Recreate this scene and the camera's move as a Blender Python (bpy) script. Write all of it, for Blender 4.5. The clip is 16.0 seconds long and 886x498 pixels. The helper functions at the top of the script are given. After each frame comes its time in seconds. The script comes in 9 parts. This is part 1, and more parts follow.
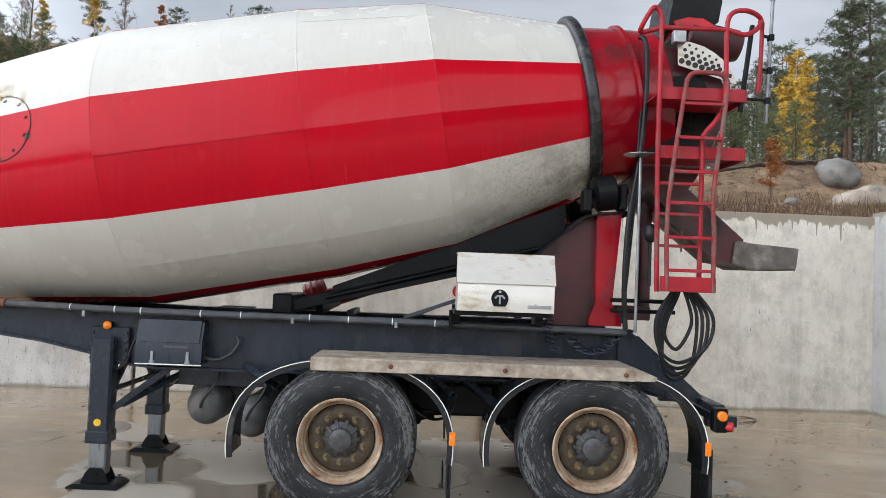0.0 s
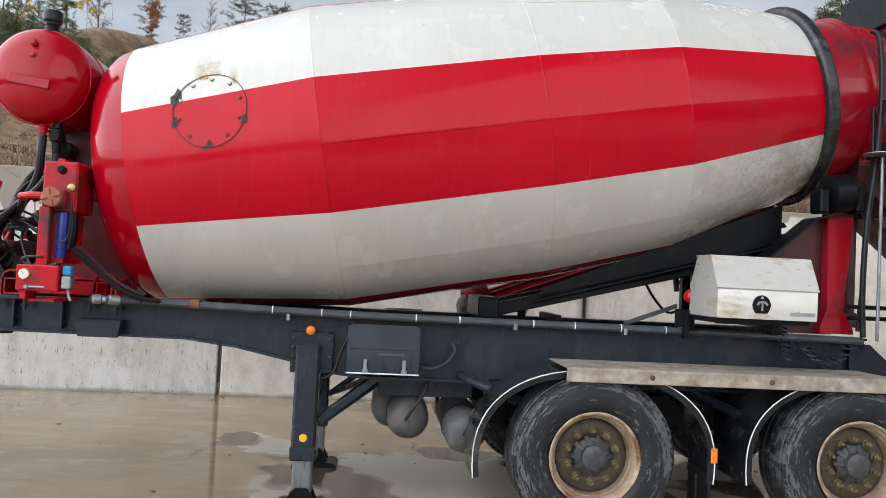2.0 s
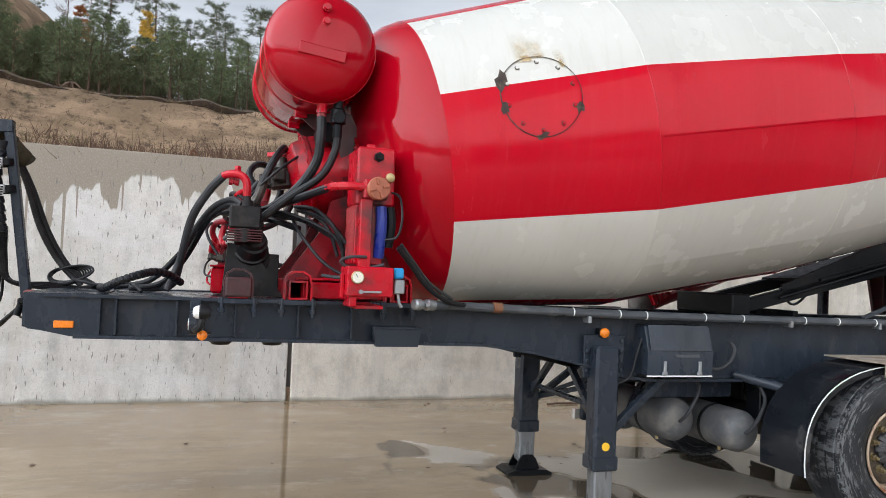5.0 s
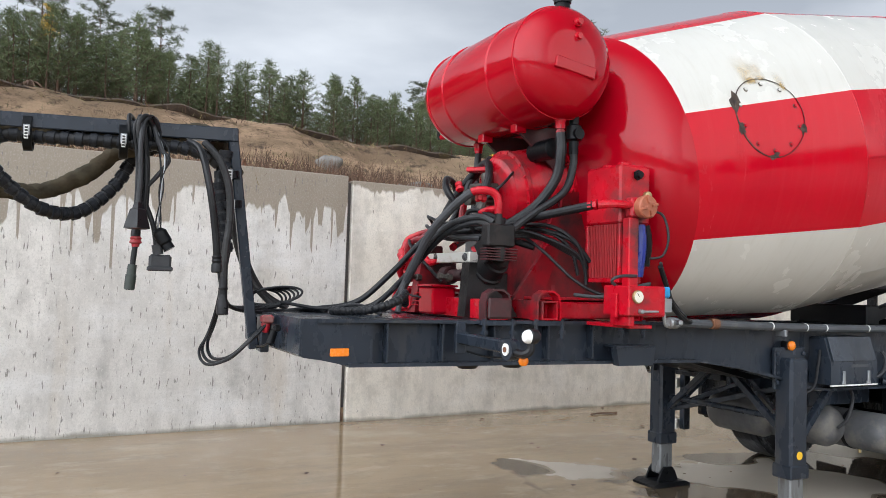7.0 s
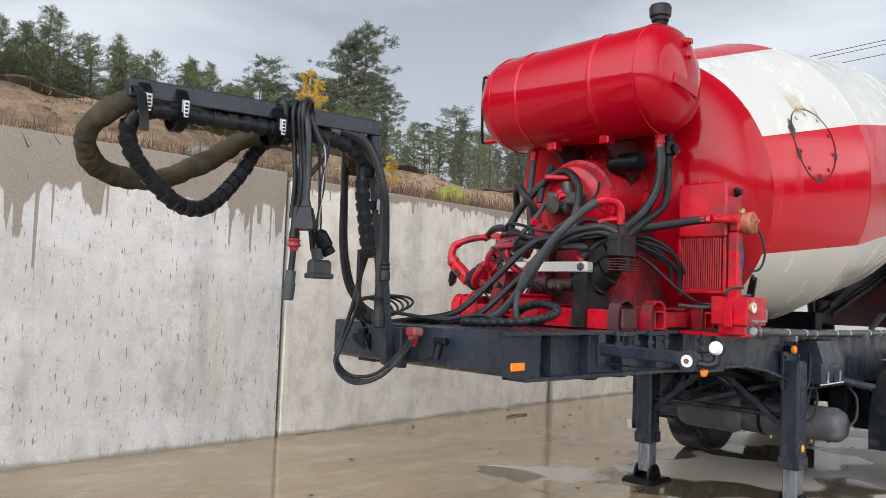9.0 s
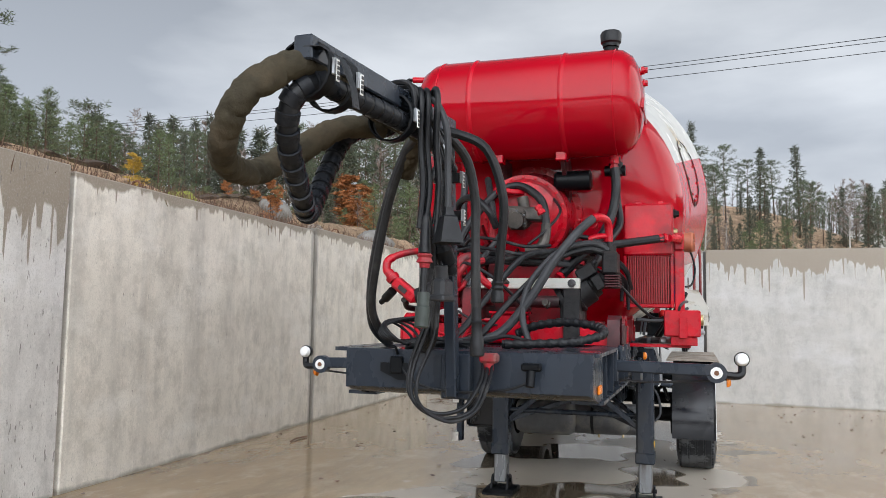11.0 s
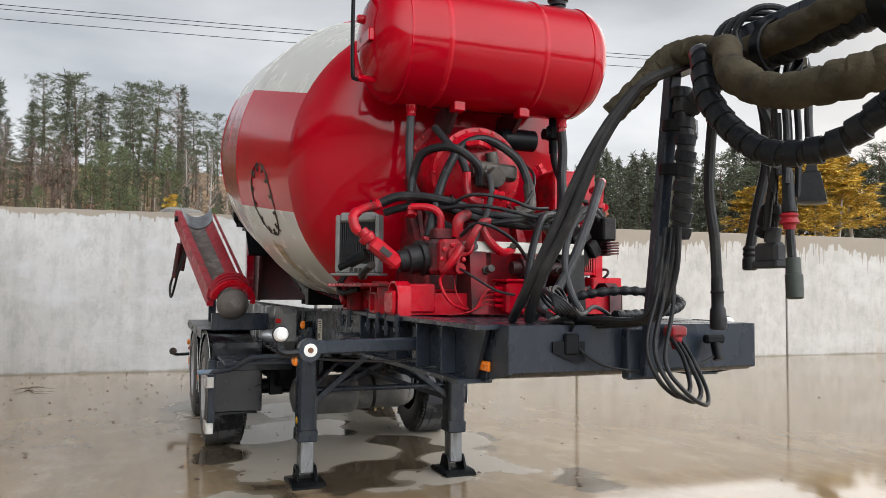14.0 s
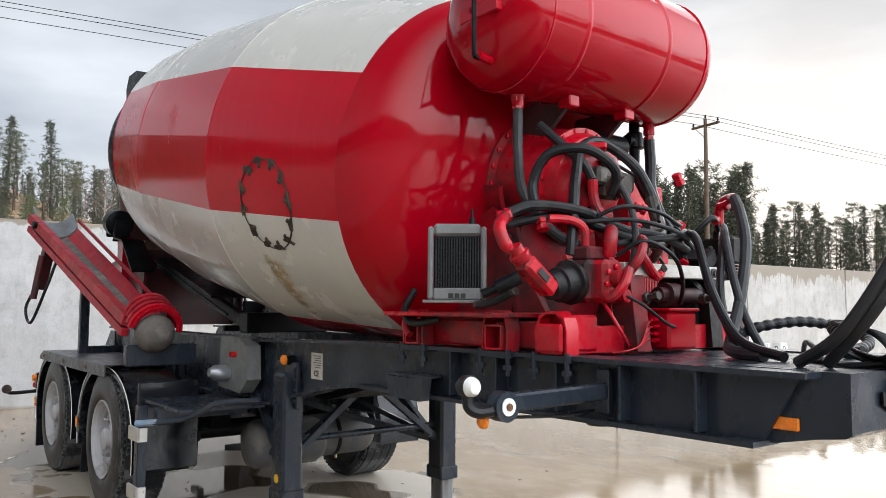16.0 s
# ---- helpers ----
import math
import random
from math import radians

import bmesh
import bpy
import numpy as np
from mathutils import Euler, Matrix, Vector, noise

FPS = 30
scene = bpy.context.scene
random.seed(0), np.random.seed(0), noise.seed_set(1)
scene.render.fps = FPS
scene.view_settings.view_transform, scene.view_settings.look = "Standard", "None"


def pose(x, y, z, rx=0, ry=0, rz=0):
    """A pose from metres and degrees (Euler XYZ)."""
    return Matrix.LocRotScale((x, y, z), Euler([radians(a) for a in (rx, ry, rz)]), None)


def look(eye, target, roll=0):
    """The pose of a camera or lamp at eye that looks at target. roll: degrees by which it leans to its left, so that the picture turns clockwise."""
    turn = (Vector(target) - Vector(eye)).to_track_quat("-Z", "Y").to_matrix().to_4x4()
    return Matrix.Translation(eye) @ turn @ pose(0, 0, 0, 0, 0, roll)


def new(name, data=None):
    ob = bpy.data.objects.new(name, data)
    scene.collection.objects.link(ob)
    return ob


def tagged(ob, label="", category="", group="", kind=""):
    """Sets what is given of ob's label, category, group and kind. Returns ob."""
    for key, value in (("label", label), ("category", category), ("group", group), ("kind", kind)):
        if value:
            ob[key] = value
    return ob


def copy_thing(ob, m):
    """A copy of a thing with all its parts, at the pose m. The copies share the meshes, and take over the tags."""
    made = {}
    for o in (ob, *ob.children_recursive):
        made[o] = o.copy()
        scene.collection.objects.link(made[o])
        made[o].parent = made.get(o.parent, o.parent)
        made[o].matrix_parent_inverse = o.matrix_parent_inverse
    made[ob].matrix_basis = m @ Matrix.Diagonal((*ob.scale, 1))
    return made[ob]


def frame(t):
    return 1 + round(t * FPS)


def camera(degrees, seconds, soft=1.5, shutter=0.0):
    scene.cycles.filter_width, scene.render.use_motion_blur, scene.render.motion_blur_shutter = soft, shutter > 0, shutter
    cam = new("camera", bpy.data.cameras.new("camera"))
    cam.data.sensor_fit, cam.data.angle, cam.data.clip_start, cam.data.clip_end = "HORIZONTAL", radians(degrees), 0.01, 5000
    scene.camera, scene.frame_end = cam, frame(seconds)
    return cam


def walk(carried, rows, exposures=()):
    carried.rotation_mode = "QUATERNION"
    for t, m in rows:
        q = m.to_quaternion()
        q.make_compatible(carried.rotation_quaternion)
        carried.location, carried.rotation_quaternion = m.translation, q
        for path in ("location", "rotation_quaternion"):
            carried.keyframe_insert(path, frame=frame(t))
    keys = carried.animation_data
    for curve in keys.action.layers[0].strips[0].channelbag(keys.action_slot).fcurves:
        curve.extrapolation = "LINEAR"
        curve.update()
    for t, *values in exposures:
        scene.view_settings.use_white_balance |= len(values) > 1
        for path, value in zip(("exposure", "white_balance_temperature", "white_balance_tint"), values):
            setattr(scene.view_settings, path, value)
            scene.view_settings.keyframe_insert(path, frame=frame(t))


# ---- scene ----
cam = camera(59.4, 16.0, soft=0.4)
METRES, EYE = 16.6, 1.71
ROWS = [
    (0.0, 0.0, 0.0, 0.0, -0.08, 2.04, -2.19),
    (0.5, -0.0287, 0.0071, -0.0009, -0.76, 2.09, -2.73),
    (1.0, -0.0602, 0.0141, -0.0015, -1.58, 2.14, -2.94),
    (1.5, -0.0904, 0.0259, -0.0027, -2.61, 2.2, -2.96),
    (2.0, -0.1232, 0.0313, -0.0035, -3.86, 2.08, -2.78),
    (2.5, -0.1552, 0.0377, -0.0048, -5.46, 2.0, -2.58),
    (3.0, -0.1874, 0.0443, -0.0046, -7.3, 1.74, -2.48),
    (3.5, -0.2207, 0.0488, -0.0045, -9.45, 1.5, -2.47),
    (4.0, -0.2492, 0.0588, -0.0054, -11.72, 1.37, -2.5),
    (6.5, -0.4001, 0.1247, -0.0079, -23.73, 2.64, -1.83),
    (7.0, -0.4305, 0.1384, -0.0082, -26.29, 2.71, -1.72),
    (7.5, -0.4584, 0.1531, -0.0085, -29.36, 2.72, -1.79),
    (8.0, -0.4831, 0.1711, -0.0086, -33.16, 2.78, -2.04),
    (10.5, -0.5652, 0.3044, -0.0103, -64.31, 4.58, -1.25),
    (11.0, -0.5712, 0.3357, -0.0094, -71.47, 4.85, -0.86),
    (11.5, -0.5679, 0.3644, -0.0099, -78.51, 4.83, -0.63),
    (12.0, -0.5657, 0.3946, -0.0102, -85.33, 4.56, -0.55),
    (12.5, -0.5614, 0.4247, -0.0098, -91.86, 4.07, -0.44),
    (13.0, -0.5506, 0.452, -0.0089, -98.05, 3.54, -0.34),
    (13.5, -0.5420, 0.4836, -0.0100, -104.30, 3.05, -0.28),
    (14.0, -0.5261, 0.5076, -0.0108, -110.24, 2.88, -0.46),
    (14.5, -0.5071, 0.5291, -0.0101, -115.51, 3.04, -0.58),
    (15.0, -0.4856, 0.5495, -0.0083, -120.08, 3.43, -0.62),
    (15.5, -0.4599, 0.5609, -0.0076, -123.70, 3.93, -0.54),
    (16.0, -0.4345, 0.5737, -0.0076, -126.85, 4.18, -0.37),
]
walk(cam, [(t, pose(0, -6.70, EYE) @ pose(METRES * x, METRES * y, METRES * z, 90 + pitch, roll, yaw)) for t, x, y, z, yaw, pitch, roll in ROWS], exposures=[(0.0, 0.0, 6050, 10), (4.0, 0.08, 6050, 10), (8.0, 0.14, 6100, 10), (10.5, 0.06, 6150, 10), (12.5, -0.20, 6250, 10), (13.5, -0.06, 6750, 10), (14.0, 0.03, 6400, 10), (14.5, 0.12, 6300, 10), (15.0, 0.14, 6200, 10), (16.0, 0.16, 6150, 10)])

# ---- sky and sun: overcast, veiled sun low in the south-south-east, added glow in the west ----
SUN_YAW = 152.0     # compass bearing from +y towards +x, degrees
SUN_UP = 12.0
world = bpy.data.worlds.new("overcast_sky")
scene.world = world
world.use_nodes = True
wn, wl = world.node_tree.nodes, world.node_tree.links
wn.clear()


def wnode(kind, **props):
    n = wn.new(kind)
    for k, v in props.items():
        setattr(n, k, v)
    return n


w_out = wnode("ShaderNodeOutputWorld")
w_bg = wnode("ShaderNodeBackground")
w_bg.inputs["Strength"].default_value = 0.1
w_sky = wnode("ShaderNodeTexSky", sky_type="NISHITA", sun_disc=False)
w_sky.sun_elevation, w_sky.sun_rotation = radians(SUN_UP), radians(SUN_YAW)
w_sky.air_density, w_sky.dust_density, w_sky.ozone_density = 1.0, 3.0, 1.0
w_co = wnode("ShaderNodeTexCoord")
w_map = wnode("ShaderNodeMapping")
w_map.inputs["Scale"].default_value = (1.0, 1.0, 3.2)
w_no = wnode("ShaderNodeTexNoise")
w_no.inputs["Scale"].default_value = 2.1
w_no.inputs["Detail"].default_value = 7.0
w_no.inputs["Roughness"].default_value = 0.5
w_ramp = wnode("ShaderNodeValToRGB")
w_ramp.color_ramp.elements[0].position, w_ramp.color_ramp.elements[0].color = 0.36, (5.2, 5.5, 5.95, 1)
w_ramp.color_ramp.elements[1].position, w_ramp.color_ramp.elements[1].color = 0.64, (8.8, 9.0, 9.2, 1)
w_mix = wnode("ShaderNodeMix", data_type="RGBA")
w_mix.inputs["Factor"].default_value = 0.94
# thin bright cloud round the hidden sun, low over the trees: a wide veil and a small core
SUN_DIR = Vector((math.sin(radians(SUN_YAW)) * math.cos(radians(SUN_UP)), math.cos(radians(SUN_YAW)) * math.cos(radians(SUN_UP)), math.sin(radians(SUN_UP))))
w_dot = wnode("ShaderNodeVectorMath", operation="DOT_PRODUCT")
w_dot.inputs[1].default_value = SUN_DIR
w_veil = wnode("ShaderNodeMapRange", interpolation_type="SMOOTHERSTEP")
w_veil.inputs["From Min"].default_value, w_veil.inputs["From Max"].default_value = 0.955, 1.0
w_veil.inputs["To Min"].default_value, w_veil.inputs["To Max"].default_value = 0.0, 0.8
# added fill glow in the unseen western sky, to light the trailer's sides and front
w_dot2 = wnode("ShaderNodeVectorMath", operation="DOT_PRODUCT")
GLOW = radians(254.0)
w_dot2.inputs[1].default_value = (math.sin(GLOW) * 0.985, math.cos(GLOW) * 0.985, 0.19)
w_fill = wnode("ShaderNodeMapRange", interpolation_type="SMOOTHERSTEP")
w_fill.inputs["From Min"].default_value, w_fill.inputs["From Max"].default_value = 0.0, 1.0
w_fill.inputs["To Min"].default_value, w_fill.inputs["To Max"].default_value = 0.0, 33.0
w_sum = wnode("ShaderNodeMath", operation="ADD")
w_add = wnode("ShaderNodeMix", data_type="RGBA", blend_type="ADD")
w_add.inputs["Factor"].default_value = 1.0
# the sky is dimmed overhead, mostly above the view, to weaken light on upward faces
w_sep = wnode("ShaderNodeSeparateXYZ")
w_grad = wnode("ShaderNodeMapRange")
w_grad.inputs["From Min"].default_value, w_grad.inputs["From Max"].default_value = 0.24, 0.80
w_pow = wnode("ShaderNodeMath", operation="POWER")
w_pow.inputs[1].default_value = 1.0
w_abs = wnode("ShaderNodeMath", operation="ABSOLUTE")
w_grad.inputs["To Min"].default_value, w_grad.inputs["To Max"].default_value = 1.0, 0.16
w_mul = wnode("ShaderNodeVectorMath", operation="SCALE")
wl.new(w_co.outputs["Generated"], w_sep.inputs[0])
wl.new(w_sep.outputs["Z"], w_abs.inputs[0])
wl.new(w_abs.outputs[0], w_pow.inputs[0])
wl.new(w_pow.outputs[0], w_grad.inputs["Value"])
wl.new(w_ramp.outputs["Color"], w_mul.inputs[0])
wl.new(w_grad.outputs["Result"], w_mul.inputs["Scale"])
wl.new(w_co.outputs["Generated"], w_map.inputs["Vector"])
wl.new(w_map.outputs["Vector"], w_no.inputs["Vector"])
wl.new(w_no.outputs["Fac"], w_ramp.inputs["Fac"])
wl.new(w_sky.outputs["Color"], w_mix.inputs["A"])
wl.new(w_mul.outputs["Vector"], w_mix.inputs["B"])
wl.new(w_co.outputs["Generated"], w_dot.inputs[0])
wl.new(w_dot.outputs["Value"], w_veil.inputs["Value"])
wl.new(w_mix.outputs["Result"], w_add.inputs["A"])
wl.new(w_co.outputs["Generated"], w_dot2.inputs[0])
wl.new(w_dot2.outputs["Value"], w_fill.inputs["Value"])
wl.new(w_veil.outputs["Result"], w_sum.inputs[0])
wl.new(w_fill.outputs["Result"], w_sum.inputs[1])
wl.new(w_sum.outputs[0], w_add.inputs["B"])
wl.new(w_add.outputs["Result"], w_bg.inputs["Color"])
wl.new(w_bg.outputs["Background"], w_out.inputs["Surface"])

sun = new("sun", bpy.data.lights.new("sun", "SUN"))
sun.data.energy, sun.data.angle, sun.data.color = 1.15, radians(60), (1.0, 0.96, 0.90)
sun.matrix_world = look(tuple(SUN_DIR * 50), (0, 0, 0))

# ---- materials ----
def mat(name, base, rough=0.5, metal=0.0, vary=0.15, scale=6.0, bump=0.1, bump_scale=60.0, dirt=None, dirt_amount=0.0, dirt_scale=2.5,
        spot=None, spot_amount=0.0, spot_scale=30.0, rough_vary=0.12, coat=0.0, stretch=(1, 1, 1), island=0.0, obrand=0.0, spec=0.5):
    """Base colour broken at two scales, a second colour in soft patches (dirt), a third in small spots, bump and uneven gloss."""
    m = bpy.data.materials.new(name)
    m.use_nodes = True
    n, l = m.node_tree.nodes, m.node_tree.links
    b = n["Principled BSDF"]
    co = n.new("ShaderNodeTexCoord")
    mp = n.new("ShaderNodeMapping")
    mp.inputs["Scale"].default_value = stretch
    l.new(co.outputs["Object"], mp.inputs["Vector"])

    def noise_at(s, detail=5.0, rough_=0.55):
        t = n.new("ShaderNodeTexNoise")
        t.inputs["Scale"].default_value, t.inputs["Detail"].default_value, t.inputs["Roughness"].default_value = s, detail, rough_
        l.new(mp.outputs["Vector"], t.inputs["Vector"])
        return t.outputs["Fac"]

    def ramp(src, lo, hi):
        r = n.new("ShaderNodeMapRange")
        r.inputs["From Min"].default_value, r.inputs["From Max"].default_value = lo, hi
        l.new(src, r.inputs["Value"])
        return r.outputs["Result"]

    def mix(a, bb, f, mode="MIX"):
        x = n.new("ShaderNodeMix")
        x.data_type, x.blend_type = "RGBA", mode
        for sock, val in (("A", a), ("B", bb), ("Factor", f)):
            if isinstance(val, (int, float)):
                x.inputs[sock].default_value = val
            elif isinstance(val, tuple):
                x.inputs[sock].default_value = (*val, 1)
            else:
                l.new(val, x.inputs[sock])
        return x.outputs["Result"]

    dark = tuple(c * (1 - vary) for c in base)
    light = tuple(min(1, c * (1 + vary)) for c in base)
    col = mix(dark, light, ramp(noise_at(scale), 0.3, 0.7))
    if island or obrand:
        if island:
            g = n.new("ShaderNodeNewGeometry")
            src = g.outputs["Random Per Island"]
        else:
            g = n.new("ShaderNodeObjectInfo")
            src = g.outputs["Random"]
        k = island or obrand
        r = n.new("ShaderNodeMapRange")
        r.inputs["To Min"].default_value, r.inputs["To Max"].default_value = 1 - k, 1 + k
        l.new(src, r.inputs["Value"])
        cc = n.new("ShaderNodeCombineColor")
        for i in range(3):
            l.new(r.outputs["Result"], cc.inputs[i])
        col = mix(col, cc.outputs["Color"], 1.0, "MULTIPLY")
    rsock = None
    if dirt:
        f = ramp(noise_at(dirt_scale, 8.0, 0.65), 0.62 - dirt_amount * 0.35, 0.74 - dirt_amount * 0.2)
        col = mix(col, dirt, f)
        rsock = f
    if spot:
        f2 = ramp(noise_at(spot_scale, 3.0, 0.6), 0.70 - spot_amount * 0.2, 0.74 - spot_amount * 0.2)
        col = mix(col, spot, f2)
    l.new(col, b.inputs["Base Color"])
    rr = n.new("ShaderNodeMapRange")
    rr.inputs["From Min"].default_value, rr.inputs["From Max"].default_value = 0.3, 0.7
    rr.inputs["To Min"].default_value, rr.inputs["To Max"].default_value = max(0.03, rough - rough_vary), min(1, rough + rough_vary)
    l.new(noise_at(scale * 2.3), rr.inputs["Value"])
    if rsock:
        ad = n.new("ShaderNodeMath")
        ad.operation, ad.use_clamp = "MULTIPLY_ADD", True
        ad.inputs[1].default_value = 0.3
        l.new(rsock, ad.inputs[0])
        l.new(rr.outputs["Result"], ad.inputs[2])
        l.new(ad.outputs[0], b.inputs["Roughness"])
    else:
        l.new(rr.outputs["Result"], b.inputs["Roughness"])
    b.inputs["Metallic"].default_value = metal
    b.inputs["Specular IOR Level"].default_value = spec
    b.inputs["Coat Weight"].default_value = coat
    b.inputs["Coat Roughness"].default_value = 0.06
    if bump:
        bp = n.new("ShaderNodeBump")
        bp.inputs["Strength"].default_value, bp.inputs["Distance"].default_value = bump, 0.01
        l.new(noise_at(bump_scale, 4.0), bp.inputs["Height"])
        l.new(bp.outputs["Normal"], b.inputs["Normal"])
    return m


RED = mat("red_paint", (0.43, 0.0015, 0.013), 0.075, vary=0.05, scale=1.6, bump=0.010, bump_scale=10, dirt=(0.39, 0.003, 0.012), dirt_amount=0.2, dirt_scale=1.8, rough_vary=0.03, stretch=(1, 1, 0.45), spec=0.30)
HEADRED = mat("glossy_red_paint", (0.36, 0.001, 0.010), 0.08, vary=0.05, scale=1.6, bump=0.008, bump_scale=6, rough_vary=0.02, spec=0.28)
CREAM = mat("cream_drum_paint", (0.60, 0.595, 0.555), 0.22, vary=0.04, scale=1.4, bump=0.03, bump_scale=10, dirt=(0.575, 0.565, 0.515), dirt_amount=0.0, dirt_scale=1.3, spot=(0.07, 0.06, 0.05), spot_amount=-0.28, spot_scale=16, coat=0.0, spec=0.45)
PUMPRED = mat("oily_red_paint", (0.44, 0.003, 0.014), 0.30, vary=0.2, scale=7, bump=0.08, bump_scale=40, dirt=(0.045, 0.03, 0.03), dirt_amount=0.32, dirt_scale=3.0, coat=0.1, spec=0.3)
STANDRED = mat("grimy_stand_paint", (0.29, 0.004, 0.013), 0.34, vary=0.25, scale=5, bump=0.1, bump_scale=40, dirt=(0.030, 0.016, 0.017), dirt_amount=0.72, dirt_scale=2.6, spec=0.3)
OILBLACK = mat("oil_caked_black_casting", (0.010, 0.010, 0.011), 0.42, vary=0.4, scale=10, bump=0.35, bump_scale=35, dirt=(0.035, 0.030, 0.028), dirt_amount=0.3, dirt_scale=6, spec=0.25)
NECKRED = mat("grimy_crimson_paint", (0.29, 0.004, 0.013), 0.16, vary=0.25, scale=3, bump=0.05, bump_scale=20, dirt=(0.10, 0.012, 0.016), dirt_amount=0.22, dirt_scale=2.2, spec=0.35)
DULLRED = mat("worn_red_paint", (0.33, 0.014, 0.025), 0.40, vary=0.22, scale=6, bump=0.12, bump_scale=35, dirt=(0.19, 0.10, 0.09), dirt_amount=0.22, dirt_scale=5, spec=0.3)
RINGSTEEL = mat("greasy_dark_ring_steel", (0.030, 0.031, 0.034), 0.24, metal=0.3, vary=0.4, scale=7, bump=0.12, bump_scale=30, dirt=(0.10, 0.10, 0.10), dirt_amount=0.22, dirt_scale=5, spec=0.45)
LADDERWORN = mat("worn_brown_red_paint", (0.22, 0.035, 0.036), 0.45, vary=0.25, scale=9, bump=0.12, bump_scale=40, dirt=(0.17, 0.125, 0.11), dirt_amount=0.42, dirt_scale=7, spec=0.3)
DARKRED = mat("grimy_dark_red_paint", (0.060, 0.006, 0.009), 0.42, vary=0.3, scale=4, bump=0.1, bump_scale=30, dirt=(0.02, 0.017, 0.018), dirt_amount=0.4, dirt_scale=2.5)
CHASSIS = mat("dark_grey_chassis_paint", (0.022, 0.029, 0.041), 0.28, vary=0.22, scale=3.5, bump=0.06, bump_scale=25, dirt=(0.050, 0.050, 0.051), dirt_amount=0.15, dirt_scale=3.2, rough_vary=0.15, stretch=(1, 1, 0.5), spec=0.28)
BLACK = mat("black_plastic", (0.004, 0.005, 0.0065), 0.38, vary=0.25, scale=8, bump=0.1, bump_scale=50, dirt=(0.022, 0.021, 0.020), dirt_amount=0.15, spec=0.16)
FENDER = mat("wet_black_fender_plastic", (0.010, 0.012, 0.016), 0.16, vary=0.25, scale=4, bump=0.05, bump_scale=30, dirt=(0.06, 0.06, 0.06), dirt_amount=0.15, spec=0.4)
RUBBER = mat("black_rubber_hose", (0.010, 0.011, 0.013), 0.38, vary=0.3, scale=9, bump=0.12, bump_scale=70, dirt=(0.045, 0.045, 0.045), dirt_amount=0.2, dirt_scale=7, spec=0.28)
HOSEGREY = mat("dull_black_hose", (0.020, 0.021, 0.023), 0.45, vary=0.3, scale=9, bump=0.12, bump_scale=70, dirt=(0.055, 0.055, 0.055), dirt_amount=0.25, dirt_scale=6, spec=0.3)
GREYHOSE = mat("grey_worn_hose", (0.035, 0.037, 0.041), 0.45, vary=0.25, scale=9, bump=0.12, bump_scale=70, dirt=(0.05, 0.05, 0.05), dirt_amount=0.2, spec=0.28)
AIRLINE = mat("glossy_blue_black_air_line", (0.030, 0.040, 0.060), 0.22, vary=0.2, scale=12, bump=0.05, spec=0.5)
NUT = mat("olive_wheel_nut", (0.17, 0.13, 0.062), 0.5, vary=0.3, scale=20, bump=0.2, dirt=(0.05, 0.03, 0.018), dirt_amount=0.4, dirt_scale=16)
RIMRUST = mat("tan_rim_well_with_rust", (0.36, 0.28, 0.195), 0.65, vary=0.3, scale=14, bump=0.3, bump_scale=40, dirt=(0.15, 0.070, 0.030), dirt_amount=0.45, dirt_scale=7)
RIM = mat("cream_rim_with_rust", (0.47, 0.37, 0.27), 0.5, vary=0.2, scale=8, bump=0.2, bump_scale=40, dirt=(0.19, 0.082, 0.036), dirt_amount=0.55, dirt_scale=5)
DISC = mat("dirty_olive_wheel_disc", (0.075, 0.058, 0.038), 0.6, vary=0.3, scale=10, bump=0.3, bump_scale=40, dirt=(0.045, 0.032, 0.020), dirt_amount=0.40, dirt_scale=9)
AIRTANK = mat("dusty_grey_air_tank", (0.085, 0.088, 0.092), 0.5, vary=0.25, scale=7, bump=0.1, dirt=(0.17, 0.16, 0.145), dirt_amount=0.35, dirt_scale=6)
OILYALU = mat("oily_cast_aluminium", (0.070, 0.062, 0.054), 0.4, metal=0.4, vary=0.4, scale=14, bump=0.3, bump_scale=40, dirt=(0.03, 0.028, 0.026), dirt_amount=0.45, dirt_scale=9)
HATCHRUST = mat("black_brown_torn_edge", (0.040, 0.026, 0.020), 0.7, vary=0.4, scale=25, bump=0.4, bump_scale=60, dirt=(0.15, 0.11, 0.08), dirt_amount=0.3, dirt_scale=14)
HUB = mat("oily_grey_hub", (0.075, 0.078, 0.084), 0.5, metal=0.2, vary=0.4, scale=14, bump=0.4, bump_scale=45, dirt=(0.05, 0.045, 0.045), dirt_amount=0.5, dirt_scale=9)
ALURIM = mat("grey_painted_rim", (0.42, 0.43, 0.45), 0.4, vary=0.15, scale=7, bump=0.1, dirt=(0.22, 0.21, 0.2), dirt_amount=0.25)
GALV = mat("galvanised_steel", (0.32, 0.34, 0.36), 0.40, metal=0.7, vary=0.2, scale=9, bump=0.08, bump_scale=40, dirt=(0.22, 0.21, 0.2), dirt_amount=0.25)
ALU = mat("brushed_aluminium_box", (0.62, 0.61, 0.57), 0.38, metal=0.35, vary=0.08, scale=3, bump=0.04, dirt=(0.42, 0.36, 0.25), dirt_amount=0.2, dirt_scale=3, stretch=(1, 1, 3))
CHECKER = mat("muddy_checker_plate", (0.42, 0.37, 0.31), 0.5, metal=0.3, vary=0.3, scale=14, bump=0.3, bump_scale=50, dirt=(0.25, 0.19, 0.14), dirt_amount=0.4, dirt_scale=6)
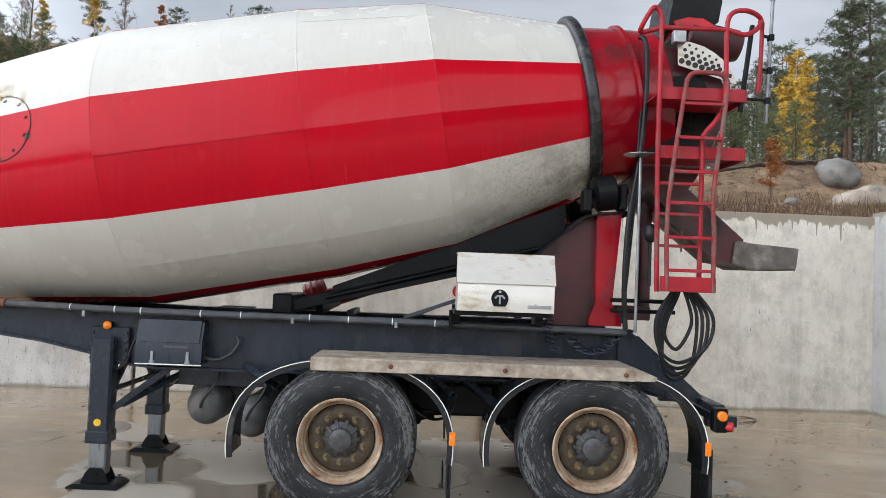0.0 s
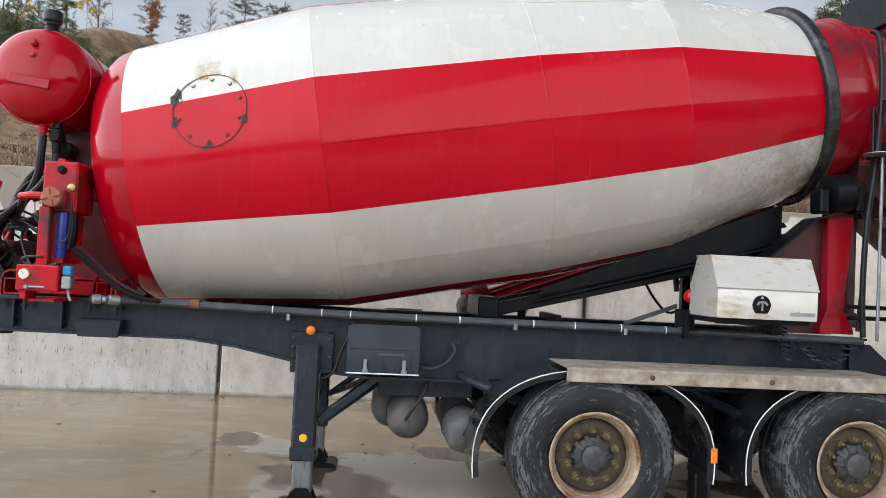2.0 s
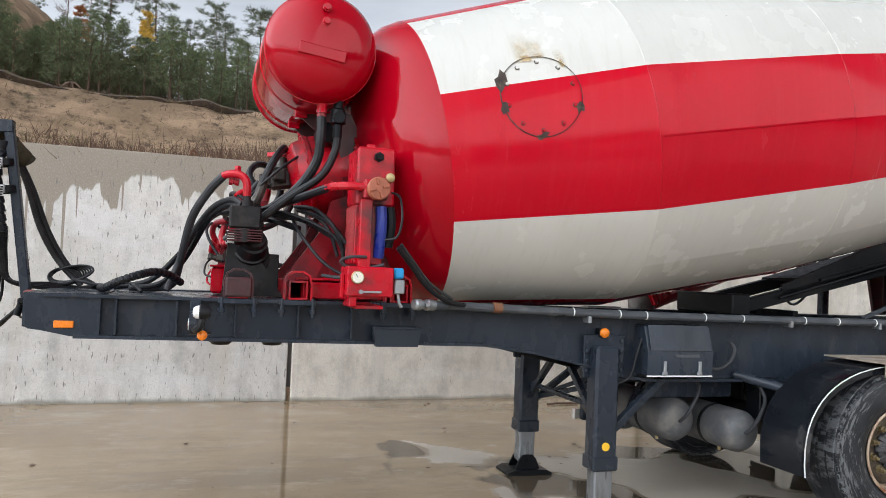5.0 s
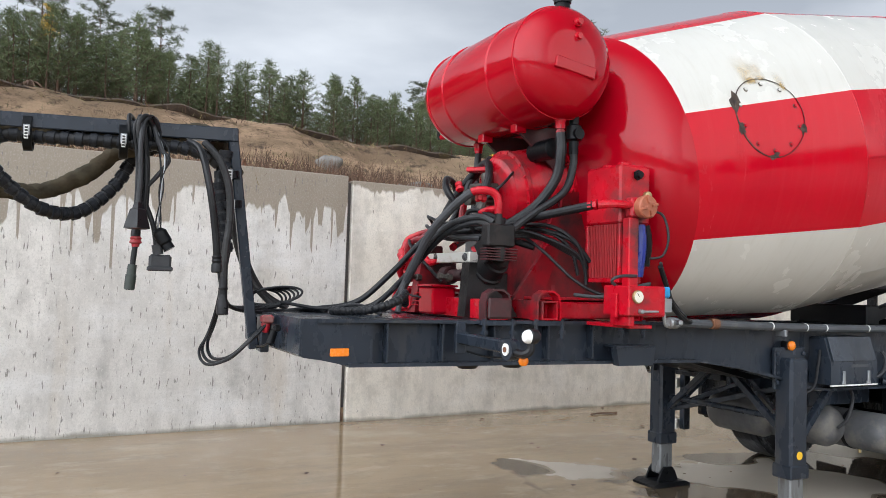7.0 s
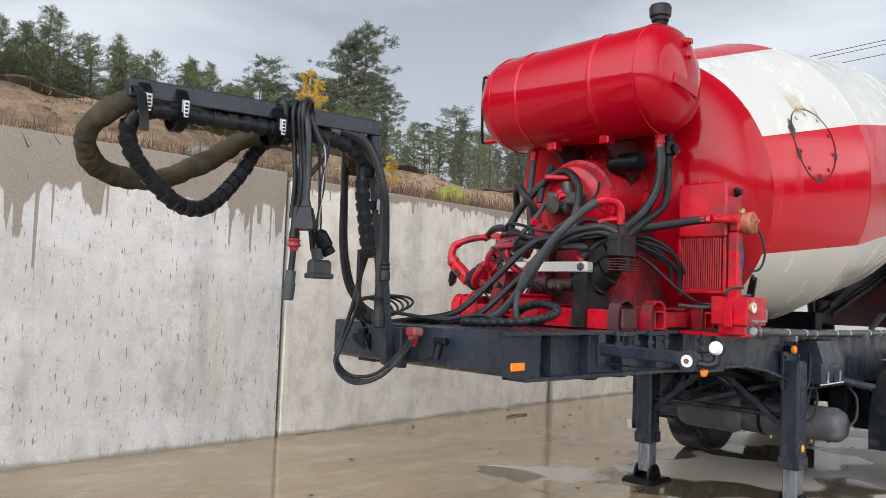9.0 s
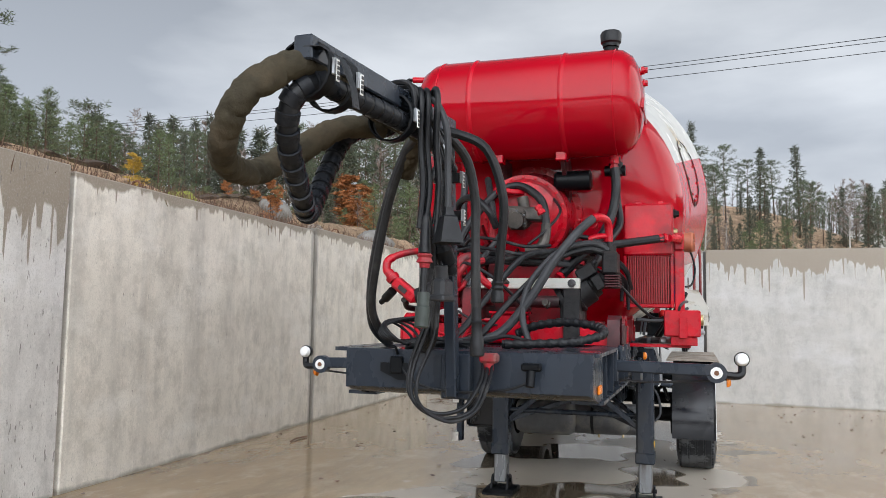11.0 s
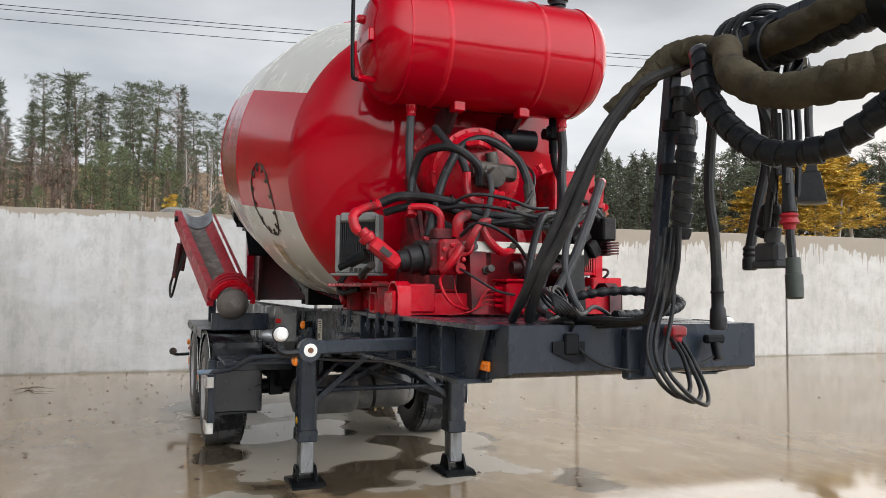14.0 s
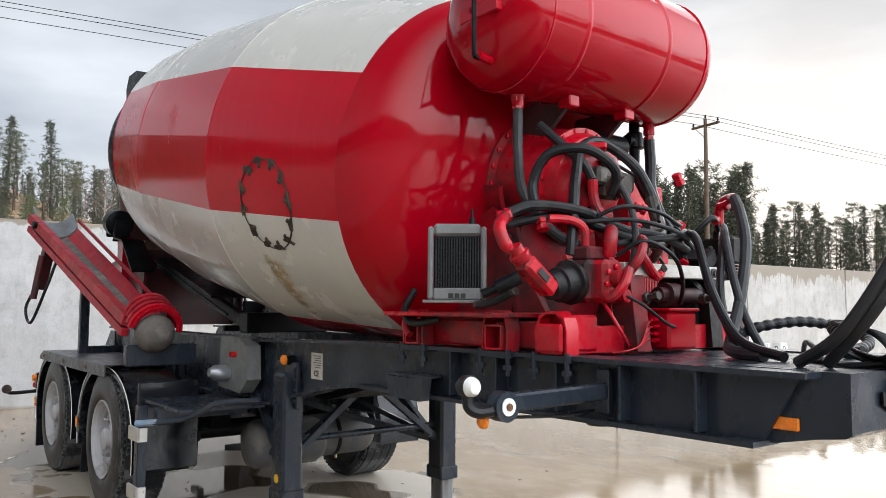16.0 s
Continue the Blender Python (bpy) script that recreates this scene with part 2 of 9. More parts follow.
WHITE = mat("white_plastic", (0.78, 0.79, 0.78), 0.35, vary=0.06, scale=10, bump=0.03, dirt=(0.5, 0.48, 0.44), dirt_amount=0.12)
ORANGE = mat("orange_reflector_plastic", (0.85, 0.23, 0.015), 0.25, vary=0.12, scale=30, bump=0.05)
YELLOW = mat("yellow_sticker", (0.85, 0.50, 0.02), 0.45, vary=0.08, scale=30, bump=0.02)
REDLENS = mat("red_lamp_lens", (0.45, 0.012, 0.012), 0.15, vary=0.1, scale=20, bump=0.02)
BLUE = mat("blue_plastic", (0.010, 0.024, 0.22), 0.35, vary=0.2, scale=10, bump=0.05)
GRIPBLUE = mat("worn_pale_blue_grip", (0.16, 0.26, 0.40), 0.5, vary=0.3, scale=25, bump=0.1, dirt=(0.30, 0.30, 0.30), dirt_amount=0.4, dirt_scale=12)
LIGHTBLUE = mat("light_blue_valve", (0.02, 0.25, 0.55), 0.35, vary=0.15, scale=10, bump=0.03)
BRASS = mat("worn_brass", (0.42, 0.33, 0.17), 0.38, metal=0.8, vary=0.2, scale=20, bump=0.1)
CAPORANGE = mat("faded_orange_cap", (0.34, 0.105, 0.055), 0.55, vary=0.2, scale=20, bump=0.1)
DIAL = mat("cream_dial", (0.78, 0.75, 0.65), 0.3, vary=0.04, scale=30, bump=0)
GUARD = mat("dark_grey_spiral_guard", (0.016, 0.018, 0.022), 0.30, vary=0.25, scale=12, bump=0.08, bump_scale=50, dirt=(0.045, 0.045, 0.044), dirt_amount=0.2, spec=0.16)
COOLERGREY = mat("grey_cooler_frame", (0.16, 0.165, 0.165), 0.45, vary=0.2, scale=9, bump=0.08, dirt=(0.10, 0.10, 0.10), dirt_amount=0.25)
MOSS = mat("yellow_green_moss", (0.20, 0.22, 0.03), 0.95, vary=0.3, scale=5, bump=0.6, bump_scale=20)
TURF = mat("dark_turf_and_roots", (0.060, 0.042, 0.030), 0.95, vary=0.4, scale=6, bump=0.6, bump_scale=20, dirt=(0.11, 0.085, 0.04), dirt_amount=0.35, dirt_scale=4)
PALEROCK = mat("pale_pink_granite", (0.36, 0.31, 0.26), 0.85, vary=0.25, scale=3, bump=0.6, bump_scale=12, dirt=(0.16, 0.14, 0.12), dirt_amount=0.25, dirt_scale=2)
CANVAS = mat("olive_canvas_sleeve", (0.056, 0.048, 0.032), 0.85, vary=0.45, scale=9, bump=0.7, bump_scale=42, dirt=(0.075, 0.060, 0.040), dirt_amount=0.35, dirt_scale=7, spec=0.16)
GREENCAP = mat("olive_plug_cap", (0.030, 0.040, 0.035), 0.5, vary=0.15, scale=20, bump=0.05)
WETSTEEL = mat("wet_bare_steel", (0.20, 0.21, 0.22), 0.30, metal=0.5, vary=0.3, scale=6, bump=0.08, bump_scale=30, dirt=(0.09, 0.08, 0.07), dirt_amount=0.35, dirt_scale=6, stretch=(1, 1, 0.2))
PIPEGREY = mat("dark_grey_conduit", (0.055, 0.062, 0.072), 0.38, vary=0.2, scale=8, bump=0.05, dirt=(0.14, 0.14, 0.14), dirt_amount=0.15)
CHUTE = mat("cement_caked_steel", (0.12, 0.108, 0.098), 0.75, vary=0.3, scale=9, bump=0.5, bump_scale=25, dirt=(0.30, 0.28, 0.26), dirt_amount=0.4, dirt_scale=5)
RUST = mat("rusty_steel", (0.16, 0.07, 0.035), 0.75, vary=0.4, scale=12, bump=0.4, bump_scale=45, dirt=(0.05, 0.03, 0.025), dirt_amount=0.4, dirt_scale=8)
GRILLE = mat("dark_cooler_fins", (0.03, 0.032, 0.035), 0.4, metal=0.5, vary=0.3, scale=20, bump=0.1)
REDGRILLE = mat("red_cooler_fins", (0.30, 0.012, 0.016), 0.45, vary=0.2, scale=20, bump=0.1)
ROCK = mat("grey_granite", (0.20, 0.19, 0.175), 0.8, vary=0.3, scale=2.5, bump=0.6, bump_scale=9, dirt=(0.10, 0.10, 0.085), dirt_amount=0.3, dirt_scale=1.6)
BARK = mat("pine_bark", (0.10, 0.062, 0.042), 0.9, vary=0.4, scale=4, bump=0.5, bump_scale=14, obrand=0.2)
BIRCHBARK = mat("birch_bark", (0.42, 0.40, 0.37), 0.8, vary=0.2, scale=3, bump=0.2, spot=(0.05, 0.05, 0.05), spot_amount=0.1, spot_scale=6, stretch=(1, 1, 3))
PINE = mat("pine_needles", (0.086, 0.106, 0.058), 0.75, vary=0.35, scale=0.8, bump=0, island=0.35)
SPRUCE = mat("spruce_needles", (0.072, 0.082, 0.054), 0.8, vary=0.35, scale=0.8, bump=0, island=0.3)
YOUNG = mat("young_pine_needles", (0.112, 0.142, 0.062), 0.75, vary=0.3, scale=0.9, bump=0, island=0.35)
GOLD = mat("yellow_birch_leaves", (0.50, 0.33, 0.045), 0.7, vary=0.3, scale=1.2, bump=0, island=0.4)
RUSSET = mat("orange_autumn_leaves", (0.31, 0.12, 0.035), 0.7, vary=0.3, scale=1.2, bump=0, island=0.4)
TWIG = mat("bare_twigs", (0.20, 0.155, 0.13), 0.9, vary=0.3, scale=2, bump=0, island=0.25)
GRASS = mat("autumn_grass", (0.26, 0.21, 0.105), 0.9, vary=0.35, scale=0.6, bump=0, island=0.5, dirt=(0.09, 0.11, 0.03), dirt_amount=0.4, dirt_scale=0.5)
BRUSH = mat("brown_brushwood", (0.12, 0.07, 0.045), 0.9, vary=0.35, scale=0.8, bump=0, island=0.4)
POLEWOOD = mat("weathered_pole_wood", (0.12, 0.085, 0.06), 0.85, vary=0.25, scale=5, bump=0.2)
LETTER = mat("black_letter_paint", (0.015, 0.015, 0.015), 0.5, vary=0.1, bump=0)
PLATE = mat("type_plate", (0.55, 0.53, 0.46), 0.4, vary=0.08, scale=20, bump=0.02)
HOUSE = mat("white_house_boards", (0.72, 0.72, 0.70), 0.7, vary=0.06, scale=3, bump=0.05)
ROOF = mat("grey_roof", (0.16, 0.165, 0.18), 0.6, vary=0.15, scale=3, bump=0.1)


def rust_run():
    """Ochre rust run: thin and uneven, fading at its edges."""
    m, b, put, tex, rng, op, mix, axes, bump = surface("ochre_rust_run")
    n, l = m.node_tree.nodes, m.node_tree.links
    uv = n.new("ShaderNodeUVMap")
    sp = n.new("ShaderNodeSeparateXYZ")
    l.new(uv.outputs["UV"], sp.inputs[0])
    put(b.inputs["Base Color"], mix((0.55, 0.41, 0.17), (0.42, 0.27, 0.10), tex(9.0)))
    put(b.inputs["Roughness"], 0.6)
    side = op("MULTIPLY", rng(sp.outputs["X"], 0.0, 0.45, smooth=True), rng(sp.outputs["X"], 1.0, 0.55, smooth=True))
    fall = op("MULTIPLY", rng(sp.outputs["Y"], 1.0, 0.2), rng(sp.outputs["Y"], 0.0, 0.05))
    a = op("MULTIPLY", op("MULTIPLY", side, fall), rng(tex(14.0, 6, 0.7, (1, 1, 1)), 0.35, 0.65))
    put(b.inputs["Alpha"], op("MULTIPLY", a, 0.85))
    return m


def surface(name):
    """An empty principled material with its links and a small kit of node makers."""
    m = bpy.data.materials.new(name)
    m.use_nodes = True
    n, l = m.node_tree.nodes, m.node_tree.links
    co = n.new("ShaderNodeTexCoord")

    def put(sock, val):
        if isinstance(val, (int, float)):
            sock.default_value = val
        elif isinstance(val, tuple):
            sock.default_value = (*val, 1) if len(sock.default_value) == 4 else val
        else:
            l.new(val, sock)

    def tex(s, detail=5.0, rough=0.55, stretch=(1, 1, 1), shift=(0, 0, 0)):
        mp = n.new("ShaderNodeMapping")
        mp.inputs["Scale"].default_value, mp.inputs["Location"].default_value = stretch, shift
        l.new(co.outputs["Object"], mp.inputs["Vector"])
        t = n.new("ShaderNodeTexNoise")
        t.inputs["Scale"].default_value, t.inputs["Detail"].default_value, t.inputs["Roughness"].default_value = s, detail, rough
        l.new(mp.outputs["Vector"], t.inputs["Vector"])
        return t.outputs["Fac"]

    def rng(v, a, b, c=0.0, d=1.0, smooth=False):
        r = n.new("ShaderNodeMapRange")
        if smooth:
            r.interpolation_type = "SMOOTHSTEP"
        for s, x in zip(("Value", "From Min", "From Max", "To Min", "To Max"), (v, a, b, c, d)):
            put(r.inputs[s], x)
        return r.outputs["Result"]

    def op(kind, a, b=0.0, c=0.0):
        x = n.new("ShaderNodeMath")
        x.operation = kind
        for i, v in enumerate((a, b, c)):
            put(x.inputs[i], v)
        return x.outputs[0]

    def mix(a, b, f, mode="MIX"):
        x = n.new("ShaderNodeMix")
        x.data_type, x.blend_type = "RGBA", mode
        put(x.inputs["A"], a), put(x.inputs["B"], b), put(x.inputs["Factor"], f)
        return x.outputs["Result"]

    def axes():
        s = n.new("ShaderNodeSeparateXYZ")
        l.new(co.outputs["Object"], s.inputs[0])
        return s.outputs

    def bump(h, strength, dist=0.01):
        b = n.new("ShaderNodeBump")
        b.inputs["Strength"].default_value, b.inputs["Distance"].default_value = strength, dist
        l.new(h, b.inputs["Height"])
        l.new(b.outputs["Normal"], n["Principled BSDF"].inputs["Normal"])

    return m, n["Principled BSDF"], put, tex, rng, op, mix, axes, bump


def concrete_wall(name, tone, top, wet_low, wet_high, streak, seed, pits, stained=0.0):
    """Cast concrete in wall coordinates (x along, z up): a wet band with drips under the top edge, vertical streaks, stains and pits."""
    m, b, put, tex, rng, op, mix, axes, bump = surface(name)
    x, y, z = axes()
    sh = (seed, 0, seed * 0.37)
    col = mix(tuple(c * 0.86 for c in tone), tuple(min(1, c * 1.08) for c in tone), rng(tex(0.9, 6, 0.6, shift=sh), 0.3, 0.7))
    col = mix(col, tuple(c * 0.74 for c in tone), rng(tex(5.0, 8, 0.75, (1, 1, 0.55), sh), 0.46, 0.66))
    # long vertical streaks of dirt and rust-brown runs
    col = mix(col, (0.26, 0.25, 0.23), op("MULTIPLY", rng(tex(2.6, 4, 0.6, (1, 1, 0.06), sh), 0.50, 0.72), streak))
    col = mix(col, (0.40, 0.31, 0.19), op("MULTIPLY", rng(tex(1.1, 5, 0.6, (1, 1, 0.10), (seed + 7, 0, 0)), 0.58, 0.75), 0.55))
    col = mix(col, (0.21, 0.205, 0.19), op("MULTIPLY", rng(tex(1.3, 9, 0.78, (1, 1, 0.7), (seed + 3, 0, 1)), 0.54, 0.68), 0.5))
    # whiter lime bloom in drifting patches
    col = mix(col, tuple(min(1, c * k) for c, k in zip(tone, (1.16, 1.20, 1.28))), op("MULTIPLY", rng(tex(1.0, 8, 0.68, (0.6, 1, 1.3), (seed + 31, 0, 5)), 0.50, 0.66), 0.55))
    if stained:
        col = mix(col, (0.33, 0.295, 0.24), op("MULTIPLY", rng(tex(2.7, 9, 0.74, (1, 1, 0.8), (seed + 13, 0, 2)), 0.50, 0.62), 0.36))
        col = mix(col, (0.19, 0.175, 0.15), op("MULTIPLY", rng(tex(0.8, 9, 0.80, (1, 1, 0.8), (seed + 21, 0, 4)), 0.58, 0.66), 0.35))
    # wet, dark band with teeth
    drop = op("ADD", rng(tex(2.2, 3, 0.6, (1, 1, 0.0), sh), 0.40, 0.66, 0.0, wet_high * 0.5), op("ADD", rng(tex(9.0, 1, 0.5, (1, 1, 0.0), sh), 0.56, 0.64, 0.0, wet_high * 0.26), op("MULTIPLY", rng(tex(17.0, 1, 0.5, (1, 1, 0.0), (seed + 5, 0, 0)), 0.58, 0.64), rng(tex(5.0, 1, 0.5, (1, 1, 0.0), (seed + 9, 0, 0)), 0.35, 0.65, 0.05, wet_high * 0.75))))
    edge = op("SUBTRACT", top - wet_low, op("MULTIPLY", drop, rng(tex(0.45, 2, 0.5, (1, 1, 0), (seed + 11, 0, 0)), 0.30, 0.55, 0.45, 1.0)))
    wet = rng(op("SUBTRACT", z, edge), 0.0, 0.03)
    col = mix(col, (0.235, 0.195, 0.145), op("MULTIPLY", wet, 0.92))
    # small vertical chips
    pit = rng(tex(34.0, 3, 0.6, (1, 1, 0.20), sh), 0.70 - pits, 0.75 - pits)
    col = mix(col, (0.16, 0.15, 0.135), op("MULTIPLY", pit, 0.85))
    col = mix(col, tuple(c * 0.60 for c in tone), op("MULTIPLY", rng(tex(70.0, 3, 0.6, (1, 1, 0.7), sh), 0.50, 0.66), 0.40))
    col = mix(col, tuple(min(1, c * 1.22) for c in tone), op("MULTIPLY", rng(tex(42.0, 4, 0.7, (1, 1, 0.6), (seed, 3, 0)), 0.56, 0.68), rng(wet, 0, 1, 0.35, 0.06)))
    if stained:
        near = rng(op("ADD", op("ABSOLUTE", op("ADD", x, stained)), rng(tex(6.0, 4, 0.6, (1, 1, 0.25), sh), 0.3, 0.7, -0.05, 0.05)), 0.13, 0.03)
        col = mix(col, (0.15, 0.14, 0.12), op("MULTIPLY", near, 0.8))
    # damp foot
    foot = rng(op("ADD", z, rng(tex(2.0, 5, 0.6, (1, 1, 0.0), sh), 0.3, 0.7, -0.03, 0.03)), 0.005, 0.045, 0.7, 0.0)
    col = mix(col, (0.17, 0.155, 0.115), foot)
    put(b.inputs["Base Color"], col)
    put(b.inputs["Roughness"], rng(wet, 0, 1, 0.72, 0.42))
    bump(op("SUBTRACT", tex(9.0, 8, 0.7, shift=sh), pit), 0.25, 0.015)
    return m


WALL_N = concrete_wall("rain_streaked_concrete", (0.66, 0.64, 0.60), 2.80, 0.28, 0.95, 0.45, 2.0, 0.085)
WALL_N2 = concrete_wall("rain_streaked_concrete_smooth", (0.73, 0.685, 0.60), 2.78, 0.06, 0.25, 0.45, 31.0, 0.03, 5.6)
WALL_E = concrete_wall("pale_concrete", (0.47, 0.47, 0.465), 2.86, 0.06, 0.16, 0.45, 57.0, -0.01)
WALL_E2 = concrete_wall("pale_concrete_wet_top", (0.48, 0.465, 0.435), 2.86, 0.20, 0.70, 0.35, 83.0, -0.02)
WALL_CORE = mat("dark_joint_filler", (0.09, 0.085, 0.08), 0.85, vary=0.2, scale=3, bump=0.2)


def wet_floor():
    """Wet yard concrete: a thin brown film of water nearly everywhere, drier pale patches, near-black puddles under the
    trailer.
    """
    m, b, put, tex, rng, op, mix, axes, bump = surface("wet_yard_concrete")
    x, y, z = axes()
    col = mix((0.238, 0.166, 0.094), (0.37, 0.278, 0.172), rng(tex(0.33, 6, 0.6), 0.28, 0.72))
    col = mix(col, (0.45, 0.375, 0.27), op("MULTIPLY", rng(tex(0.9, 7, 0.65, (1, 1.3, 1), (5, 2, 0)), 0.52, 0.72), 0.6))
    col = mix(col, (0.16, 0.125, 0.082), op("MULTIPLY", rng(tex(1.6, 8, 0.7, shift=(9, 4, 0)), 0.60, 0.76), 0.55))
    col = mix(col, (0.20, 0.155, 0.100), op("MULTIPLY", rng(tex(0.8, 9, 0.72, (0.5, 1.6, 1), (13, 3, 0)), 0.48, 0.62), 0.55))
    col = mix(col, (0.44, 0.365, 0.26), op("MULTIPLY", rng(tex(2.4, 9, 0.75, (0.7, 1.3, 1), (3, 17, 0)), 0.54, 0.66), 0.45))
    # grit and small stones
    col = mix(col, (0.10, 0.08, 0.055), op("MULTIPLY", rng(tex(38.0, 3, 0.6, shift=(2, 7, 0)), 0.64, 0.70), 0.45))
    col = mix(col, (0.50, 0.44, 0.34), op("MULTIPLY", rng(tex(60.0, 3, 0.6, shift=(6, 1, 0)), 0.64, 0.70), 0.35))
    # pale ground that the trailer keeps the rain from, with an uneven edge
    ax = op("ABSOLUTE", op("ADD", x, 0.25))
    ay = op("ABSOLUTE", y)
    wob = rng(tex(0.9, 4, 0.5, shift=(3, 8, 0)), 0.25, 0.75, -0.75, 0.75)
    dist = op("ADD", op("MAXIMUM", op("SUBTRACT", ax, 2.75), op("SUBTRACT", ay, 1.30)), wob)
    dry = rng(dist, 0.06, -0.06)
    pud = rng(tex(0.85, 2, 0.4, shift=(1.3, 6.2, 0)), 0.49, 0.53)
    dry = op("MULTIPLY", dry, op("SUBTRACT", 1.0, pud))
    # puddle blotches are darkened only inside the trailer's wobbled footprint
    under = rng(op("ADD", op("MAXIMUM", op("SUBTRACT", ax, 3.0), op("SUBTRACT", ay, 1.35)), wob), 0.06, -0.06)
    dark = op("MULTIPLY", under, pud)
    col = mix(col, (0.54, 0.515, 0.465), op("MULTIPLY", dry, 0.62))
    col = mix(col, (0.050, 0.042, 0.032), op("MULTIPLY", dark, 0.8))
    put(b.inputs["Base Color"], col)
    film = rng(tex(0.55, 5, 0.6, shift=(2, 2, 0)), 0.35, 0.7, 0.03, 0.12)
    put(b.inputs["Roughness"], op("ADD", film, op("MULTIPLY", dry, 0.30)))
    put(b.inputs["IOR"], 1.42)
    bump(op("ADD", tex(2.2, 3, 0.5), op("MULTIPLY", tex(45.0, 3, 0.5), 0.025)), 0.028, 0.03)
    return m


FLOOR = wet_floor()


def scuffed_tyre():
    """Black rubber with grey scuffs torn round the sidewall, and fine moulded rings."""
    m, b, put, tex, rng, op, mix, axes, bump = surface("scuffed_tyre_rubber")
    n, l = m.node_tree.nodes, m.node_tree.links
    x, y, z = axes()
    r = op("SQRT", op("ADD", op("MULTIPLY", x, x), op("MULTIPLY", z, z)))
    ring = n.new("ShaderNodeCombineXYZ")
    put(ring.inputs[0], op("MULTIPLY", op("ARCTAN2", z, x), 1.4))
    put(ring.inputs[1], op("MULTIPLY", r, 17.0))
    put(ring.inputs[2], y)
    t = n.new("ShaderNodeTexNoise")
    t.inputs["Scale"].default_value, t.inputs["Detail"].default_value, t.inputs["Roughness"].default_value = 2.6, 9.0, 0.72
    l.new(ring.outputs[0], t.inputs["Vector"])
    outer = rng(r, 0.40, 0.47, 0.0, 1.0)
    scuff = rng(op("ADD", t.outputs["Fac"], op("MULTIPLY", outer, 0.07)), 0.565, 0.615)
    col = mix((0.012, 0.014, 0.017), (0.030, 0.032, 0.036), rng(tex(9.0, 6), 0.3, 0.7))
    col = mix(col, (0.145, 0.150, 0.155), op("MULTIPLY", scuff, 0.8))
    put(b.inputs["Base Color"], col)
    put(b.inputs["Roughness"], rng(scuff, 0, 1, 0.36, 0.75))
    put(b.inputs["Specular IOR Level"], 0.25)
    bump(op("ADD", op("SINE", op("MULTIPLY", r, 420.0)), op("MULTIPLY", scuff, 2.0)), 0.09, 0.004)
    return m


TYRE = scuffed_tyre()


def hill_ground():
    """Sandy bank with dry grass, bare earth and greener tufts."""
    m, b, put, tex, rng, op, mix, axes, bump = surface("sandy_bank_soil")
    x, y, z = axes()
    col = mix((0.24, 0.160, 0.098), (0.41, 0.285, 0.175), rng(tex(0.7, 7, 0.65), 0.32, 0.68))
    col = mix(col, (0.57, 0.39, 0.25), op("MULTIPLY", rng(tex(0.8, 9, 0.75, (0.6, 1, 1.8), (4, 0, 0)), 0.47, 0.58), 0.9))
    col = mix(col, (0.055, 0.075, 0.022), op("MULTIPLY", rng(tex(0.9, 7, 0.7, shift=(0, 9, 0)), 0.60, 0.72), 0.7))
    col = mix(col, (0.065, 0.042, 0.026), op("MULTIPLY", rng(tex(4.5, 9, 0.75, shift=(7, 0, 0)), 0.53, 0.64), 0.85))
    put(b.inputs["Base Color"], col)
    # washed-out layers in the scarp, and rough green-brown growth at its foot
    col = mix(col, (0.15, 0.095, 0.058), op("MULTIPLY", rng(tex(2.0, 8, 0.72, (0.35, 0.35, 4.0), (1, 5, 0)), 0.52, 0.64), 0.6))
    low = rng(op("ADD", z, rng(tex(1.2, 6, 0.65, shift=(3, 3, 0)), 0.3, 0.7, -0.4, 0.4)), 3.45, 3.0)
    col = mix(col, (0.125, 0.105, 0.050), op("MULTIPLY", low, op("MULTIPLY", rng(tex(1.5, 8, 0.7, shift=(8, 1, 0)), 0.40, 0.58), 0.75)))
    # forest floor beyond the clearing
    wood = op("MAXIMUM", rng(x, 11.0, 20.0), rng(y, 13.0, 19.0))
    col = mix(col, (0.085, 0.066, 0.038), op("MULTIPLY", wood, rng(tex(0.35, 6, 0.65, shift=(2, 6, 0)), 0.30, 0.55, 0.55, 0.92)))
    put(b.inputs["Roughness"], 0.95)
    bump(op("ADD", tex(5.0, 10, 0.75), op("MULTIPLY", tex(2.2, 8, 0.7, (1.6, 1, 0.5), (3, 1, 0)), 1.2)), 1.0, 0.22)
    return m


